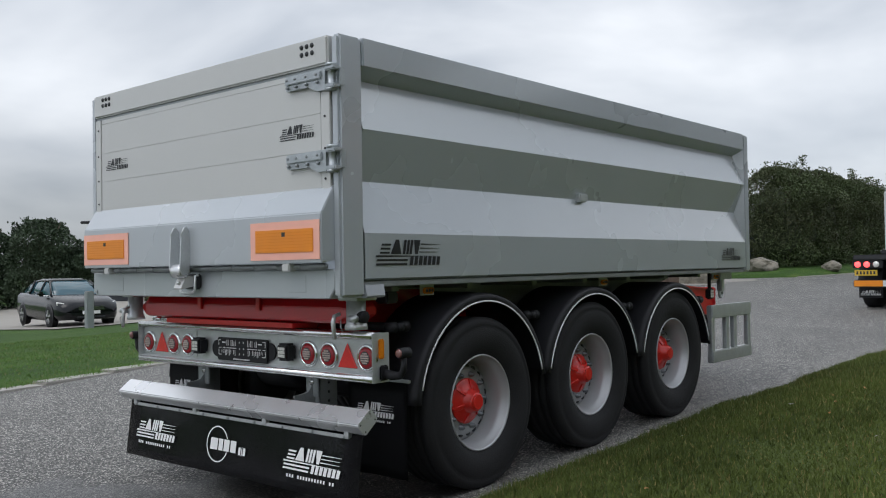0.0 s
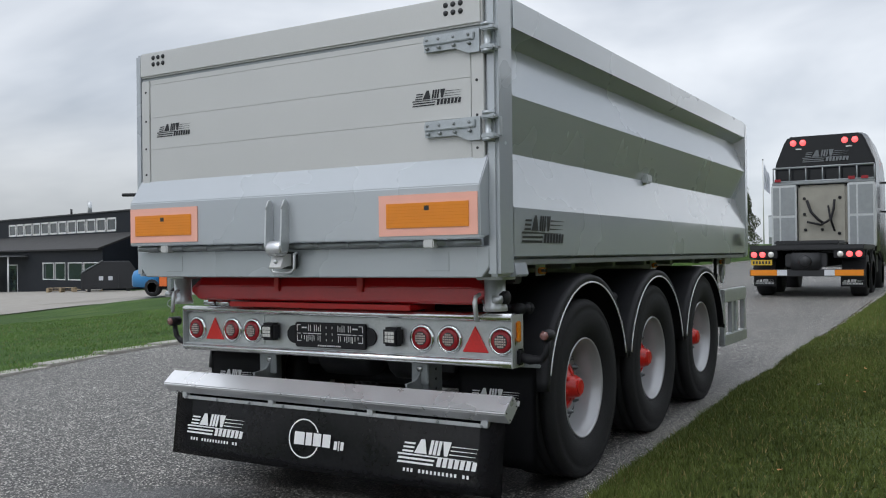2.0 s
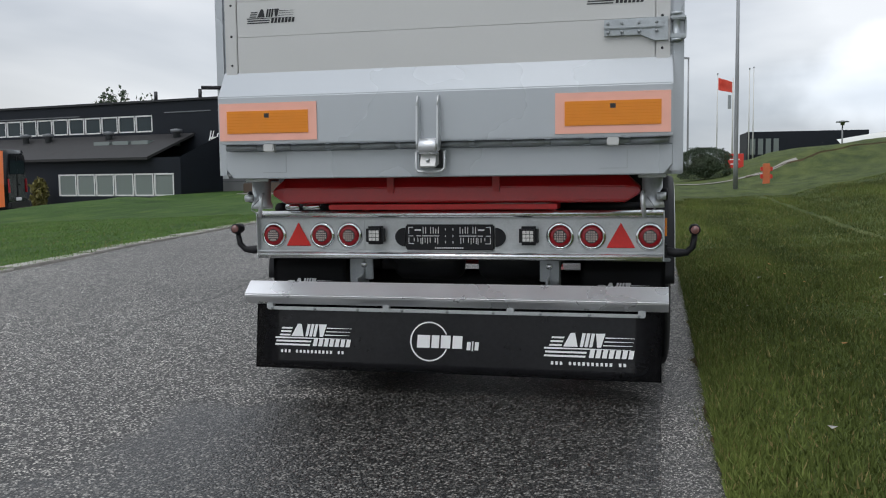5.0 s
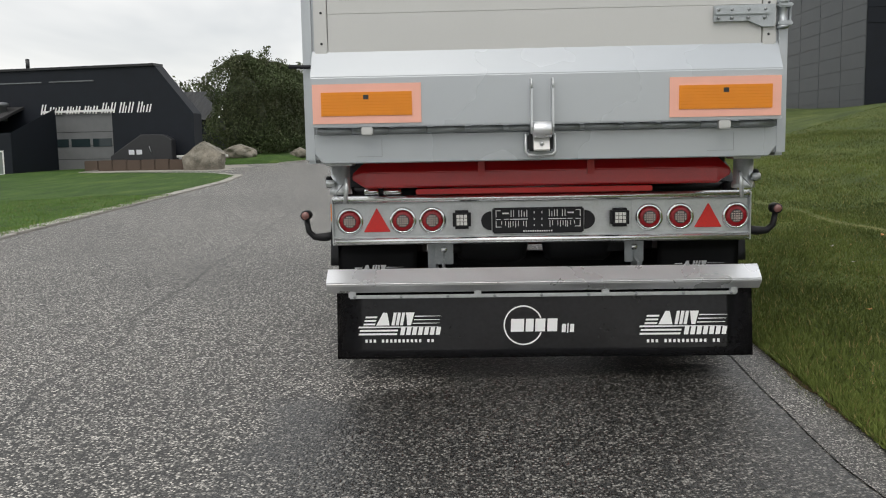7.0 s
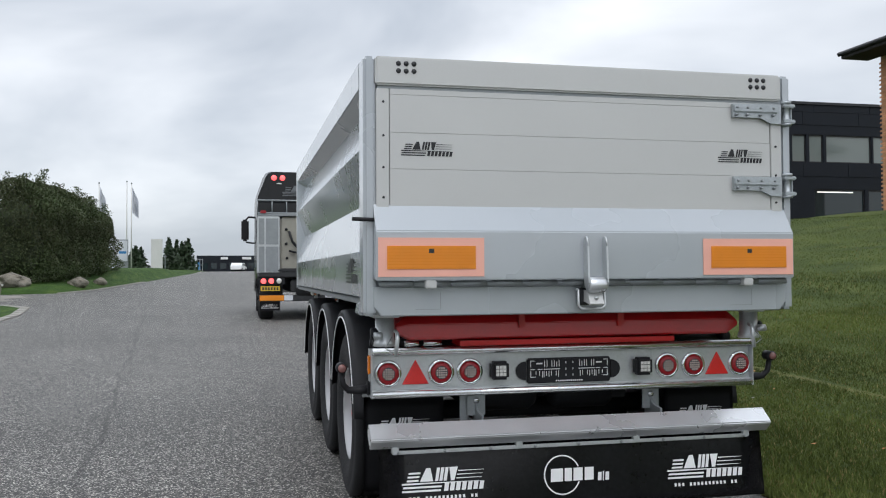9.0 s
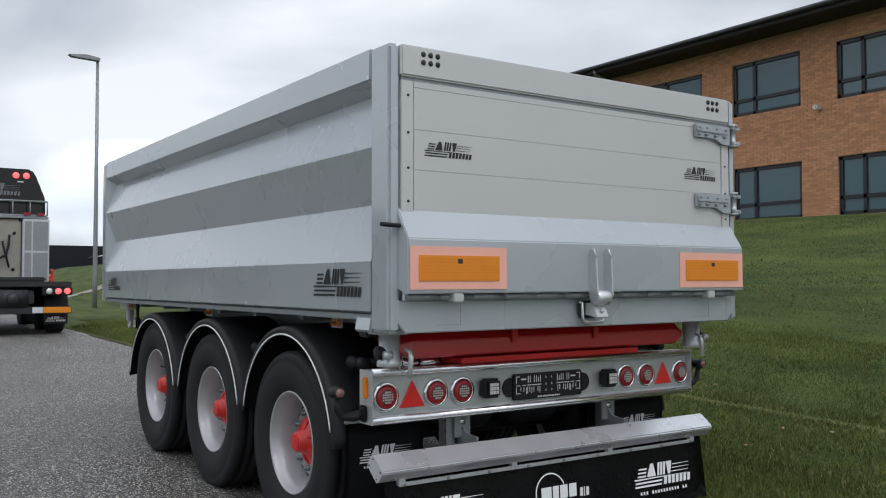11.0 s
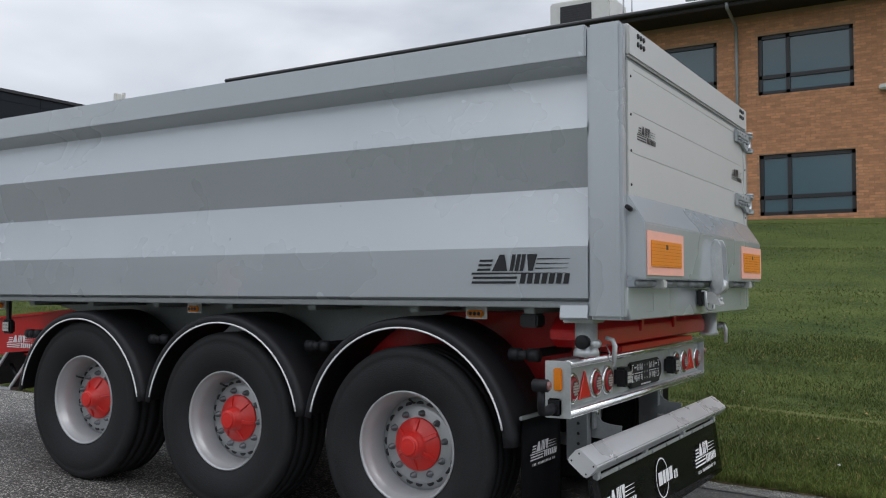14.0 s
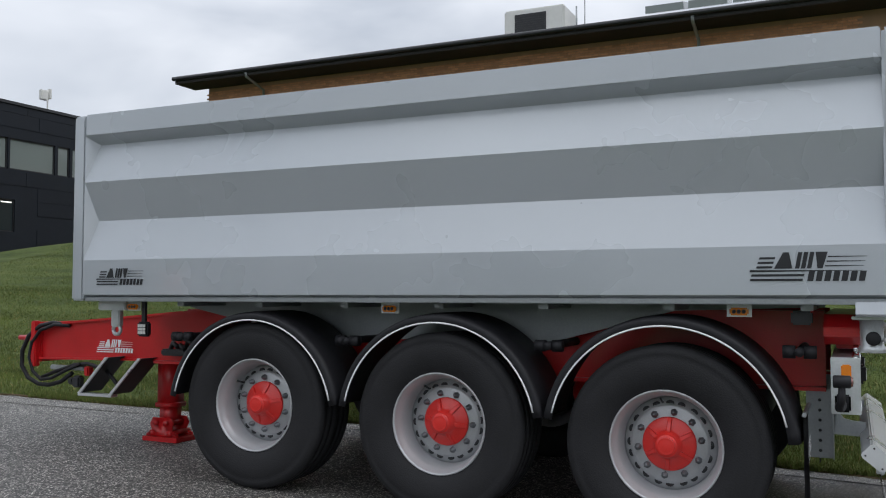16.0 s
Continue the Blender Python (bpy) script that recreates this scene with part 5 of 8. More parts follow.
# ---- drawbar, leg, step, hoses
db = bmesh.new()
for s in (-1, 1):
    prism(db, [(4.6, 0.775), (5.4, 0.765), (6.95, 0.735), (6.95, 1.02), (6.4, 1.06), (5.3, 1.145), (4.6, 1.16)], "x", s * 0.215, s * 0.235)
    box(db, min(s * 0.17, s * 0.26), max(s * 0.17, s * 0.26), 4.6, 5.3, 1.16, 1.175)
prism(db, [(5.2, 0.755), (6.97, 0.722), (6.97, 0.738), (5.2, 0.775)], "x", -0.262, 0.262)
prism(db, [(5.2, 1.15), (6.97, 1.012), (6.97, 1.030), (5.2, 1.17)], "x", -0.262, 0.262)
box(db, -0.255, 0.255, 6.94, 6.985, 0.70, 1.05, 0.01)
drawbar = part("drawbar", db, M_RED, trailer, "bright red tapered steel drawbar")
part("towing_eye", lathe(bmesh.new(), [(6.985, 0.0), (6.985, 0.07), (7.04, 0.06), (7.06, 0.028), (7.50, 0.024), (7.50, 0.0)], "y", (0, 0, 0.89), 18), M_RED, drawbar)
logo(drawbar, lambda u, v: (-0.2385, 6.30 - u, 0.80 + v), 0.42, M_WHITE)
leg = bmesh.new()
box(leg, -0.08, 0.08, 5.61, 5.77, 0.36, 0.80, 0.008)
box(leg, -0.095, 0.095, 5.60, 5.78, 0.345, 0.385, 0.005)
box(leg, -0.065, 0.065, 5.625, 5.755, 0.20, 0.36, 0.006)
prism(leg, [(5.53, 0.105), (5.86, 0.105), (5.86, 0.125), (5.80, 0.150), (5.82, 0.21), (5.79, 0.26), (5.60, 0.26), (5.57, 0.21), (5.60, 0.150), (5.53, 0.125)], "x", -0.10, -0.085)
prism(leg, [(5.53, 0.105), (5.86, 0.105), (5.86, 0.125), (5.80, 0.150), (5.82, 0.21), (5.79, 0.26), (5.60, 0.26), (5.57, 0.21), (5.60, 0.150), (5.53, 0.125)], "x", 0.085, 0.10)
for y, z in ((5.64, 0.22), (5.75, 0.22), (5.60, 0.135), (5.79, 0.135)):
    lathe(leg, [(-0.125, 0.0), (-0.125, 0.024), (0.125, 0.024), (0.125, 0.0)], "x", (0, y, z), 10)
box(leg, -0.13, 0.13, 5.51, 5.88, 0.064, 0.104, 0.005)
part("support_leg", leg, M_RED, drawbar, "red support leg on a folding foot")
st = bmesh.new()
edge = bmesh.new()
for top, low in ((5.64, 5.945), (5.99, 6.285)):
    prism(st, [(top - 0.012, 0.775), (top + 0.012, 0.775), (low + 0.012, 0.475), (low - 0.012, 0.475)], "x", -0.42, -0.20)
    prism(edge, [(top - 0.016, 0.778), (top + 0.016, 0.778), (low + 0.016, 0.475), (low - 0.016, 0.475)], "x", -0.436, -0.4205)
box(edge, -0.436, -0.36, 5.93, 6.30, 0.452, 0.4745, 0.003)
step_p = part("step", st, M_DARK, drawbar, "folding step with dark side plates")
part("step_edge", edge, M_BRUSHED, step_p, "bright step edge and tread")
def loop(c, r, a0, a1, x, n=14):
    return [(x, c[0] + r * math.cos(math.radians(a0 + (a1 - a0) * k / n)), c[1] + r * 1.02 * math.sin(math.radians(a0 + (a1 - a0) * k / n))) for k in range(n + 1)]
part("hose", tube(bmesh.new(), [(-0.24, 6.66, 1.03), (-0.27, 6.78, 1.045), (-0.28, 6.92, 1.02), (-0.28, 7.06, 0.93), (-0.28, 7.14, 0.79), (-0.28, 7.14, 0.66), (-0.28, 7.06, 0.56), (-0.28, 6.93, 0.51), (-0.28, 6.80, 0.505), (-0.28, 6.66, 0.54), (-0.29, 6.52, 0.62)], 0.019, 8), M_RUBBER, drawbar, "black air hose")
part("hose", tube(bmesh.new(), [(-0.25, 6.60, 1.02), (-0.29, 6.74, 1.03), (-0.30, 6.90, 0.98), (-0.30, 7.00, 0.87), (-0.30, 7.03, 0.74), (-0.30, 6.98, 0.62), (-0.30, 6.88, 0.55), (-0.31, 6.74, 0.57), (-0.31, 6.58, 0.64), (-0.30, 6.42, 0.70)], 0.015, 8), M_RUBBER, drawbar, "black air hose")
part("hose", tube(bmesh.new(), [(-0.26, 6.93, 0.56), (-0.27, 6.72, 0.63), (-0.28, 6.50, 0.69), (-0.29, 6.34, 0.705), (-0.32, 6.10, 0.66), (-0.34, 5.98, 0.57), (-0.34, 5.93, 0.50)], 0.016, 8), M_RUBBER, drawbar, "black air hose")
part("coupling_plate", boxm(-0.30, -0.24, 6.96, 7.02, 0.66, 1.06, bevel=0.008), M_RED, drawbar)
cp = bmesh.new()
box(cp, -0.33, -0.26, 6.40, 6.49, 0.50, 0.60, 0.015)
box(cp, -0.31, -0.25, 6.50, 6.56, 0.52, 0.58, 0.012)
part("couplings", cp, M_DARK, drawbar, "dark hose couplings")
part("red_valve", boxm(-0.30, -0.23, 6.33, 6.38, 0.60, 0.68, bevel=0.01), M_RED, drawbar)
part("grey_bracket", boxm(-0.28, -0.24, 6.40, 6.80, 0.64, 0.68, bevel=0.008), M_STEEL, drawbar)
for s in (-1, 1):
    hp = bmesh.new()
    box(hp, s * 1.07 - 0.06, s * 1.07 + 0.06, 5.12, 5.38, 1.18, 1.245, 0.008)
    box(hp, s * 1.07 - 0.025, s * 1.07 + 0.025, 5.21, 5.29, 1.06, 1.18, 0.008)
    tube(hp, loop((5.25, 1.04), 0.035, 0, 350, s * 1.07, 10), 0.014, 8)
    part("front_hook", hp, M_ZINC, trailer, "grey hook bracket under the body")
    fwl = part("front_work_light", boxm(s * 1.07 - 0.025, s * 1.07 + 0.025, 4.945, 5.045, 0.995, 1.10, bevel=0.012), M_RUBBER, trailer, "black square work light")
    for i in range(3):
        for j in range(3):
            y_, z_ = 4.995 + 0.024 * (i - 1), 1.048 + 0.024 * (j - 1)
            part("led_cell", boxm(*sorted((s * 1.0955, s * 1.099)), y_ - 0.010, y_ + 0.010, z_ - 0.010, z_ + 0.010), M_CLEAR, fwl)
    part("light_stay", boxm(s * 1.07 - 0.012, s * 1.07 + 0.012, 4.98, 5.01, 1.10, 1.245), M_DARK, trailer)
clu = bmesh.new()
for k, (y, z) in enumerate(((5.0, 0.90), (5.08, 0.86), (4.93, 0.88), (5.15, 0.88))):
    tube(clu, [(-0.62, y, z), (-0.66, y - 0.06, z + 0.05), (-0.68, y - 0.12, z + 0.02)], 0.018, 8)
box(clu, -0.68, -0.60, 4.9, 5.2, 0.83, 0.88, 0.012)
part("valve_cluster", clu, M_DARK, trailer, "black air couplings on the frame")
# guard frame on the kerb side
fr = bmesh.new()
box(fr, 1.165, 1.225, 4.70, 5.60, 0.83, 0.95, 0.008)
box(fr, 1.165, 1.225, 4.70, 5.60, 0.425, 0.535, 0.008)
for y in (4.70, 5.02, 5.20, 5.53):
    box(fr, 1.175, 1.215, y, y + 0.07, 0.53, 0.84, 0.004)
part("guard_frame", fr, M_ZINC, trailer, "pale galvanised side guard frame")
part("guard_stay", boxm(0.56, 1.165, 4.78, 4.85, 0.60, 0.86, bevel=0.01), M_DARK, trailer)


# ---------------------------------------------------------------- the brick office on the bank
def wall_with_holes(bm, u0, u1, v0, v1, holes, put, depth):
    """A wall face with square openings and reveals. put(u, v, d) gives a point d behind the face."""
    us = sorted({u0, u1, *[h[0] for h in holes], *[h[1] for h in holes]})
    vs = sorted({v0, v1, *[h[2] for h in holes], *[h[3] for h in holes]})
    for a, b in zip(us, us[1:]):
        for c, d in zip(vs, vs[1:]):
            if any(h[0] <= a and b <= h[1] and h[2] <= c and d <= h[3] for h in holes):
                continue
            quad(bm, put(a, c, 0), put(b, c, 0), put(b, d, 0), put(a, d, 0))
    for a, b, c, d in holes:
        for p, q in (((a, c), (b, c)), ((b, c), (b, d)), ((b, d), (a, d)), ((a, d), (a, c))):
            quad(bm, put(*p, 0), put(*q, 0), put(*q, depth), put(*p, depth))
    bmesh.ops.remove_doubles(bm, verts=bm.verts, dist=1e-5)
    bmesh.ops.recalc_face_normals(bm, faces=bm.faces)


def window(parent, put, u0, u1, v0, v1, depth, mullions, rails, frame_mat, pane_mats, fw=0.06, name="window"):
    """Frame, bars and panes set in an opening. mullions and rails are shares of width and height."""
    us, vs = [0.0, *mullions, 1.0], [0.0, *rails, 1.0]
    fr = bmesh.new()
    def bar(a, b, c, d):
        pts = [put(u, v, w) for w in (depth - 0.05, depth + 0.02) for u, v in ((a, c), (b, c), (b, d), (a, d))]
        vsx = [fr.verts.new(p) for p in pts]
        for f in ((0, 1, 2, 3), (7, 6, 5, 4), (0, 4, 5, 1), (1, 5, 6, 2), (2, 6, 7, 3), (3, 7, 4, 0)):
            fr.faces.new([vsx[i] for i in f])
    W, H = u1 - u0, v1 - v0
    for k, m in enumerate(us):
        c = u0 + m * W
        bar(max(u0, c - fw / 2 - (fw / 2 if m == 1 else 0)), min(u1, c + fw / 2 + (fw / 2 if m == 0 else 0)), v0, v1)
    for m in vs:
        c = v0 + m * H
        bar(u0, u1, max(v0, c - fw / 2 - (fw / 2 if m == 1 else 0)), min(v1, c + fw / 2 + (fw / 2 if m == 0 else 0)))
    bmesh.ops.recalc_face_normals(fr, faces=fr.faces)
    win = part(name, fr, frame_mat, parent)
    n = 0
    for a, b in zip(us, us[1:]):
        for c, d in zip(vs, vs[1:]):
            pn = bmesh.new()
            quad(pn, *[put(u0 + u * W, v0 + v * H, depth) for u, v in ((a, c), (b, c), (b, d), (a, d))])
            part("pane", pn, pane_mats[n % len(pane_mats)], win)
            n += 1
    return win


office = thing("brick_office", "two-storey yellow-red brick office with dark roof on the grass bank", "building")
BX = 19.0
ROWS_Y = [(-5.6, -3.3), (-2.1, 0.2), (1.32, 3.62), (4.68, 6.95), (8.1, 10.35), (11.45, 13.75), (14.9, 17.1), (18.1, 20.2)]
HOLES = [(a, b, z0, z1) for a, b in ROWS_Y for z0, z1 in ((3.2, 4.79), (6.36, 7.93))]
def office_face(u, v, d):
    return (BX + d, u, v)
wb = bmesh.new()
wall_with_holes(wb, -9.0, 21.0, 2.2, 8.62, HOLES, office_face, 0.14)
quad(wb, (BX, 21.0, 2.2), (BX, 21.0, 8.62), (BX + 14, 21.0, 8.62), (BX + 14, 21.0, 2.2))
quad(wb, (BX, -9.0, 2.2), (BX, -9.0, 8.62), (BX + 14, -9.0, 8.62), (BX + 14, -9.0, 2.2))
owall = part("wall", wb, M_MORTAR, office, "brick facade")
for a, b in ROWS_Y:
    for z0, z1 in ((3.2, 4.79), (6.36, 7.93)):
        window(owall, office_face, a, b, z0, z1, 0.10, (0.68,), (0.30,), M_FRAMED, (M_SKYPANE,), 0.10)
rb_ = bmesh.new()
prism(rb_, [(17.95, 8.56), (17.95, 8.78), (26.0, 11.15), (34.2, 8.78), (34.2, 8.56), (26.0, 10.85)], "y", -10.0, 21.6)
part("roof", rb_, M_ROOFFELT, office, "dark low-pitched roof")
part("soffit", boxm(17.96, 19.0, -10.0, 21.6, 8.53, 8.56), mat("dark_brown_soffit", (0.022, 0.018, 0.017), 0.8), office)
gt = bmesh.new()
tube(gt, [(17.90, -10, 8.70), (17.90, 21.65, 8.70)], 0.075, 10)
part("gutter", gt, M_FRAMED, office)
for y in (4.15, 18.6):
    dp = bmesh.new()
    tube(dp, [(17.92, y, 8.66), (17.96, y, 8.50), (18.5, y, 8.36), (18.93, y, 8.25), (18.95, y, 7.5), (18.95, y, 2.6)], 0.045, 8)
    part("downpipe", dp, M_STEEL, office)
hv = bmesh.new()
box(hv, 23.2, 24.9, 9.25, 11.45, 10.2, 11.25, 0.06)
hvac = part("roof_unit", hv, M_WHITEWALL, office, "white rooftop ventilation unit")
for k in range(8):
    part("slat", boxm(23.17, 23.2, 9.95, 11.0, 10.42 + 0.08 * k, 10.47 + 0.08 * k), M_FRAMED, hvac)
part("grille", boxm(23.185, 23.199, 9.9, 11.05, 10.38, 11.06), M_DARK, hvac)
ms = bmesh.new()
tube(ms, [(24.0, 9.05, 10.2), (24.0, 9.05, 11.35)], 0.03, 8)
tube(ms, [(24.0, 8.75, 10.2), (24.0, 8.75, 11.6)], 0.02, 8)
tube(ms, [(24.0, 8.95, 10.55), (24.0, 9.2, 10.62)], 0.015, 6)
part("mast", ms, M_STEEL, office)
for k in range(5):
    y = 5.9 - 1.25 * k
    part("skylight", prism(bmesh.new(), [(20.4, 9.62), (21.5, 9.95), (21.5, 10.15), (20.4, 9.85)], "y", y - 1.1, y), M_PANEL, office, "pale rooflight")
part("camera_box", boxm(18.70, 18.99, 10.78, 10.92, 6.12, 6.26, bevel=0.03), M_WHITEWALL, office, "small white wall lamp")
part("wall_lamp", boxm(18.70, 18.99, 0.55, 0.75, 6.15, 6.28, bevel=0.03), M_WHITEWALL, office, "small white wall lamp")


# ---------------------------------------------------------------- the dark panelled building behind it
hall = thing("dark_panelled_hall", "large dark panelled building with a ribbon of windows", "building")
HX0, HX1, HY, HZ = 15.3, 52.0, 32.0, 9.15
def hall_face(u, v, d):
    return (u, HY + d, v)
up = [(18.7, 19.8), (19.9, 22.2), (22.35, 23.0), (23.15, 23.9), (24.05, 24.8), (24.95, 27.4), (27.5, 28.3), (28.4, 31.5), (31.7, 34.5), (34.7, 37.5), (37.7, 40.5)]
low = [(17.5, 19.35), (19.45, 20.2), (24.3, 27.0), (27.2, 28.1), (28.3, 29.2), (29.4, 32.0), (32.2, 35), (35.2, 38)]
hh = [(a, b, 6.45, 7.75) for a, b in up] + [(a, b, 3.85, 5.2) for a, b in low]
hb = bmesh.new()
wall_with_holes(hb, HX0, HX1, 1.5, HZ, hh, hall_face, 0.15)
hw = part("front_wall", hb, M_CLAD, hall, "dark panelled front")
for i, (a, b, c, d) in enumerate(hh):
    window(hw, hall_face, a, b, c, d, 0.10, (), (), M_FRAMED, (M_PANEL if c > 6 else M_PANE,), 0.05)
sb = bmesh.new()
quad(sb, (HX0, HY, 1.5), (HX0, HY, HZ), (HX0, 52.0, HZ), (HX0, 52.0, 1.5))
part("side_wall", sb, mat("grey_panel_cladding", (0.05, 0.056, 0.062), 0.5, 0, 0.12, 1.5, 30, 0.02), hall, "greyer panelled side")
part("roof", boxm(HX0 - 0.08, HX1, HY - 0.08, 52.0, HZ, HZ + 0.12), M_FRAMED, hall)
rng = random.Random(11)
pan = []
for k in range(13):
    z = 1.6 + 0.6 * k
    x = HX0 + 0.02
    while x < 44 and z < 8.9:
        w = rng.choice((2.4, 3.0, 3.6))
        z1 = min(z + 0.585, HZ - 0.02)
        if not any(x < b + 0.05 and x + w > a - 0.05 and z < d + 0.03 and z1 > c - 0.03 for a, b, c, d in hh):
            pan.append((x, x + w - 0.02, z, z1))
        x += w
for a, b, c, d in pan:
    part("panel", boxm(a, b, HY - 0.022, HY - 0.003, c, d), M_CLAD, hw)
for k in range(12):
    for j in range(8):
        part("panel", boxm(HX0 - 0.022, HX0 - 0.003, HY + 0.02 + 2.4 * j, HY + 2.38 + 2.4 * j, 1.6 + 0.62 * k, 2.2 + 0.62 * k), bpy.data.materials["grey_panel_cladding"], hall)
an = bmesh.new()
tube(an, [(22.6, 33, HZ + 0.1), (22.6, 33, HZ + 1.25)], 0.035, 8)
box(an, 22.2, 22.55, 32.9, 33.1, HZ + 0.75, HZ + 1.2, 0.03)
box(an, 22.65, 22.75, 32.9, 33.1, HZ + 0.85, HZ + 1.3, 0.02)
part("antenna", an, M_WHITEWALL, hall, "white rooftop antenna")
for x, w in ((17.7, 1.6), (19.6, 0.5), (24.5, 1.9)):
    part("ceiling_light", boxm(x, x + w, HY + 0.075, HY + 0.095, 5.06, 5.10), glow("office_tube_lamp", (1.0, 0.97, 0.9), 1.2), hall, "lit tube lamp inside")


# ---------------------------------------------------------------- the long black workshop across the yard
shop = thing("black_workshop", "long black boarded workshop with white-framed windows", "building")
P0, DL, NF = Vector((-14.0, 34.0)), Vector((-0.9817, 0.1904)), Vector((-0.1904, -0.9817))
def shop_face(u, v, d):
    p = P0 + DL * u - NF * d
    return (p.x, p.y, v)
def lean_face(u, v, d):
    return shop_face(u, v, d - 3.0)
def shop_box(bm, u0, u1, d0, d1, z0, z1):
    vs = [bm.verts.new(shop_face(u, z, d)) for z in (z0, z1) for u, d in ((u0, d0), (u1, d0), (u1, d1), (u0, d1))]
    for f in ((0, 1, 2, 3), (7, 6, 5, 4), (0, 4, 5, 1), (1, 5, 6, 2), (2, 6, 7, 3), (3, 7, 4, 0)):
        bm.faces.new([vs[i] for i in f])
    bmesh.ops.recalc_face_normals(bm, faces=bm.faces)
    return bm
band2 = [(9.2 + 1.13 * k, 10.29 + 1.13 * k, 3.46, 4.30) for k in range(12)]
band1 = [(39.3 + 1.62 * k, 40.8 + 1.62 * k, 3.45, 4.52) for k in range(12)]
garage = (2.2, 5.55, -0.2, 3.0)
gm = bmesh.new()
wall_with_holes(gm, 0.0, 70.5, -2.4, 4.92, band2 + band1 + [garage], shop_face, 0.12)
sw_ = part("front_wall", gm, M_CLAD, shop, "black boarded front")
for a, b, c, d in band2:
    window(sw_, shop_face, a, b, c, d, 0.06, (), (), M_FRAMEW, (M_PANE,), 0.07)
for a, b, c, d in band1:
    window(sw_, shop_face, a, b, c, d, 0.06, (), (), M_FRAMEW, (M_PANE,), 0.14)
end = bmesh.new()
for tri in ([(0, -0.6, 0), (0, 4.92, 0), (-1.72, 2.84, 0), (-1.72, -0.6, 0)],):
    bm_pts = [shop_face(u, v, d) for u, v, d in tri]
    end.faces.new([end.verts.new(p) for p in bm_pts])
quad(end, shop_face(-1.72, -0.6, 0), shop_face(-1.72, 2.84, 0), shop_face(-1.72, 2.84, 0.7), shop_face(-1.72, -0.6, 0.7))
quad(end, shop_face(0, 4.92, 0), shop_face(-1.72, 2.84, 0), shop_face(-1.72, 2.84, 0.7), shop_face(0, 4.92, 0.7))
part("gable_end", end, M_CLAD, shop)
part("flat_roof", shop_box(bmesh.new(), 7.0, 70.5, -0.1, 6, 4.92, 5.02), M_FRAMED, shop)
part("flat_roof", shop_box(bmesh.new(), 0.0, 6.99, -0.1, 0.7, 4.92, 5.02), M_FRAMED, shop)
part("low_wing", shop_box(bmesh.new(), 70.6, 110, -0.1, 12, -2.8, 4.55), M_CLAD, shop)
for a, b, c, d in ((75.9, 77.6, 1.8, 3.3), (77.8, 79.4, 1.8, 3.3)):
    window(shop, lambda u, v, dd: shop_face(u, v, dd - 0.16), a, b, c, d, 0.03, (), (0.5,), M_FRAMEW, (M_PANE,), 0.14)
for u0, u1 in ((3.0, 5.2), (5.6, 8.4), (14, 20), (24, 29)):
    part("flashing", shop_box(bmesh.new(), u0, u1, -0.03, -0.005, 4.36, 4.41), M_CLADTRIM, shop)
gd = part("garage_door", shop_box(bmesh.new(), 2.2, 5.55, 0.09, 0.12, -0.6, 3.0), mat("grey_garage_door", (0.14, 0.145, 0.15), 0.5), shop, "grey sectional garage door")
for k in range(3):
    part("door_window", shop_box(bmesh.new(), 2.32 + 1.08 * k, 3.26 + 1.08 * k, 0.075, 0.089, 1.50, 1.86), M_PANE, gd)
for k in range(4):
    part("door_seam", shop_box(bmesh.new(), 2.2, 5.55, 0.084, 0.0895, 0.35 + 0.6 * k, 0.37 + 0.6 * k), M_FRAMED, gd)
part("door_lintel", shop_box(bmesh.new(), 2.1, 5.65, -0.04, -0.005, 3.02, 3.12), M_FRAMEW, shop)
# the firm's lettering as plain slanted bars
for k in range(13):
    u = 5.75 - 0.435 * k
    h = 0.46 if k in (0, 7, 8, 9, 10, 11) else 0.34
    mk = bmesh.new()
    strokes = [(0.0, 0.07, 0.0, h), (0.15, 0.22, 0.0, h), (0.28, 0.34, 0.0, 0.30)][:2 + k % 2]
    for a, b, c, d in strokes:
        quad(mk, *[shop_face(u - p - 0.28 * v, 2.95 + v, -0.02) for p, v in ((a, c), (b, c), (b, d), (a, d))])
    part("sign_bar", mk, M_WHITE, shop)
gs = part("green_sign", shop_box(bmesh.new(), 25.0, 28.2, -0.12, -0.02, 3.05, 4.42), M_GREEN, shop, "green sign panel with dark blocks")
for u0, u1, z0, z1 in ((26.9, 27.8, 3.45, 4.1), (25.9, 26.7, 3.45, 4.1), (25.3, 25.6, 3.45, 4.0), (25.3, 25.6, 4.1, 4.28)):
    part("sign_block", shop_box(bmesh.new(), u0, u1, -0.13, -0.122, z0, z1), M_FRAMED, gs)
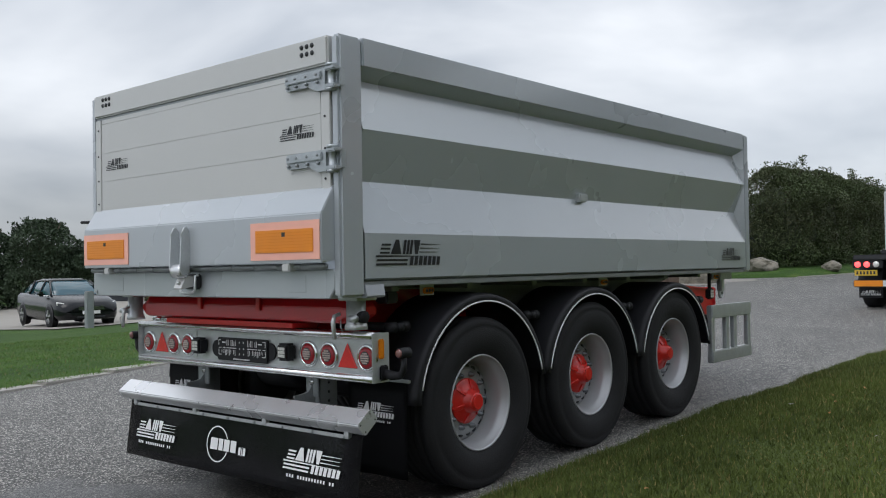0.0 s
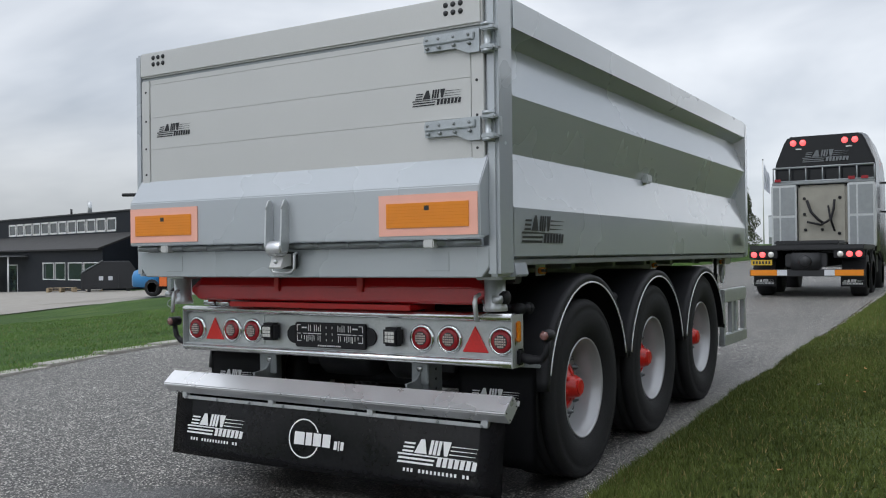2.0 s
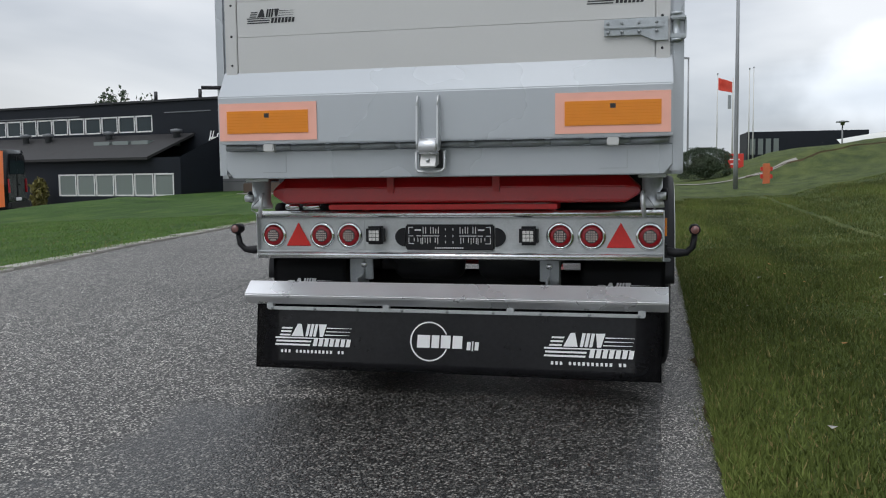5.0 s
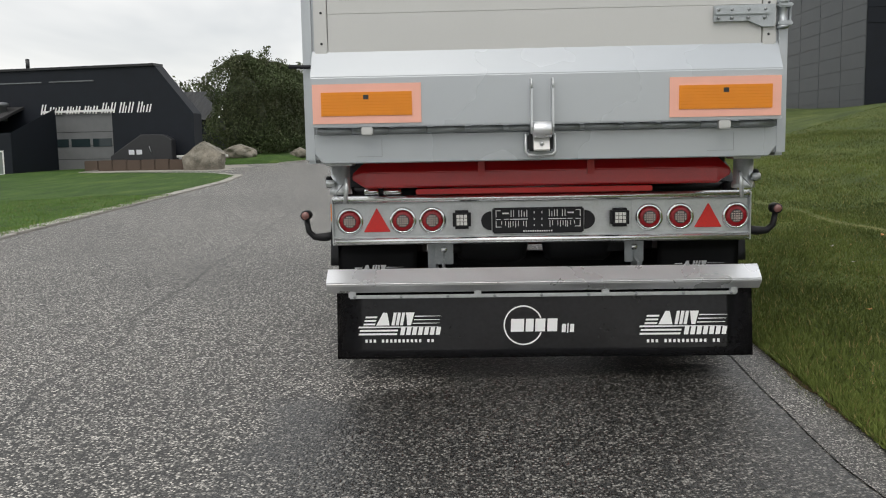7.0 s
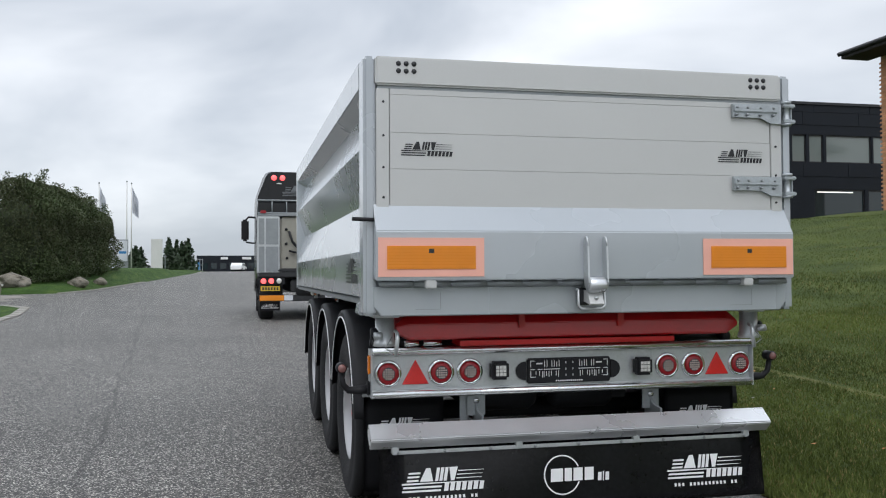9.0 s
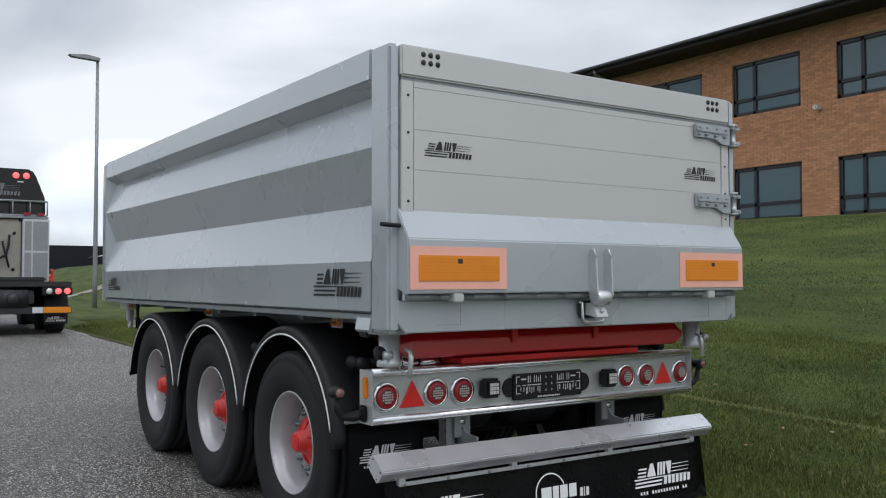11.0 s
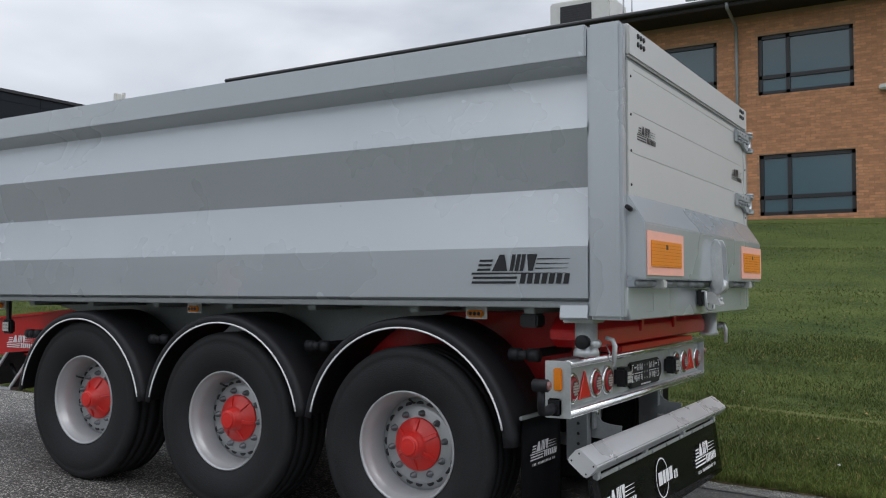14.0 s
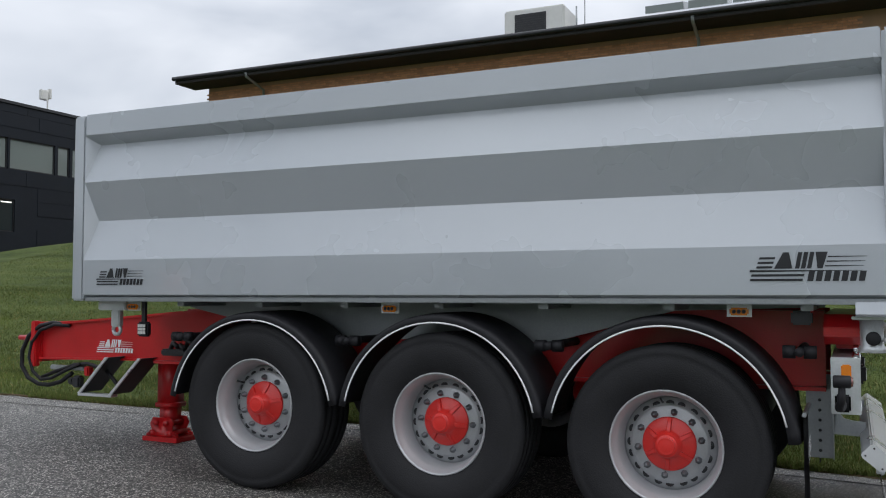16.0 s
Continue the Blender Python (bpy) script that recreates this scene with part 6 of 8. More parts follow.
# lean-to rooms with sloped felt roof
for name, u0, u1, holes in (("lean_to", 5.0, 22.5, [(5.4 + 1.18 * k, 6.54 + 1.18 * k, 0.36, 1.40) for k in range(6)]),
                            ("lean_to", 35.6, 66.0, [(36.2, 38.45, -0.18, 1.14), (38.6, 40.9, -0.18, 1.14), (41.3, 43.05, -0.18, 1.14), (43.2, 45.1, -0.18, 1.14), (56.2, 58.4, -0.4, 0.95), (61.2, 64.9, -0.4, 0.95), (49.6, 51.6, -1.35, 1.0)])):
    lm = bmesh.new()
    wall_with_holes(lm, u0, u1, -2.4, 2.12, holes, lean_face, 0.1)
    for u in (u0, u1):
        lm.faces.new([lm.verts.new(shop_face(u, v, d)) for v, d in ((-2.4, -3.0), (2.12, -3.0), (3.22, 0.0), (-2.4, 0.0))])
    lw = part(name, lm, M_CLAD, shop, "low black lean-to room")
    rm = bmesh.new()
    prof = [(-3.35, 2.02), (-3.35, 2.14), (0.0, 3.34), (0.0, 3.22)]
    ring = [[rm.verts.new(shop_face(u, v, d)) for d, v in prof] for u in (u0 + 1.6 if u0 < 10 else u0, u1 + 0.3)]
    for i in range(4):
        j = (i + 1) % 4
        rm.faces.new((ring[0][i], ring[0][j], ring[1][j], ring[1][i]))
    rm.faces.new(ring[0])
    rm.faces.new(ring[1][::-1])
    bmesh.ops.recalc_face_normals(rm, faces=rm.faces)
    part("lean_roof", rm, M_ROOFFELT, shop, "sloping dark felt roof")
    for i, (a, b, c, d) in enumerate(holes):
        window(lw, lean_face, a, b, c, d, 0.05, (), (), M_FRAMEW, (M_PANEL if u0 < 10 else M_PANE,), 0.07)
for u in (8.2, 9.4, 10.6):
    part("rooflight", shop_box(bmesh.new(), u, u + 1.0, -1.5, -0.6, 2.75, 2.98), M_PANEL, shop, "pale rooflight")
for u, d in ((7.2, -0.6), (11.5, -0.6), (15.5, -0.7), (17.0, -0.8)):
    vp = bmesh.new()
    p = shop_face(u, 0, d)
    lathe(vp, [(2.7, 0.16), (3.35, 0.16), (3.35, 0.28), (3.5, 0.28), (3.55, 0.0)], "z", (p[0], p[1], 0), 10)
    part("roof_vent", vp, M_CLADTRIM, shop)
sf = shop_face(45.8, 0, 1.2)
part("steel_flue", tube(bmesh.new(), [(sf[0], sf[1], 5.0), (sf[0], sf[1], 6.05)], 0.17, 12), M_ZINC, shop, "bright steel flue pipe")
for u in (7.0, 9.8, 48.6):
    pp = shop_face(u, 0, 1.0)
    part("flue", tube(bmesh.new(), [(pp[0], pp[1], 5.0), (pp[0], pp[1], 5.55)], 0.09, 8), M_FRAMED, shop)
part("porch_canopy", shop_box(bmesh.new(), 47.6, 53.8, -4.6, -3.05, 1.62, 1.72), M_CLADTRIM, shop)
for u in (48.0, 53.4):
    q = shop_face(u, 0, -4.4)
    part("porch_post", tube(bmesh.new(), [(q[0], q[1], -1.9), (q[0], q[1], 1.63)], 0.06, 8), M_FRAMEW, shop)

# pale yard in front of the workshop
yd = []
for k in range(26):
    x = (-20.2, -22.4, -24.6, -26.8)[k] if k < 4 else -27.2 - 2.6 * (k - 4)
    far = 26.0 if k < 4 else 34.0 + 0.194 * (-14 - x) - 3.0
    for i in range(29):
        y = 9 + (far - 9) * i / 28
        yd.append((x, y, land_z(x, y) + 0.03))
fc = [(k * 29 + i, k * 29 + i + 1, k * 29 + i + 30, k * 29 + i + 29) for k in range(25) for i in range(28)]
structure("yard", sheet("yard", yd, fc, M_LOT), M_LOT, "pale gravelled yard before the workshop", "yard")
# black container, pallets and a white crate against the workshop
def rubbish_container(x, y, rz):
    t = thing("waste_container", "black steel waste container with sloping lids on the yard", "container", (x, y, land_z(x, y) + 0.03), rz)
    b = prism(bmesh.new(), [(-1.7, 0.16), (1.7, 0.16), (1.7, 1.30), (1.25, 1.95), (-0.35, 1.95), (-1.7, 1.15)], "y", 0.0, 1.8)
    bmesh.ops.bevel(b, geom=b.edges[:], offset=0.03, segments=1, affect="EDGES", clamp_overlap=True)
    body = part("body", b, M_DARK, t)
    for x_ in (-1.2, 1.2):
        part("skid", boxm(x_ - 0.1, x_ + 0.1, 0.1, 1.7, 0.0, 0.159), M_DARK, t)
    for x_ in (-0.62, -0.05):
        part("label_plate", boxm(x_, x_ + 0.26, -0.012, -0.001, 0.72, 0.98), M_FLAGW, body, "pale label plate")
    part("lid", prism(bmesh.new(), [(-1.66, 1.21), (-0.36, 1.99), (-0.36, 2.03), (-1.68, 1.25)], "y", -0.03, 1.83), M_CLADTRIM, body, "grey sloping lid")
    for x_ in (-1.5, -0.9, 0.6, 1.5):
        part("rib", boxm(x_ - 0.04, x_ + 0.04, -0.05, -0.001, 0.2, 1.12), M_DARK, body)


rubbish_container(-44.8, 34.6, 53)
for x, y, rz, count in ((-50.6, 35.2, 40, 2), (-49.2, 36.4, 52, 1)):
    pt = thing("timber_pallet", "stacked pale timber pallets lying on the yard", "pallet", (x, y, land_z(x, y) + 0.03), rz, group="pallets")
    for lay in range(count):
        for k in range(5):
            part("deck_board", boxm(-0.9, 0.9, 0.2 * k, 0.2 * k + 0.13, 0.13 + 0.15 * lay, 0.15 + 0.15 * lay), M_PALLET, pt)
        for k in range(3):
            part("bearer", boxm(-0.9 + 0.82 * k, -0.74 + 0.82 * k, 0.0, 0.93, 0.001 + 0.15 * lay, 0.129 + 0.15 * lay), M_PALLET, pt)
cr = thing("white_crate", "white boxy crate standing beside the pallets", "crate", (-47.9, 35.8, land_z(-47.9, 35.8) + 0.03), 50)
part("box", boxm(-0.5, 0.5, 0.0, 0.8, 0.06, 0.72, bevel=0.03), M_WHITEWALL, cr)
for x in (-0.4, 0.4):
    part("foot", boxm(x - 0.06, x + 0.06, 0.05, 0.75, 0.0, 0.059), M_PALLET, cr)


# ---------------------------------------------------------------- plants, boulders
def leaf_cloud(name, count, size, place, material, rng):
    """Many small leaves as one mesh: each a bent diamond."""
    verts, faces = [], []
    for _ in range(count):
        p = Vector(place(rng))
        a = Vector((rng.gauss(0, 1), rng.gauss(0, 1), rng.gauss(0, 0.7))).normalized()
        b = a.orthogonal().normalized()
        b.rotate(Matrix.Rotation(rng.uniform(0, 6.28), 3, a))
        s = size * rng.uniform(0.6, 1.5)
        n = len(verts)
        verts += [p - b * s, p + a * s * 0.5 + Vector((0, 0, 0.1 * s)), p + b * s, p - a * s * 0.5]
        faces.append((n, n + 1, n + 2, n + 3))
    return sheet(name, verts, faces, material)


def shrub(name, label, centre, rx, ry, height, count, size, leaf, rng, category="bush", trunk=0.12, spikes=6, dense=False):
    t = thing(name, label, category, centre)
    tr = bmesh.new()
    tube(tr, [(0, 0, -0.1), (0.05, 0.02, height * 0.3), (0.02, 0.06, height * 0.75)], [trunk, trunk * 0.8, trunk * 0.3], 8)
    for k in range(9):
        a = 2.4 * k
        z = height * (0.12 + 0.06 * k)
        tube(tr, [(0.03, 0.02, z), (0.45 * rx * math.cos(a), 0.45 * ry * math.sin(a), z + 0.16 * height), (0.8 * rx * math.cos(a), 0.8 * ry * math.sin(a), z + 0.34 * height)], [trunk * 0.5, trunk * 0.3, trunk * 0.1], 6)
    part("trunk", tr, M_BARK, t)
    clumps = []
    for k in range(26):
        a, v = rng.uniform(0, 6.283), rng.random() ** 0.8
        r = math.sqrt(rng.random()) * (1.0 - 0.45 * max(0.0, v - 0.5) * 2)
        clumps.append((rx * r * math.cos(a), ry * r * math.sin(a), height * (0.10 + 0.78 * v), rng.uniform(0.18, 0.34)))
    tips = [(rx * rng.uniform(-0.8, 0.8), ry * rng.uniform(-0.7, 0.7), height * rng.uniform(0.90, 1.03 + 0.10 * dense * (rng.random() < 0.2))) for _ in range(spikes + 8 * dense)]
    def place(r):
        if tips and r.random() < 0.05:
            q = r.choice(tips)
            return (q[0] + r.gauss(0, 0.05 * rx), q[1] + r.gauss(0, 0.05 * rx), q[2] - abs(r.gauss(0, 0.12 * height)))
        c = r.choice(clumps)
        d = Vector((r.gauss(0, 1), r.gauss(0, 1), r.gauss(0, 1))).normalized() * (r.random() ** 0.35) * c[3]
        return (c[0] + d.x * rx * 1.2, c[1] + d.y * ry * 1.2, max(0.05, c[2] + d.z * height * 0.55))
    if dense:
        lumps = [(rng.uniform(0, 6.283), rng.uniform(0.05, 0.95), rng.uniform(0.1, 0.28)) for _ in range(40)]
        def place(r):
            if r.random() < 0.10:
                q = r.choice(tips)
                return (q[0] + r.gauss(0, 0.07 * rx), q[1] + r.gauss(0, 0.07 * rx), q[2] - abs(r.gauss(0, 0.11 * height)))
            v = r.random() ** 0.85
            a = r.uniform(0, 6.283)
            prof = (0.96 + 0.06 * math.sin(3 * v * math.pi)) * max(0.0, 1 - max(0.0, (v - 0.35) / 0.67) ** 3.2) ** 0.6
            bulge = 1 + sum(w * max(0.0, math.cos(a - la)) ** 8 * math.exp(-((v - lv) / 0.09) ** 2) for la, lv, w in lumps)
            rr = prof * bulge * (0.55 + 0.45 * r.random() ** 0.4)
            return (rx * rr * math.cos(a), ry * rr * math.sin(a), height * (0.01 + 0.97 * v))
        # solid dark lump in the crown; its colour paints the shade between leaves
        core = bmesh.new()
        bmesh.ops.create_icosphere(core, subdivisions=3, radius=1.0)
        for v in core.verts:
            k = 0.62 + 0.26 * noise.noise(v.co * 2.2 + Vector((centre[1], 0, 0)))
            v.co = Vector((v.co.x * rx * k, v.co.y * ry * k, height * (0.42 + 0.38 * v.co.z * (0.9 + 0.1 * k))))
        part("twig_core", core, M_CROWNSHADE, t)
    part("crown", leaf_cloud("crown", count, size, place, leaf, rng), leaf, t)
    return t


rng = random.Random(21)
HEDGE = [(-12.65, 43.8), (-12.4, 46.0), (-12.2, 48.6), (-12.0, 51.2), (-11.8, 53.8), (-11.7, 56.4), (-11.6, 59.0)]
for i, (x, y) in enumerate(HEDGE):
    h = (5.5, 5.4, 5.2, 5.0, 4.7, 4.4, 4.1)[i] + rng.uniform(-0.2, 0.2)
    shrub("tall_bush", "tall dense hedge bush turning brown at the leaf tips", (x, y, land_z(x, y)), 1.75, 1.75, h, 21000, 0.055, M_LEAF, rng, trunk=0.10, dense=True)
for x, y, h, r in ((-50.5, 22.9, 5.5, 1.9), (-49.6, 25.0, 3.6, 1.4), (-53.5, 20.6, 5.3, 1.9), (-57.5, 18.6, 5.0, 2.2)):
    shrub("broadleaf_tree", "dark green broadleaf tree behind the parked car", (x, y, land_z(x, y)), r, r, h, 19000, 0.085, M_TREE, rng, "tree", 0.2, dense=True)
for x, y, h in ((-39.8, 58.0, 9.1), (-37.0, 59.0, 8.4)):
    shrub("broadleaf_tree", "sparse tree showing above the workshop roof", (x, y, -0.8), 1.6, 1.6, h, 900, 0.16, M_TREE, rng, "tree", 0.15)
for x, y in ((-19.0, 57.0), (-20.6, 58.5)):
    shrub("broadleaf_tree", "thin tree behind the hedge", (x, y, land_z(x, y)), 1.4, 1.4, 4.9, 900, 0.12, M_LEAF, rng, "tree", 0.12)
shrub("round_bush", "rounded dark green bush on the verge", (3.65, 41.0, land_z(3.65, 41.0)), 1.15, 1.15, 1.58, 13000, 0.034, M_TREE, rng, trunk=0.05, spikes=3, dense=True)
for u, z in ((56.0, -1.6), (53.0, -1.6), (12.9, -0.3)):
    q = shop_face(u, 0, -3.8)
    shrub("potted_shrub", "yellowish shrub against the black wall", (q[0], q[1], z), 1.0 if u > 20 else 0.35, 0.5, 2.3 if u > 20 else 1.6, 700, 0.10, mat("yellow_shrub", (0.16, 0.14, 0.035), 0.7), rng, trunk=0.04, spikes=0)
for i in range(11):
    x, y = (-13.2 + i * 0.6 if i < 5 else -11.0 + i * 0.62) + rng.uniform(-0.3, 0.3), 118 + rng.uniform(-4, 4)
    tcon = thing("conifer", "dark distant conifer behind the fence", "tree", (x - 3, y, road_z(y)), group="distant conifers")
    h = rng.uniform(2.4, 3.6) if i < 5 else rng.uniform(3.2, 4.8)
    part("trunk", tube(bmesh.new(), [(0, 0, -0.2), (0, 0, h * 0.9)], [0.12, 0.02], 6), M_BARK, tcon)
    part("crown", leaf_cloud("crown", 420, 0.26, lambda r, h=h: (lambda v, a: (1.35 * (1 - v) * math.cos(a) * r.random() ** 0.5, 1.35 * (1 - v) * math.sin(a) * r.random() ** 0.5, h * (0.08 + 0.92 * v)))(r.random() ** 1.3, r.uniform(0, 6.28)), M_TREE, rng), M_TREE, tcon)


def boulder(x, y, sx, sy, sz, seed):
    bm = bmesh.new()
    bmesh.ops.create_icosphere(bm, subdivisions=4, radius=1.0)
    for v in bm.verts:
        n1 = noise.noise(v.co * 1.1 + Vector((seed, 0, 0)))
        n2 = noise.noise(v.co * 3.5 + Vector((0, seed, 0)))
        v.co *= 1 + 0.40 * n1 + 0.12 * n2
        v.co.z = min(v.co.z, 0.98 - 0.75 * abs(v.co.x - 0.1)) if v.co.z > 0.2 else v.co.z
        v.co = Vector((v.co.x * sx, v.co.y * sy, v.co.z * sz))
    ob = new("boulder", mesh_of("boulder", bm, M_ROCK))
    ob.location = (x, y, land_z(x, y) + sz * 0.62)
    tagged(ob, "rough brown granite boulder lying on the grass", "boulder", group="boulders by the driveway")


boulder(-11.5, 32.1, 0.82, 0.62, 0.78, 1.3)
boulder(-12.2, 40.4, 0.80, 0.55, 0.42, 5.1)
boulder(-9.7, 43.4, 0.46, 0.4, 0.30, 8.4)
boulder(-9.3, 48.0, 0.36, 0.34, 0.26, 2.9)
boulder(-14.6, 38.5, 0.5, 0.5, 0.3, 6.6)
lw_ = bmesh.new()
for i in range(7):
    box(lw_, -16.6 + 0.60 * i, -16.01 + 0.60 * i, 32.3, 32.6, -0.4, 0.90 + 0.012 * (i % 3), 0.03)
structure("garden_wall", lw_, mat("weathered_timber_wall", (0.085, 0.06, 0.045), 0.85), "low weathered timber retaining wall by the workshop", "wall")


# ---------------------------------------------------------------- street furniture along the kerb side
def street_lamp(x, y):
    z = land_z(x, y)
    h = 9.15 - z
    t = thing("street_lamp", "tall grey tapered street lamp with a short arm", "street lamp", (x, y, z), group="street lamps along the verge")
    part("pole", tube(bmesh.new(), [(0, 0, -0.1), (0, 0, 1.0), (0, 0, 4.0), (0, 0, h - 0.05)], [0.085, 0.08, 0.065, 0.05], 12), M_POLE, t)
    part("lamp_head", prism(bmesh.new(), [(-0.95, h), (-0.85, h - 0.06), (0.06, h - 0.10), (0.06, h), (-0.4, h + 0.06)], "y", -0.13, 0.13), M_POLE, t)


for x, y in ((4.0, 28.5), (3.6, 61.5), (2.9, 91.0), (2.5, 119.0), (2.25, 147.0)):
    street_lamp(x, y)
sg = thing("red_sign_board", "red sign board with white bars on two posts", "sign", (5.37, 45, land_z(5.37, 45)))
part("board", boxm(-0.46, 0.46, -0.03, 0.03, 0.10, 0.85, bevel=0.01), M_SIGNRED, sg)
for x in (-0.38, 0.38):
    part("post", boxm(x - 0.03, x + 0.03, 0.031, 0.09, -0.1, 0.88), M_STEEL, sg)
for z, w in ((0.65, 0.16), (0.52, 0.55), (0.28, 0.4)):
    part("text_bar", boxm(-w / 2, w / 2, -0.036, -0.0305, z, z + 0.06), M_WHITE, sg)
tt = thing("red_totem_sign", "narrow red totem sign beside a white post", "sign", (1.55, 62, land_z(1.55, 62)))
part("panel", boxm(-0.35, 0.35, -0.05, 0.05, 1.1, 2.5, bevel=0.02), M_SIGNRED, tt)
part("bracket", boxm(-0.35, 0.1, -0.04, 0.04, 2.5, 2.8), M_STEEL, tt)
part("post", boxm(0.36, 0.50, -0.06, 0.06, -0.2, 2.3), M_WHITEWALL, tt)
hy = thing("orange_hydrant_post", "short weathered orange utility post in the grass", "utility post", (5.2, 30, land_z(5.2, 30)))
part("post", boxm(-0.12, 0.12, -0.10, 0.10, -0.05, 0.72, bevel=0.02), mat("orange_post_paint", (0.60, 0.16, 0.06), 0.6), hy)
for k in range(4):
    part("valve", boxm(-0.21 + 0.331 * (k % 2), -0.121 + 0.331 * (k % 2), -0.10, 0.04, 0.17 + 0.27 * (k // 2), 0.33 + 0.27 * (k // 2), bevel=0.02), M_SIGNRED, hy)


def flagpole(x, y, h, flag, red):
    t = thing("flagpole", "white flagpole with a hanging flag" if flag else "bare slender white flagpole without a flag", "flagpole", (x, y, land_z(x, y)), group="flagpoles")
    part("pole", tube(bmesh.new(), [(0, 0, -0.1), (0, 0, h)], [0.07, 0.04], 8), M_WHITEWALL, t)
    part("finial", lathe(bmesh.new(), [(h, 0.0), (h, 0.08), (h + 0.12, 0.08), (h + 0.16, 0.0)], "z", (0, 0, 0), 10), M_STEEL, t)
    if flag:
        fb = bmesh.new()
        n = 12
        rows = []
        for i in range(n + 1):
            u = i / n
            if red:
                rows.append([fb.verts.new((0.08 + 1.35 * u, 0.12 * math.sin(u * 7), h - 0.3 - 0.5 * u - v * (1.25 - 0.2 * u))) for v in (0, 0.5, 1)])
            else:
                rows.append([fb.verts.new((0.08 + 0.62 * u, 0.22 * math.sin(u * 11), h - 0.3 - 1.5 * u - v * (2.6 - 0.9 * u))) for v in (0, 0.5, 1)])
        for p, q in zip(rows, rows[1:]):
            for j in range(2):
                fb.faces.new((p[j], q[j], q[j + 1], p[j + 1])).smooth = True
        bmesh.ops.solidify(fb, geom=fb.faces[:], thickness=0.01)
        part("flag", fb, M_FLAGR if red else M_FLAGW, t)


flagpole(7.5, 90, 10.8 - land_z(7.5, 90), True, True)
flagpole(10.55, 90, 11.2 - land_z(10.55, 90), False, False)
flagpole(10.95, 90, 11.3 - land_z(10.95, 90), False, False)
for x, y in ((-12.66, 90), (-12.22, 90), (-15.3, 90)):
    flagpole(x, y, 10.5 - land_z(x, y) + (0.2 if x == -12.66 else 0.0), x != -12.66, False)
mast = thing("lattice_mast", "slender distant lattice radio mast", "mast", (14.0, 150, land_z(14, 150)))
part("tower", tube(bmesh.new(), [(0, 0, 0), (0, 0, 14.0)], [0.16, 0.10], 6), M_WHITEWALL, mast)
part("aerial", boxm(-0.8, -0.3, -0.3, 0.3, 9.0, 11.2), M_STEEL, mast)
# signs and fence beyond the hedge
es = thing("grey_sign_panel", "pale sign panel on posts beside the hedge", "sign", (-11.4, 75, land_z(-11.4, 75)))
part("panel", boxm(-0.5, 0.5, -0.06, 0.06, 0.55, 2.3, bevel=0.02), M_FLAGW, es)
part("frame", boxm(-0.55, 0.55, 0.061, 0.12, 0.0, 2.4, bevel=0.02), M_STEEL, es)
part("sign_bar", boxm(-0.15, 0.42, -0.066, -0.0605, 1.2, 1.4), M_VANBLUE, es)
wp = thing("white_pillar", "tall pale pillar by the road", "pillar", (-11.0, 105, land_z(-11.0, 105)))
part("shaft", boxm(-0.62, 0.62, -0.3, 0.3, -0.1, 3.7, bevel=0.04), M_WHITEWALL, wp)
fn = thing("mesh_fence", "distant pale mesh fence with posts", "fence", (-11.5, 110, road_z(110) + 0.1))
for i in range(14):
    part("post", boxm(-0.05 + 0.33 * i, 0.05 + 0.33 * i, 2.6 * i - 0.05, 2.6 * i + 0.05, 0, 2.1), M_STEEL, fn)
    if i < 13:
        for z in (0.3, 1.1, 1.95):
            part("rail", tube(bmesh.new(), [(0.33 * i, 2.6 * i, z), (0.33 * (i + 1), 2.6 * (i + 1), z)], 0.03, 6), M_STEEL, fn)
fb_ = thing("distant_hall", "low dark distant building at the road's end", "building", (-4, 150, road_z(150)))
part("wall", boxm(-4.4, 7.2, 0, 10, -0.2, 2.75), M_CLAD, fb_)
for k in range(7):
    part("pane", boxm(-3.6 + 1.5 * k, -2.6 + 1.5 * k, -0.1, -0.02, 0.5, 1.5), M_PANE, fb_)
part("fascia_sign", boxm(-0.5, 0.7, -0.2, -0.02, 2.1, 2.5), M_WHITE, fb_)
part("fascia_sign", boxm(3, 4.5, -0.2, -0.02, 2.1, 2.5), M_WHITE, fb_)
part("blue_door", boxm(-4.2, -3.8, -0.2, -0.02, 0, 1.6), M_VANBLUE, fb_)
fb2 = thing("distant_dark_office", "distant dark flat-roofed office beyond the bank", "building", (10.6, 92, land_z(10.6, 92)))
part("wall", boxm(0, 11.5, 0, 8, -1, 3.3), M_CLAD, fb2)
for k in range(4):
    part("pane", boxm(0.3 + 0.75 * k, 0.8 + 0.75 * k, -0.1, -0.02, 1.0, 2.6), M_PANEL, fb2)
wh = thing("white_membrane_hall", "long white low-curved hall beyond the bank", "building", (16.6, 76, land_z(16.6, 76)))
wm = bmesh.new()
rows = []
for i in range(25):
    u = i / 24
    x = 26 * u
    top = 2.0 + 1.6 * math.sin(min(1.0, u * 1.25) * math.pi / 2) + 1.1 * u
    rows.append([wm.verts.new((x, 0, -2.5)), wm.verts.new((x, 0, top * 0.7)), wm.verts.new((x, 2.5, top)), wm.verts.new((x, 10, top))])
for p, q in zip(rows, rows[1:]):
    for j in range(3):
        wm.faces.new((p[j], q[j], q[j + 1], p[j + 1])).smooth = True
part("shell", wm, M_WHITEWALL, wh)
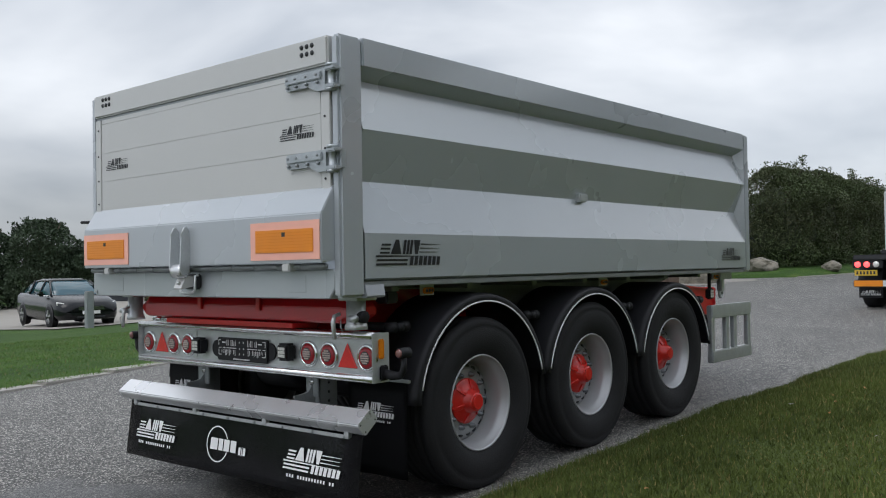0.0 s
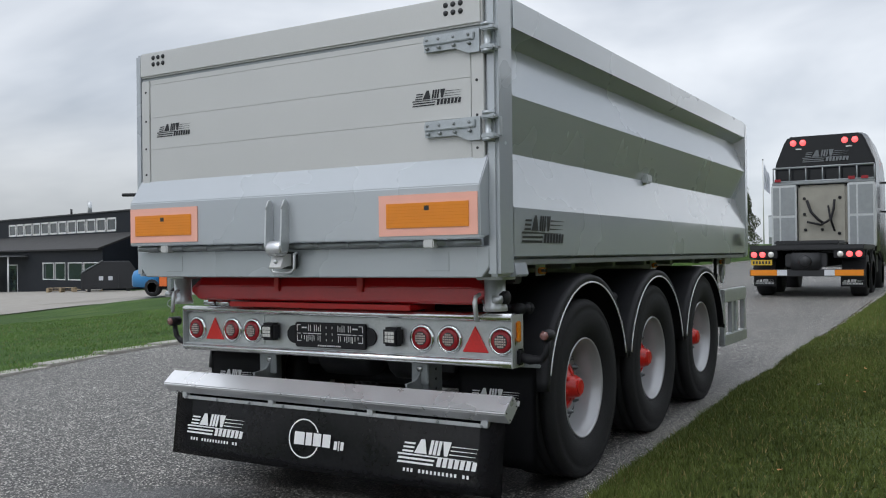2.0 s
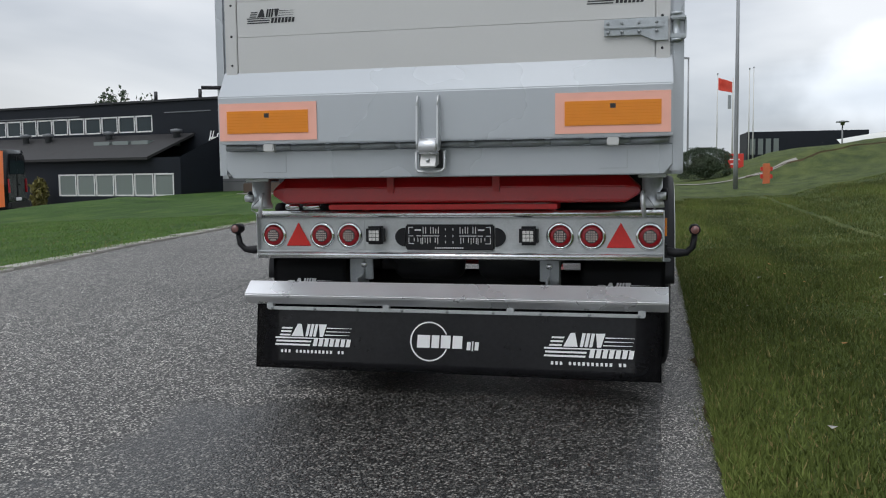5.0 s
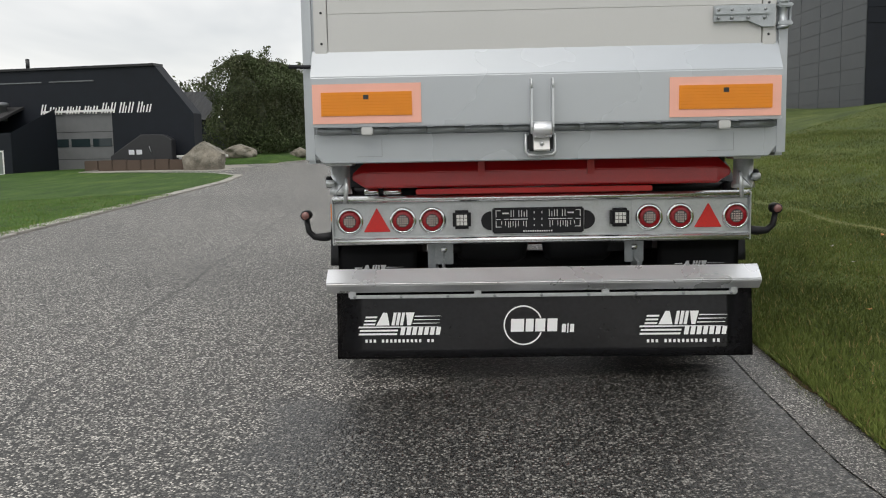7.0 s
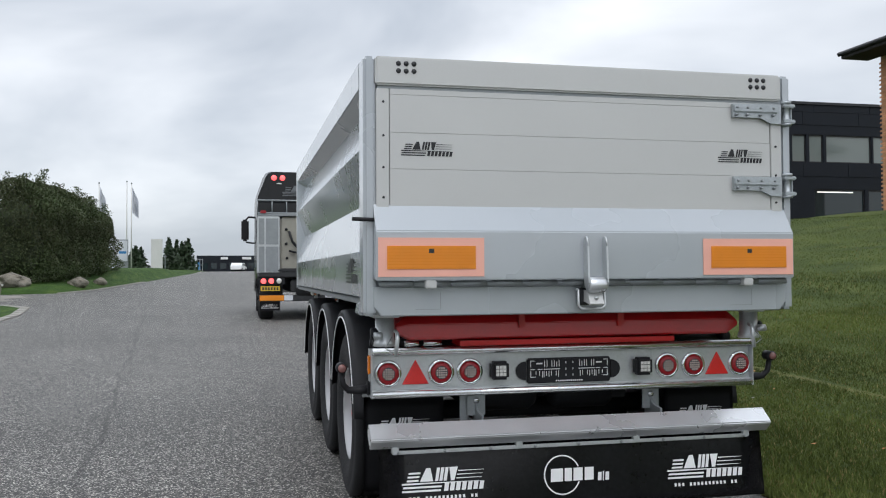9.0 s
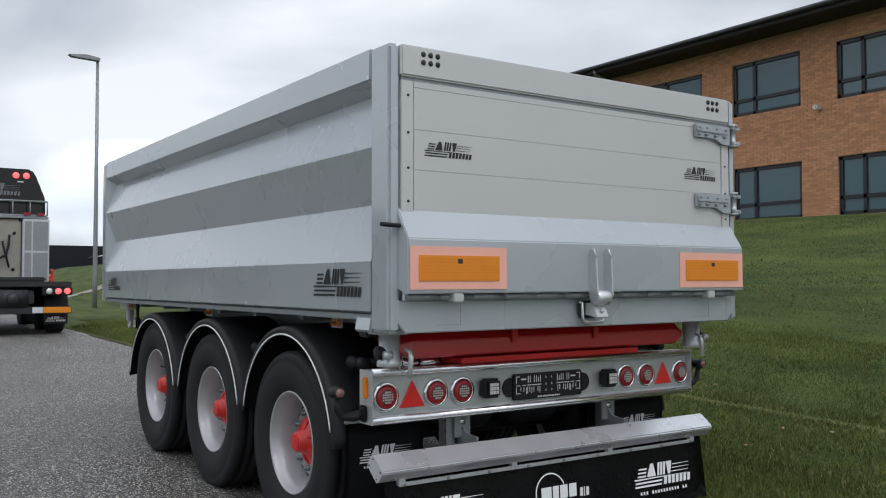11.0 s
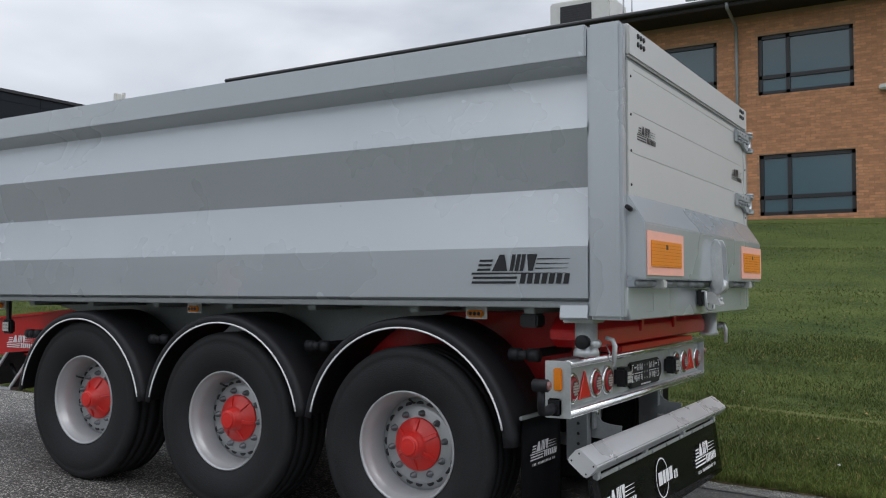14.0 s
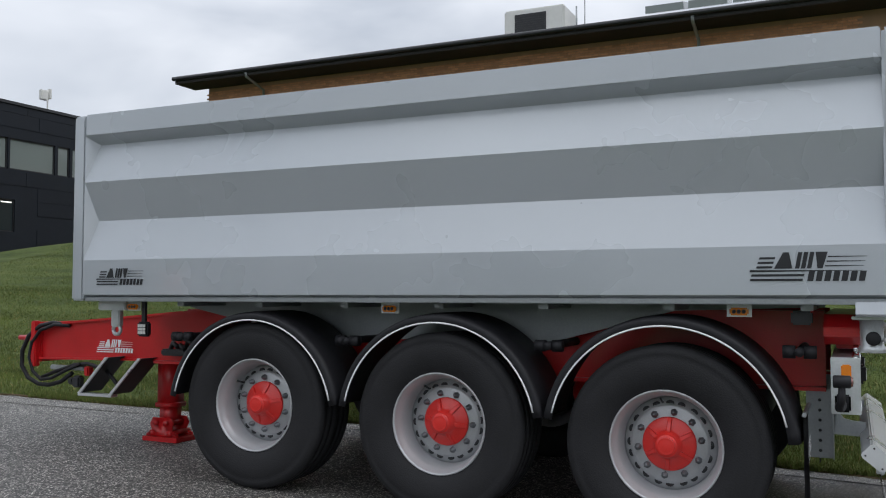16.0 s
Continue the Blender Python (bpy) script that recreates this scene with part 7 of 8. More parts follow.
for x, y, h in ((13.5, 60, 1.9),):
    pl_ = thing("path_lamp", "mushroom-topped path lamp on the bank", "path lamp", (x, y, land_z(x, y)), group="path lamps")
    part("pole", tube(bmesh.new(), [(0, 0, -0.2), (0, 0, h)], 0.05, 8), M_POLE, pl_)
    part("hood", lathe(bmesh.new(), [(h - 0.05, 0.12), (h + 0.12, 0.14), (h + 0.15, 0.42), (h + 0.22, 0.40), (h + 0.28, 0.0)], "z", (0, 0, 0), 16), M_STEEL, pl_)
# footpath across the verge and a bare soil band on the bank
fp = [(x, 33.5 + 0.55 * (x - 1.3) + dy, 0) for x in [1.3 + 0.5 * k for k in range(13)] for dy in (0.0, 0.7)]
fp = [(x, y, land_z(x, y) + 0.03) for x, y, _ in fp]
structure("footpath", sheet("footpath", fp, [(2 * k, 2 * k + 2, 2 * k + 3, 2 * k + 1) for k in range(12)], M_LOT), M_LOT, "narrow pale gravel footpath across the verge", "footpath")
so = []
for k in range(36):
    x = 5.0 + 0.26 * k
    w = 0.10 + 0.55 * abs(noise.noise((x * 1.7, 2, 0)))
    y = 35.9 + 0.42 * (x - 5) + 0.7 * noise.noise((x * 0.9, 0, 0))
    so += [(x, y - w, land_z(x, y - w) - 0.03), (x, y, land_z(x, y) + 0.05), (x, y + w, land_z(x, y + w) - 0.03)]
structure("soil_band", sheet("soil_band", so, [(3 * k + i, 3 * k + 3 + i, 3 * k + 4 + i, 3 * k + 1 + i) for k in range(35) for i in (0, 1)], M_SOIL), M_SOIL, "strip of bare brown soil on the bank", "soil")


# black skip, barrier beam and driveway before the workshop's gable; a grey shed behind it
skip = thing("waste_container", "black steel container with a sloping end before the workshop", "container", (-14.4, 33.0, 0.25))
sk = prism(bmesh.new(), [(-1.35, 0.15), (1.30, 0.15), (1.30, 1.48), (0.95, 1.70), (0.0, 1.72), (-1.35, 0.82)], "y", 0.0, 0.55)
bmesh.ops.bevel(sk, geom=sk.edges[:], offset=0.02, segments=1, affect="EDGES", clamp_overlap=True)
part("body", sk, M_DARK, skip)
for x in (-0.95, 0.95):
    part("skid", boxm(x - 0.08, x + 0.08, 0.05, 0.5, -0.05, 0.149), M_DARK, skip)
for x in (-0.55, -0.22):
    part("label_plate", boxm(x, x + 0.24, -0.008, -0.001, 0.88, 1.08), M_FLAGW, skip, "pale label plate")
part("grab_handle", tube(bmesh.new(), [(0.35, 0.0, 1.2), (0.35, -0.05, 1.22), (0.42, -0.05, 0.98), (0.42, 0.0, 0.96)], 0.012, 6), M_STEEL, skip)
boom = thing("barrier_beam", "white barrier beam beside the granite boulder", "barrier", (-13.0, 33.3, 0.25))
part("beam", boxm(0.0, 2.2, -0.04, 0.04, 0.72, 0.82, bevel=0.01), M_WHITEWALL, boom)
for x in (0.15, 2.0):
    part("post", boxm(x - 0.05, x + 0.05, -0.05, 0.05, -0.3, 0.719), M_STEEL, boom)
shed = thing("grey_shed", "long shed with a grey corrugated roof behind the hedge", "building", (-24.0, 49.0, 0.3))
part("wall", boxm(-7, 8.0, 0.0, 7.0, -0.8, 2.9), M_CLAD, shed)
sr = bmesh.new()
verts_lo, verts_hi = [], []
for k in range(151):
    x = -7.3 + 15.6 * k / 150
    d = 0.03 * (k % 2)
    verts_lo.append(sr.verts.new((x, -0.4, 2.75 + d)))
    verts_hi.append(sr.verts.new((x, 3.5, 4.65 + d)))
for k in range(150):
    sr.faces.new((verts_lo[k], verts_lo[k + 1], verts_hi[k + 1], verts_hi[k]))
bmesh.ops.solidify(sr, geom=sr.faces[:], thickness=0.04)
part("roof", sr, mat("grey_corrugated_sheet", (0.075, 0.078, 0.082), 0.7), shed, "grey corrugated roof")
drv = [(x, y, road_z(y) + 0.012) for y in [30.6 + 0.6 * k for k in range(11)] for x in (-15.9, -13.5, -11.5, -9.8 - 0.9 * abs(math.sin(y)))]
structure("driveway", sheet("driveway", drv, [(4 * k + i, 4 * k + i + 1, 4 * k + i + 5, 4 * k + i + 4) for k in range(10) for i in range(3)], M_LOT), M_LOT, "pale gravel driveway leading off the road", "driveway")
wc = thing("white_car", "distant white car parked by the far building", "car", (-1.6, 141, road_z(141)), 78)
cb_ = prism(bmesh.new(), [(-2.1, 0.35), (2.1, 0.35), (2.15, 0.75), (1.3, 0.9), (0.6, 1.38), (-1.2, 1.40), (-2.0, 0.95)], "y", -0.85, 0.85)
bmesh.ops.bevel(cb_, geom=cb_.edges[:], offset=0.06, segments=2, affect="EDGES", clamp_overlap=True)
wcb = part("body", cb_, M_WHITE, wc)
part("side_glass", prism(bmesh.new(), [(-1.3, 0.95), (1.0, 0.95), (0.5, 1.30), (-1.1, 1.32)], "y", -0.862, -0.851), M_PANE, wcb)
for x in (-1.3, 1.3):
    part("wheel", lathe(bmesh.new(), [(-0.87, 0.0), (-0.87, 0.32), (0.87, 0.32), (0.87, 0.0)], "y", (x, 0, 0.32), 16), M_TYRE, wc)


# ---------------------------------------------------------------- vehicles
def loft(bm, rings, smooth_=True, caps=True):
    rows = [[bm.verts.new(p) for p in r] for r in rings]
    n = len(rows[0])
    for a, b in zip(rows, rows[1:]):
        for i in range(n):
            j = (i + 1) % n
            bm.faces.new((a[i], a[j], b[j], b[i])).smooth = smooth_
    if caps:
        bm.faces.new(rows[0][::-1])
        bm.faces.new(rows[-1])
    bmesh.ops.recalc_face_normals(bm, faces=bm.faces)
    return bm


def road_wheel(parent, x, y, z, r, w, out):
    """A wheel with rim and spokes under a vehicle, axle along x."""
    t = bmesh.new()
    lathe(t, [(-w / 2, 0.62 * r), (-w / 2, 0.92 * r), (-0.35 * w, r), (0.35 * w, r), (w / 2, 0.92 * r), (w / 2, 0.62 * r)], "x", (0, 0, 0), 28)
    wh_ = part("wheel", t, M_TYRE, parent, loc=(x, y, z))
    rm = bmesh.new()
    lathe(rm, [(out * w * 0.52, 0.63 * r), (out * w * 0.52, 0.58 * r), (out * w * 0.40, 0.55 * r), (out * w * 0.44, 0.12 * r), (out * w * 0.48, 0.0)], "x", (0, 0, 0), 20)
    part("rim", rm, M_DISC, wh_)
    return wh_


def tractor():
    t = thing("tractor_truck", "black tractor truck with lit red tail lamps standing on the road", "truck", (-0.155, 18.0, road_z(18.0)))
    part("frame", boxm(-0.45, 0.45, 0.1, 5.0, 0.70, 1.0, bevel=0.02), M_DARK, t)
    dk = bmesh.new()
    box(dk, -1.22, 1.22, 0.0, 2.5, 1.08, 1.20, 0.02)
    box(dk, -0.7, 0.7, 0.15, 1.4, 1.20, 1.30, 0.03)
    part("deck", dk, M_DARK, t)
    hitch = bmesh.new()
    box(hitch, -0.32, 0.32, -0.02, 0.25, 0.62, 1.02, 0.03)
    lathe(hitch, [(-0.12, 0.0), (-0.10, 0.12), (0.0, 0.15), (0.05, 0.1)], "y", (0, 0, 0.82), 16)
    part("tow_coupling", hitch, M_DARK, t)
    part("tail_beam", boxm(-1.23, 1.23, 0.02, 0.16, 0.48, 0.64, bevel=0.015), M_DARK, t)
    for s in (-1, 1):
        a, b = sorted((s * 0.62, s * 1.21))
        part("reflective_panel", boxm(a, b, 0.004, 0.018, 0.50, 0.63), M_ORANGE, t, "orange reflective panel")
        a, b = sorted((s * 0.40, s * 0.615))
        part("white_panel", boxm(a, b, 0.004, 0.018, 0.50, 0.63), M_FLAGW, t)
        a, b = sorted((s * 0.60, s * 1.23))
        lampbox = part("tail_lamp", boxm(a, b, -0.02, 0.12, 0.90, 1.07, bevel=0.01), M_RUBBER, t, "black tail lamp housing")
        for k in range(3):
            x = s * (1.12 - 0.19 * k)
            c = bmesh.new()
            lathe(c, [(-0.035, 0.0), (-0.033, 0.06), (-0.021, 0.068)], "y", (x, 0, 0.985), 18)
            part("lamp_disc", c, M_BRAKE if k < 2 else M_CLEAR, lampbox)
        a, b = sorted((s * 0.70, s * 1.20))
        fp_ = part("mudflap", boxm(a, b, 0.32, 0.34, 0.24, 0.62), M_RUBBER, t)
        logo(fp_, lambda u, v, a=a: (a + 0.03 + u, 0.316, 0.29 + v), 0.44, M_WHITE)
        g = bmesh.new()
        for y in (0.95, 2.2):
            prism(g, [(y + 0.62 * math.cos(math.radians(a_)), 0.5 + 0.62 * math.sin(math.radians(a_))) for a_ in range(0, 181, 15)] + [(y + 0.58 * math.cos(math.radians(a_)), 0.5 + 0.58 * math.sin(math.radians(a_))) for a_ in range(180, -1, -15)], "x", s * 0.72, s * 1.22)
        part("rear_guard", g, M_RUBBER, t)
        for y in (0.95, 2.2, 4.6):
            road_wheel(t, s * 1.03, y, 0.5, 0.5, 0.34, s)
        cab_box = bmesh.new()
        a, b = sorted((s * 0.60, s * 1.22))
        box(cab_box, a, b, 2.62, 3.05, 1.16, 2.76, 0.02)
        cb = part("side_locker", cab_box, M_ZINC, t, "aluminium side locker with framed doors")
        for z0, z1 in ((1.22, 1.92), (1.98, 2.70)):
            for u0, u1 in ((0.05, 0.20), (0.24, 0.58)):
                part("locker_panel", boxm(a + u0, a + u1, 2.608, 2.6195, z0, z1), M_STEEL, cb)
        mr = bmesh.new()
        box(mr, s * 1.52 - 0.11, s * 1.52 + 0.11, 4.9, 5.08, 2.15, 2.80, 0.05)
        tube(mr, [(s * 1.2, 5.0, 2.86), (s * 1.42, 5.0, 2.88), (s * 1.5, 5.0, 2.78)], 0.03, 8)
        tube(mr, [(s * 1.2, 5.0, 2.08), (s * 1.5, 5.0, 2.12)], 0.025, 8)
        part("mirror", mr, M_RUBBER, t, "tall black door mirror")
        part("side_tank", boxm(min(s * 0.5, s * 1.15), max(s * 0.5, s * 1.15), 2.9, 4.0, 0.45, 1.0, bevel=0.06), M_DARK, t)
    yp = part("number_plate", boxm(-1.19, -0.72, -0.012, 0.0, 0.74, 0.86), M_PLATEYEL, t, "yellow plate with dark bars")
    for k in range(6):
        part("plate_bar", boxm(-1.15 + 0.07 * k, -1.11 + 0.07 * k, -0.016, -0.0125, 0.765, 0.835), M_DARK, yp)
    cab = bmesh.new()
    def ring(y, z0, z1, w0, w1, mid):
        return [(-w0, y, z0), (w0, y, z0), (w0, y, mid), (w1, y, z1 - 0.12), (w1 - 0.1, y, z1), (-w1 + 0.1, y, z1), (-w1, y, z1 - 0.12), (-w0, y, mid)]
    loft(cab, [ring(3.1, 1.0, 4.05, 1.20, 0.95, 3.3), ring(3.6, 1.0, 4.10, 1.24, 1.02, 3.35), ring(4.6, 0.7, 3.95, 1.25, 1.08, 3.3), ring(5.15, 0.6, 3.55, 1.25, 1.10, 2.9), ring(5.35, 0.6, 2.5, 1.20, 1.10, 2.2)], False)
    bmesh.ops.bevel(cab, geom=[e for e in cab.edges], offset=0.04, segments=2, affect="EDGES", clamp_overlap=True)
    cabp = part("cab", cab, M_CARPAINT, t, "glossy black high-roof cab")
    logo(cabp, lambda u, v: (-0.52 + u, 3.052, 3.36 + v), 1.15, M_CLADTRIM)
    for x in (-0.74, -0.50, 0.50, 0.74):
        c = bmesh.new()
        lathe(c, [(3.045, 0.0), (3.05, 0.07), (3.09, 0.08)], "y", (x, 0, 3.88), 18)
        part("roof_lamp", c, M_BRAKE, cabp, "lit red roof lamp")
    for x in (-0.6, 0.6):
        part("roof_light_strip", boxm(x - 0.07, x + 0.07, 3.05, 3.062, 3.70, 3.73), M_CLEAR, cabp)
    rk = bmesh.new()
    for z in (2.86, 3.22):
        tube(rk, [(-1.2, 2.85, z), (1.2, 2.85, z)], 0.025, 8)
    for k in range(7):
        tube(rk, [(-1.2 + 0.4 * k, 2.85, 2.86), (-1.2 + 0.4 * k, 2.85, 3.22)], 0.018, 8)
    part("rail_rack", rk, M_STEEL, t, "tubular rack behind the cab")
    part("rack_tray", boxm(-1.2, 1.2, 2.65, 3.0, 2.77, 2.83, bevel=0.01), M_STEEL, t)
    for x in (-1.05, 0.7, 1.0):
        part("rack_lamp", boxm(x - 0.08, x + 0.08, 2.60, 2.66, 2.84, 2.92, bevel=0.01), M_REDLENS, t)
    part("tank", boxm(-0.58, 0.58, 2.70, 3.05, 1.22, 2.74, bevel=0.05), M_CREAM, t, "worn cream hydraulic tank")
    for pts, r in (([(-0.35, 2.62, 2.35), (-0.25, 2.58, 2.05), (-0.08, 2.56, 1.85), (0.05, 2.6, 1.75)], 0.035),
                   ([(0.30, 2.62, 2.35), (0.28, 2.58, 2.10), (0.22, 2.56, 1.85), (-0.02, 2.58, 1.72), (-0.35, 2.6, 1.80)], 0.03),
                   ([(0.15, 2.64, 2.2), (0.2, 2.56, 1.9), (0.3, 2.6, 1.55)], 0.025)):
        part("hose", tube(bmesh.new(), pts, r, 8), M_RUBBER, t, "black coiled air hose")
    for x, z in ((-0.42, 2.4), (-0.42, 2.0), (-0.40, 1.6), (0.42, 2.4), (0.40, 1.5), (0.0, 1.6)):
        part("hose_socket", lathe(bmesh.new(), [(2.66, 0.0), (2.66, 0.04), (2.70, 0.04)], "y", (x, 0, z), 8), M_RUBBER, t)


tractor()


def parked_car():
    x, y = -23.4, 10.9
    t = thing("parked_car", "black hatchback car parked on the yard behind the grass", "car", (x, y, land_z(x, y) + 0.03), -9.5 - 90)
    # local: forward is +y. Sections: place, sill, shoulder, top, half width, half width at the top
    st = [(-2.42, 0.50, 0.78, 0.86, 0.70, 0.58), (-2.36, 0.36, 0.92, 1.00, 0.86, 0.74), (-2.05, 0.24, 0.95, 1.02, 0.92, 0.82), (-1.2, 0.20, 0.94, 1.00, 0.925, 0.85), (0.0, 0.20, 0.90, 0.97, 0.925, 0.85),
          (0.95, 0.20, 0.88, 0.99, 0.925, 0.82), (1.45, 0.21, 0.86, 0.96, 0.92, 0.78), (1.95, 0.23, 0.78, 0.87, 0.90, 0.70), (2.25, 0.25, 0.70, 0.79, 0.84, 0.60), (2.40, 0.30, 0.60, 0.70, 0.74, 0.52), (2.44, 0.38, 0.52, 0.60, 0.62, 0.44)]
    body = bmesh.new()
    loft(body, [[(-w * 0.93, y_, zb), (w * 0.93, y_, zb), (w, y_, zb + 0.14), (w, y_, zb + 0.6 * (zs - zb)), (w * 0.985, y_, zs), (wt, y_, zt), (wt * 0.5, y_, zt + 0.025), (-wt * 0.5, y_, zt + 0.025), (-wt, y_, zt), (-w * 0.985, y_, zs), (-w, y_, zb + 0.6 * (zs - zb)), (-w, y_, zb + 0.14)] for y_, zb, zs, zt, w, wt in st])
    b = part("body", body, M_CARPAINT, t, "glossy black paint")
    gh = [(-2.30, 1.00, 0.62, 0.74), (-2.05, 1.26, 0.60, 0.78), (-1.5, 1.40, 0.60, 0.80), (-0.6, 1.47, 0.60, 0.82), (0.1, 1.46, 0.60, 0.83), (0.45, 1.41, 0.60, 0.83), (1.32, 0.97, 0.64, 0.80)]
    house = bmesh.new()
    loft(house, [[(-wb, y_, 0.93), (wb, y_, 0.93), (wt, y_, zt - 0.05), (wt * 0.82, y_, zt), (-wt * 0.82, y_, zt), (-wt, y_, zt - 0.05)] for y_, zt, wt, wb in gh])
    part("glasshouse", house, M_SKYPANE, t, "dark reflecting car glass")
    roof = bmesh.new()
    loft(roof, [[(-wt * 1.03, y_, zt - 0.06), (wt * 1.03, y_, zt - 0.06), (wt * 0.82, y_, zt + 0.016), (-wt * 0.82, y_, zt + 0.016)] for y_, zt, wt, wb in gh[1:6]])
    part("roof", roof, M_CARPAINT, t)
    for s in (-1, 1):
        for p in ((0.02, 0.95, 0.83, 0.06, 1.43, 0.60), (-1.05, 0.96, 0.81, -1.08, 1.43, 0.60), (0.46, 1.39, 0.60, 1.30, 0.97, 0.81)):
            part("pillar", tube(bmesh.new(), [(s * (p[2] + 0.008), p[0], p[1]), (s * (p[5] + 0.012), p[3], p[4])], 0.032, 6), M_CARPAINT, b)
        part("window_trim", tube(bmesh.new(), [(s * 0.835, 1.05, 0.965), (s * 0.845, 0.0, 0.965), (s * 0.825, -1.2, 0.985), (s * 0.79, -2.05, 1.02)], 0.012, 6), M_CHROME, b)
        lamp = bmesh.new()
        loft(lamp, [[(s * 0.50, 2.30, 0.60), (s * 0.50, 2.28, 0.70), (s * 0.50, 2.20, 0.72), (s * 0.50, 2.20, 0.58)], [(s * 0.72, 2.30, 0.62), (s * 0.72, 2.24, 0.75), (s * 0.72, 2.12, 0.77), (s * 0.72, 2.14, 0.60)], [(s * 0.885, 2.06, 0.69), (s * 0.885, 2.00, 0.79), (s * 0.86, 1.92, 0.80), (s * 0.86, 1.95, 0.68)]])
        part("headlamp", lamp, M_CLEAR, b, "bright swept headlamp")
        part("fog_lamp", boxm(min(s * 0.52, s * 0.72), max(s * 0.52, s * 0.72), 2.34, 2.40, 0.36, 0.41, bevel=0.015), M_CLEAR, b)
        part("mirror", boxm(min(s * 0.90, s * 1.08), max(s * 0.90, s * 1.08), 0.82, 0.95, 0.95, 1.08, bevel=0.04), M_CARPAINT, b)
        for y_ in (-1.42, 1.43):
            arch = bmesh.new()
            lathe(arch, [(s * 0.915, 0.0), (s * 0.915, 0.385), (s * 0.929, 0.385), (s * 0.929, 0.0)], "x", (0, y_, 0.34), 28)
            part("wheel_arch", arch, M_DARK, b)
            w_ = road_wheel(t, s * 0.84, y_, 0.335, 0.335, 0.22, s)
            for k in range(5):
                sp = bmesh.new()
                prism(sp, [(-0.028, 0.05), (0.028, 0.05), (0.040, 0.20), (-0.040, 0.20)], "x", s * 0.112, s * 0.122)
                part("spoke", sp, M_RIM, w_).matrix_basis = pose(0, 0, 0, 72 * k)
    part("grille", boxm(-0.40, 0.40, 2.36, 2.452, 0.52, 0.66, bevel=0.03), M_DARK, b)
    for k in range(4):
        part("grille_bar", boxm(-0.38, 0.38, 2.445, 2.462, 0.545 + 0.030 * k, 0.553 + 0.030 * k), M_CHROME, b)
    part("air_intake", boxm(-0.42, 0.42, 2.38, 2.448, 0.30, 0.38, bevel=0.02), M_DARK, b)
    part("plate", boxm(-0.26, 0.26, 2.455, 2.468, 0.42, 0.52), M_WHITE, b, "pale number plate blank")


parked_car()


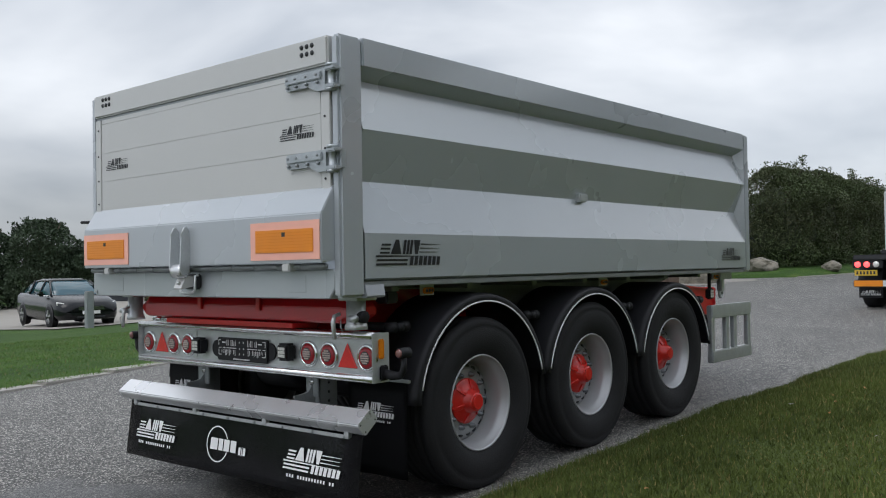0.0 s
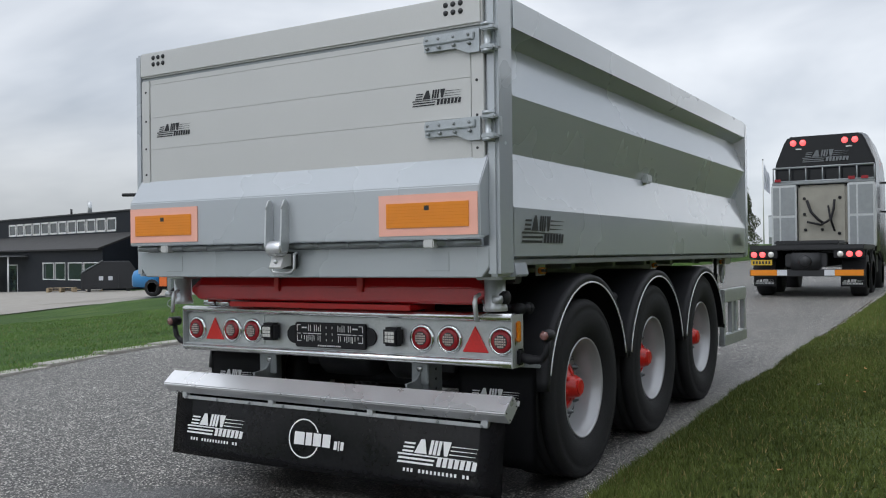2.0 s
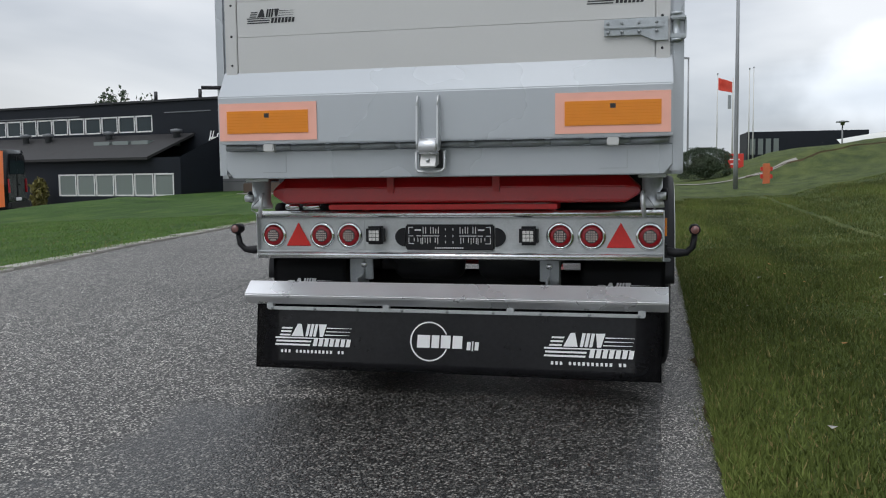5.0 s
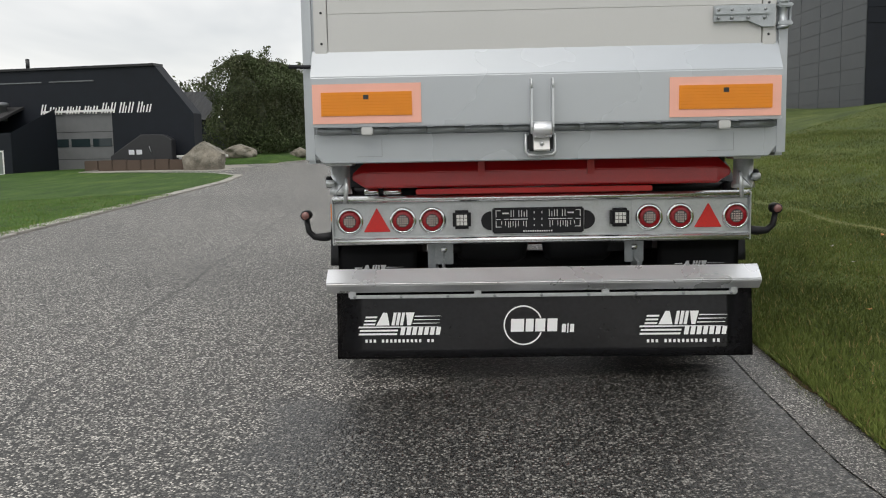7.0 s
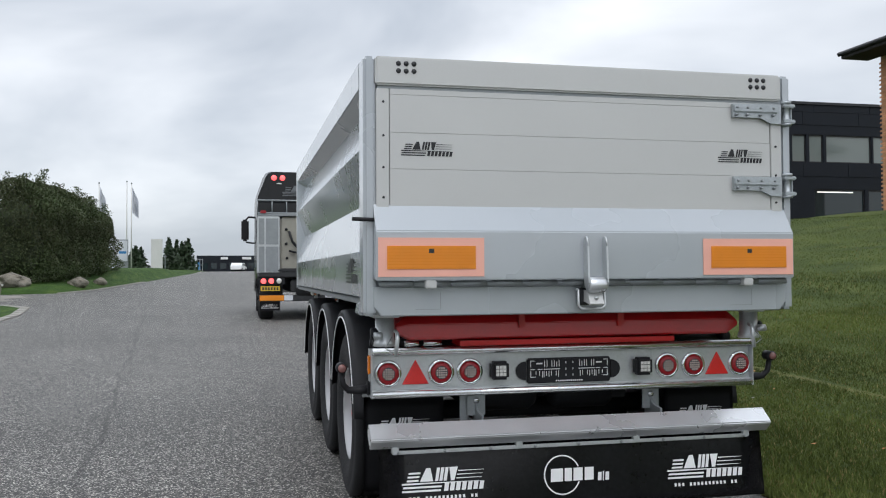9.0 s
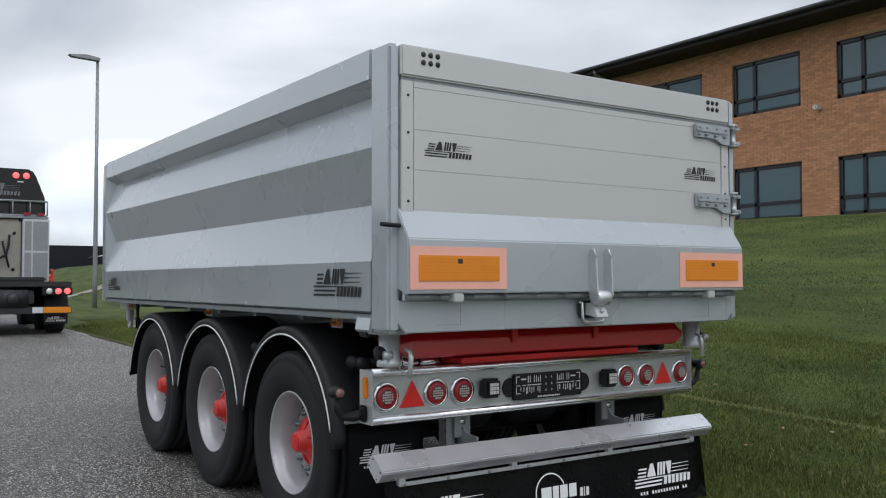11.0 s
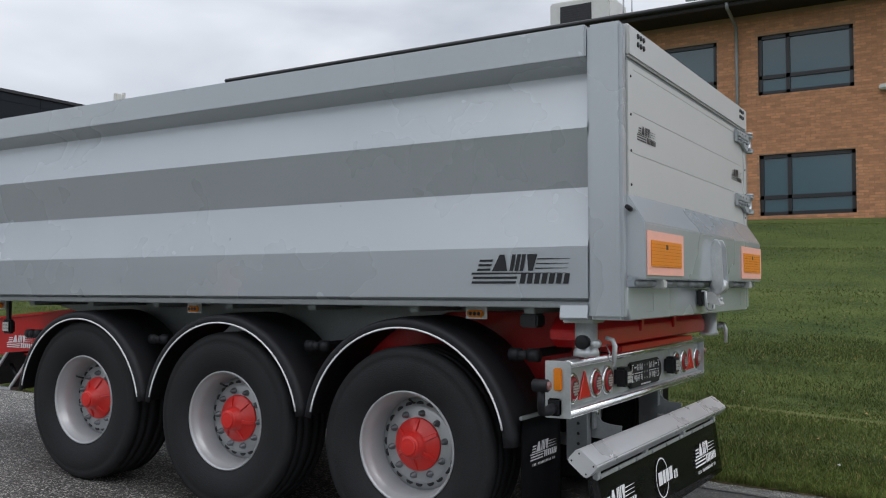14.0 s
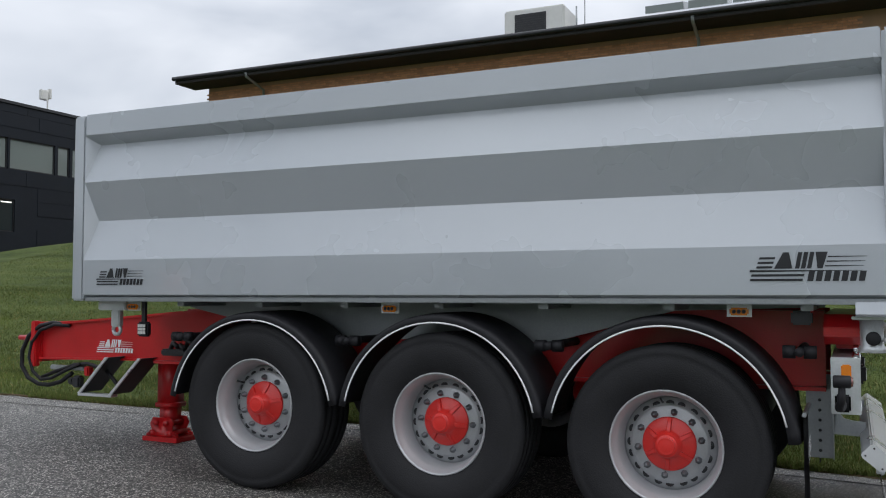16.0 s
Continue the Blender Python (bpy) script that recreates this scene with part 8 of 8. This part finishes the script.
def panel_van():
    x, y = -23.5, 22.2
    t = thing("panel_van", "black panel van with orange and blue wrap parked on the yard", "van", (x, y, land_z(x, y) + 0.03), 200 - 90)
    body = bmesh.new()
    st = [(-2.75, 0.45, 2.25, 0.92), (-2.7, 0.35, 2.42, 0.97), (-1.5, 0.32, 2.46, 1.0), (0.6, 0.32, 2.45, 1.0), (1.15, 0.32, 2.38, 0.99), (1.45, 0.34, 2.15, 0.98)]
    loft(body, [[(-w, y_, zb), (w, y_, zb), (w, y_, 1.2), (w * 0.94, y_, zt - 0.12), (w * 0.80, y_, zt), (-w * 0.80, y_, zt), (-w * 0.94, y_, zt - 0.12), (-w, y_, 1.2)] for y_, zb, zt, w in st])
    b = part("body", body, M_CARPAINT, t)
    nose = bmesh.new()
    loft(nose, [[(-w, y_, zb), (w, y_, zb), (w, y_, 0.8), (w * 0.92, y_, zt), (-w * 0.92, y_, zt), (-w, y_, 0.8)] for y_, zb, zt, w in ((1.46, 0.36, 1.30, 0.98), (2.1, 0.36, 1.18, 0.97), (2.6, 0.38, 1.00, 0.92), (2.72, 0.45, 0.80, 0.80))])
    part("bonnet", nose, M_VANBLUE, t, "blue wrapped bonnet")
    sc = bmesh.new()
    loft(sc, [[(-0.90, 1.46, 1.30), (0.90, 1.46, 1.30), (0.72, 1.46, 2.12), (-0.72, 1.46, 2.12)], [(-0.86, 2.05, 1.22), (0.86, 2.05, 1.22), (0.84, 2.02, 1.24), (-0.84, 2.02, 1.24)]])
    part("windscreen", sc, M_PANE, t)
    for s in (-1, 1):
        def strip_(name, y0, y1, z0, z1, m):
            q = bmesh.new()
            xx = lambda z: s * ((1.0 if z < 1.2 else 1.0 - 0.06 * (z - 1.2) / 1.14) + 0.012)
            quad(q, (xx(z0), y0, z0), (xx(z0), y1, z0), (xx(1.2), y1, 1.2), (xx(1.2), y0, 1.2))
            quad(q, (xx(1.2), y0, 1.2), (xx(1.2), y1, 1.2), (xx(z1), y1, z1), (xx(z1), y0, z1))
            part(name, q, m, b)
        strip_("orange_stripe", -2.64, -1.74, 0.42, 2.36, M_VANORANGE)
        strip_("blue_stripe", -1.73, -1.40, 0.72, 2.34, M_VANBLUE)
        strip_("orange_edge", 1.10, 1.42, 0.40, 1.30, M_VANORANGE)
        for k in range(12):
            z = 0.80 + 0.125 * k
            part("text_bar", boxm(min(s * 0.955, s * 1.02), max(s * 0.955, s * 1.02), -1.34, -1.23, z, z + 0.08), M_WHITE, b)
        part("side_window", boxm(min(s * 0.88, s * 0.992), max(s * 0.88, s * 0.992), 0.55, 1.35, 1.30, 1.95, bevel=0.02), M_PANE, b)
        for y_ in (-1.75, 1.75):
            road_wheel(t, s * 0.86, y_, 0.35, 0.35, 0.24, s)
        part("tail_lamp", boxm(min(s * 0.82, s * 0.93), max(s * 0.82, s * 0.93), -2.79, -2.74, 0.9, 1.4, bevel=0.01), M_REDLENS, b)
    part("plate", boxm(-0.27, 0.27, -2.785, -2.765, 0.62, 0.73), M_WHITE, b, "pale number plate blank")
    part("bumper", boxm(-0.96, 0.96, -2.85, -2.70, 0.38, 0.58, bevel=0.03), M_RUBBER, b)
    part("rear_window", boxm(-0.70, 0.70, -2.775, -2.74, 1.55, 2.05, bevel=0.02), M_PANE, b)
    part("door_gap", boxm(-0.008, 0.008, -2.775, -2.735, 0.62, 2.20), M_DARK, b)
    part("door_handle", boxm(0.04, 0.16, -2.80, -2.755, 1.16, 1.21, bevel=0.01), M_RUBBER, b)


panel_van()

# marker posts on the near edge of the yard
for x, y in ((-19.6, 9.7), (-18.2, 15.7)):
    bo = new("timber_bollard", mesh_of("timber_bollard", boxm(-0.10, 0.10, -0.10, 0.10, -0.1, 1.05, bevel=0.02), M_STEEL))
    bo.location = (x, y, land_z(x, y))
    tagged(bo, "square grey weathered bollard at the yard's edge", "bollard", group="bollards")
# ragged soil and gravel seam between the road and the verge
seam_v, seam_f = [], []
for k in range(260):
    y = -6.0 + 0.09 * k
    r = piece(y, RIGHT)
    a = 0.0 + 0.06 * noise.noise((y * 1.9, 1.0, 0.0)) + 0.05 * noise.noise((y * 7.0, 5.0, 0.0))
    c = 0.035 + 0.05 * noise.noise((y * 1.3, 7.0, 0.0)) + 0.04 * noise.noise((y * 8.0, 3.0, 0.0))
    seam_v += [(r - a, y, road_z(y) + 0.005), (r + 0.01, y, road_z(y) + 0.018), (r + c, y, land_z(r + c, y) + 0.010)]
    if k:
        n = 3 * k
        seam_f += [(n - 3, n - 2, n + 1, n), (n - 2, n - 1, n + 2, n + 1)]
structure("verge_soil", sheet("verge_soil", seam_v, seam_f, M_SOIL), M_SOIL, "ragged brown soil seam at the road's edge", "soil")


# ---------------------------------------------------------------- grass blades, leaves
def blades(name, count, xr, yr, height, seed, label, thin=1.0, material=None, wide=1.0):
    g = np.random.default_rng(seed)
    x = xr[0] + (xr[1] - xr[0]) * g.random(count) ** thin
    y = yr[0] + (yr[1] - yr[0]) * g.random(count)
    z = np.array([land_z(a, b) for a, b in zip(x, y)])
    h = height * (0.45 + g.random(count))
    tuft = np.array([noise.noise((a * 1.3, b * 1.3, 4.0)) for a, b in zip(x, y)])
    h *= 1 + 0.6 * tuft
    worn = np.array([abs(a - 4.07 + 0.10 * noise.noise((0.7 * b, 2.0, 0.0))) for a, b in zip(x, y)])
    h *= np.where(worn < 0.07, 0.25, 1.0)
    a = g.random(count) * 6.2832
    lean = g.normal(0, 0.55, count) * h
    la = g.random(count) * 6.2832
    w = wide * (0.0030 + 0.0035 * g.random(count))
    base = np.stack([x, y, z - 0.004], 1)
    side = np.stack([np.cos(a) * w, np.sin(a) * w, np.zeros(count)], 1)
    tip = base + np.stack([np.cos(la) * lean, np.sin(la) * lean, h], 1)
    verts = np.stack([base - side, base + side, tip], 1).reshape(-1, 3)
    me = bpy.data.meshes.new(name)
    me.vertices.add(len(verts))
    me.vertices.foreach_set("co", verts.ravel().astype(np.float32))
    me.loops.add(3 * count)
    me.loops.foreach_set("vertex_index", np.arange(3 * count, dtype=np.int32))
    me.polygons.add(count)
    me.polygons.foreach_set("loop_start", np.arange(0, 3 * count, 3, dtype=np.int32))
    me.update(calc_edges=True)
    me.materials.append(material or M_BLADE)
    ob = new(name, me)
    tagged(ob, label, "grass", kind="stuff")


blades("grass", 300000, (1.43, 7.5), (-5.5, 7.5), 0.036, 5, "short mown green grass on the verge", 1.7)
blades("grass_bank", 200000, (2.0, 15.0), (-7.0, 22.0), 0.027, 15, "tufts of green grass on the bank", 1.3, wide=1.7)
blades("grass_far", 90000, (1.45, 9.0), (7.0, 20.0), 0.05, 6, "short mown green grass along the road", 1.4)
blades("grass_left", 120000, (-15.0, -5.3), (-1.0, 16.0), 0.032, 7, "short green grass strip across the road", material=M_BLADEG)
blades("grass_edge", 42000, (1.37, 1.54), (-4.5, 9.0), 0.05, 9, "ragged overhanging grass at the road edge")
g_rng = random.Random(31)
for i in range(34):
    x, y = g_rng.uniform(1.7, 5.0), g_rng.uniform(-2.5, 6.0)
    lf = bmesh.new()
    s = g_rng.uniform(0.012, 0.03)
    quad(lf, (-s, 0, 0.01), (0, -s * 0.6, 0.0), (s, 0, 0.012), (0, s * 0.6, 0.004))
    ob = new("fallen_leaf", mesh_of("fallen_leaf", lf, mat("dry_leaf", (0.42, 0.20, 0.07), 0.7) if i % 3 else M_KERB))
    ob.matrix_world = pose(x, y, land_z(x, y) + 0.035, g_rng.uniform(-20, 20), g_rng.uniform(-20, 20), g_rng.uniform(0, 360))
    tagged(ob, "small dry fallen leaf on the grass", "leaf", group="fallen leaves")


# ---------------------------------------------------------------- bricks of the office front
def brick_wall():
    """Bricks in stretcher bond: the nearest stretch as single pieces, the rest joined."""
    single = mesh_of("brick", boxm(-0.011, 0.0, 0.0, 0.228, 0.0, 0.058), M_BRICK)
    verts, faces, done = [], [], 0
    for row in range(86):
        z = 2.35 + 0.0705 * row
        if z + 0.06 > 8.55:
            break
        y = 0.2 - (0.12 if row % 2 else 0.0)
        while y < 20.9:
            y0, y1 = y, y + 0.228
            y += 0.24
            cut = False
            for a, b, c, d in HOLES:
                if z + 0.058 > c and z < d and y1 > a and y0 < b:
                    if y0 < a - 0.06:
                        y1 = a
                    elif y1 > b + 0.06:
                        y0 = b
                    else:
                        cut = True
            if cut:
                continue
            if 4.0 < y0 < 7.2 and 4.85 < z < 6.3 and done < 260 and y1 - y0 > 0.22:
                ob = part("brick", single, None, owall)
                ob.location = (BX - 0.0005, y0, z)
                done += 1
                continue
            n = len(verts)
            for x in (BX, BX - 0.011):
                verts += [(x, y0, z), (x, y1, z), (x, y1, z + 0.058), (x, y0, z + 0.058)]
            faces += [(n + 7, n + 6, n + 5, n + 4), (n, n + 1, n + 5, n + 4), (n + 1, n + 2, n + 6, n + 5), (n + 2, n + 3, n + 7, n + 6), (n + 3, n, n + 4, n + 7)]
    m = M_BRICK.copy()
    m.name = "yellow_red_brick_bond"
    n, l = m.node_tree.nodes, m.node_tree.links
    geo = n.new("ShaderNodeNewGeometry")
    for node in n:
        if node.bl_idname == "ShaderNodeObjectInfo":
            for lk in list(node.outputs["Random"].links):
                l.new(geo.outputs["Random Per Island"], lk.to_socket)
    ob = part("bricks", sheet("bricks", verts, faces, m), None, owall, "joined yellow-red bricks")
    tagged(ob, kind="stuff")


brick_wall()
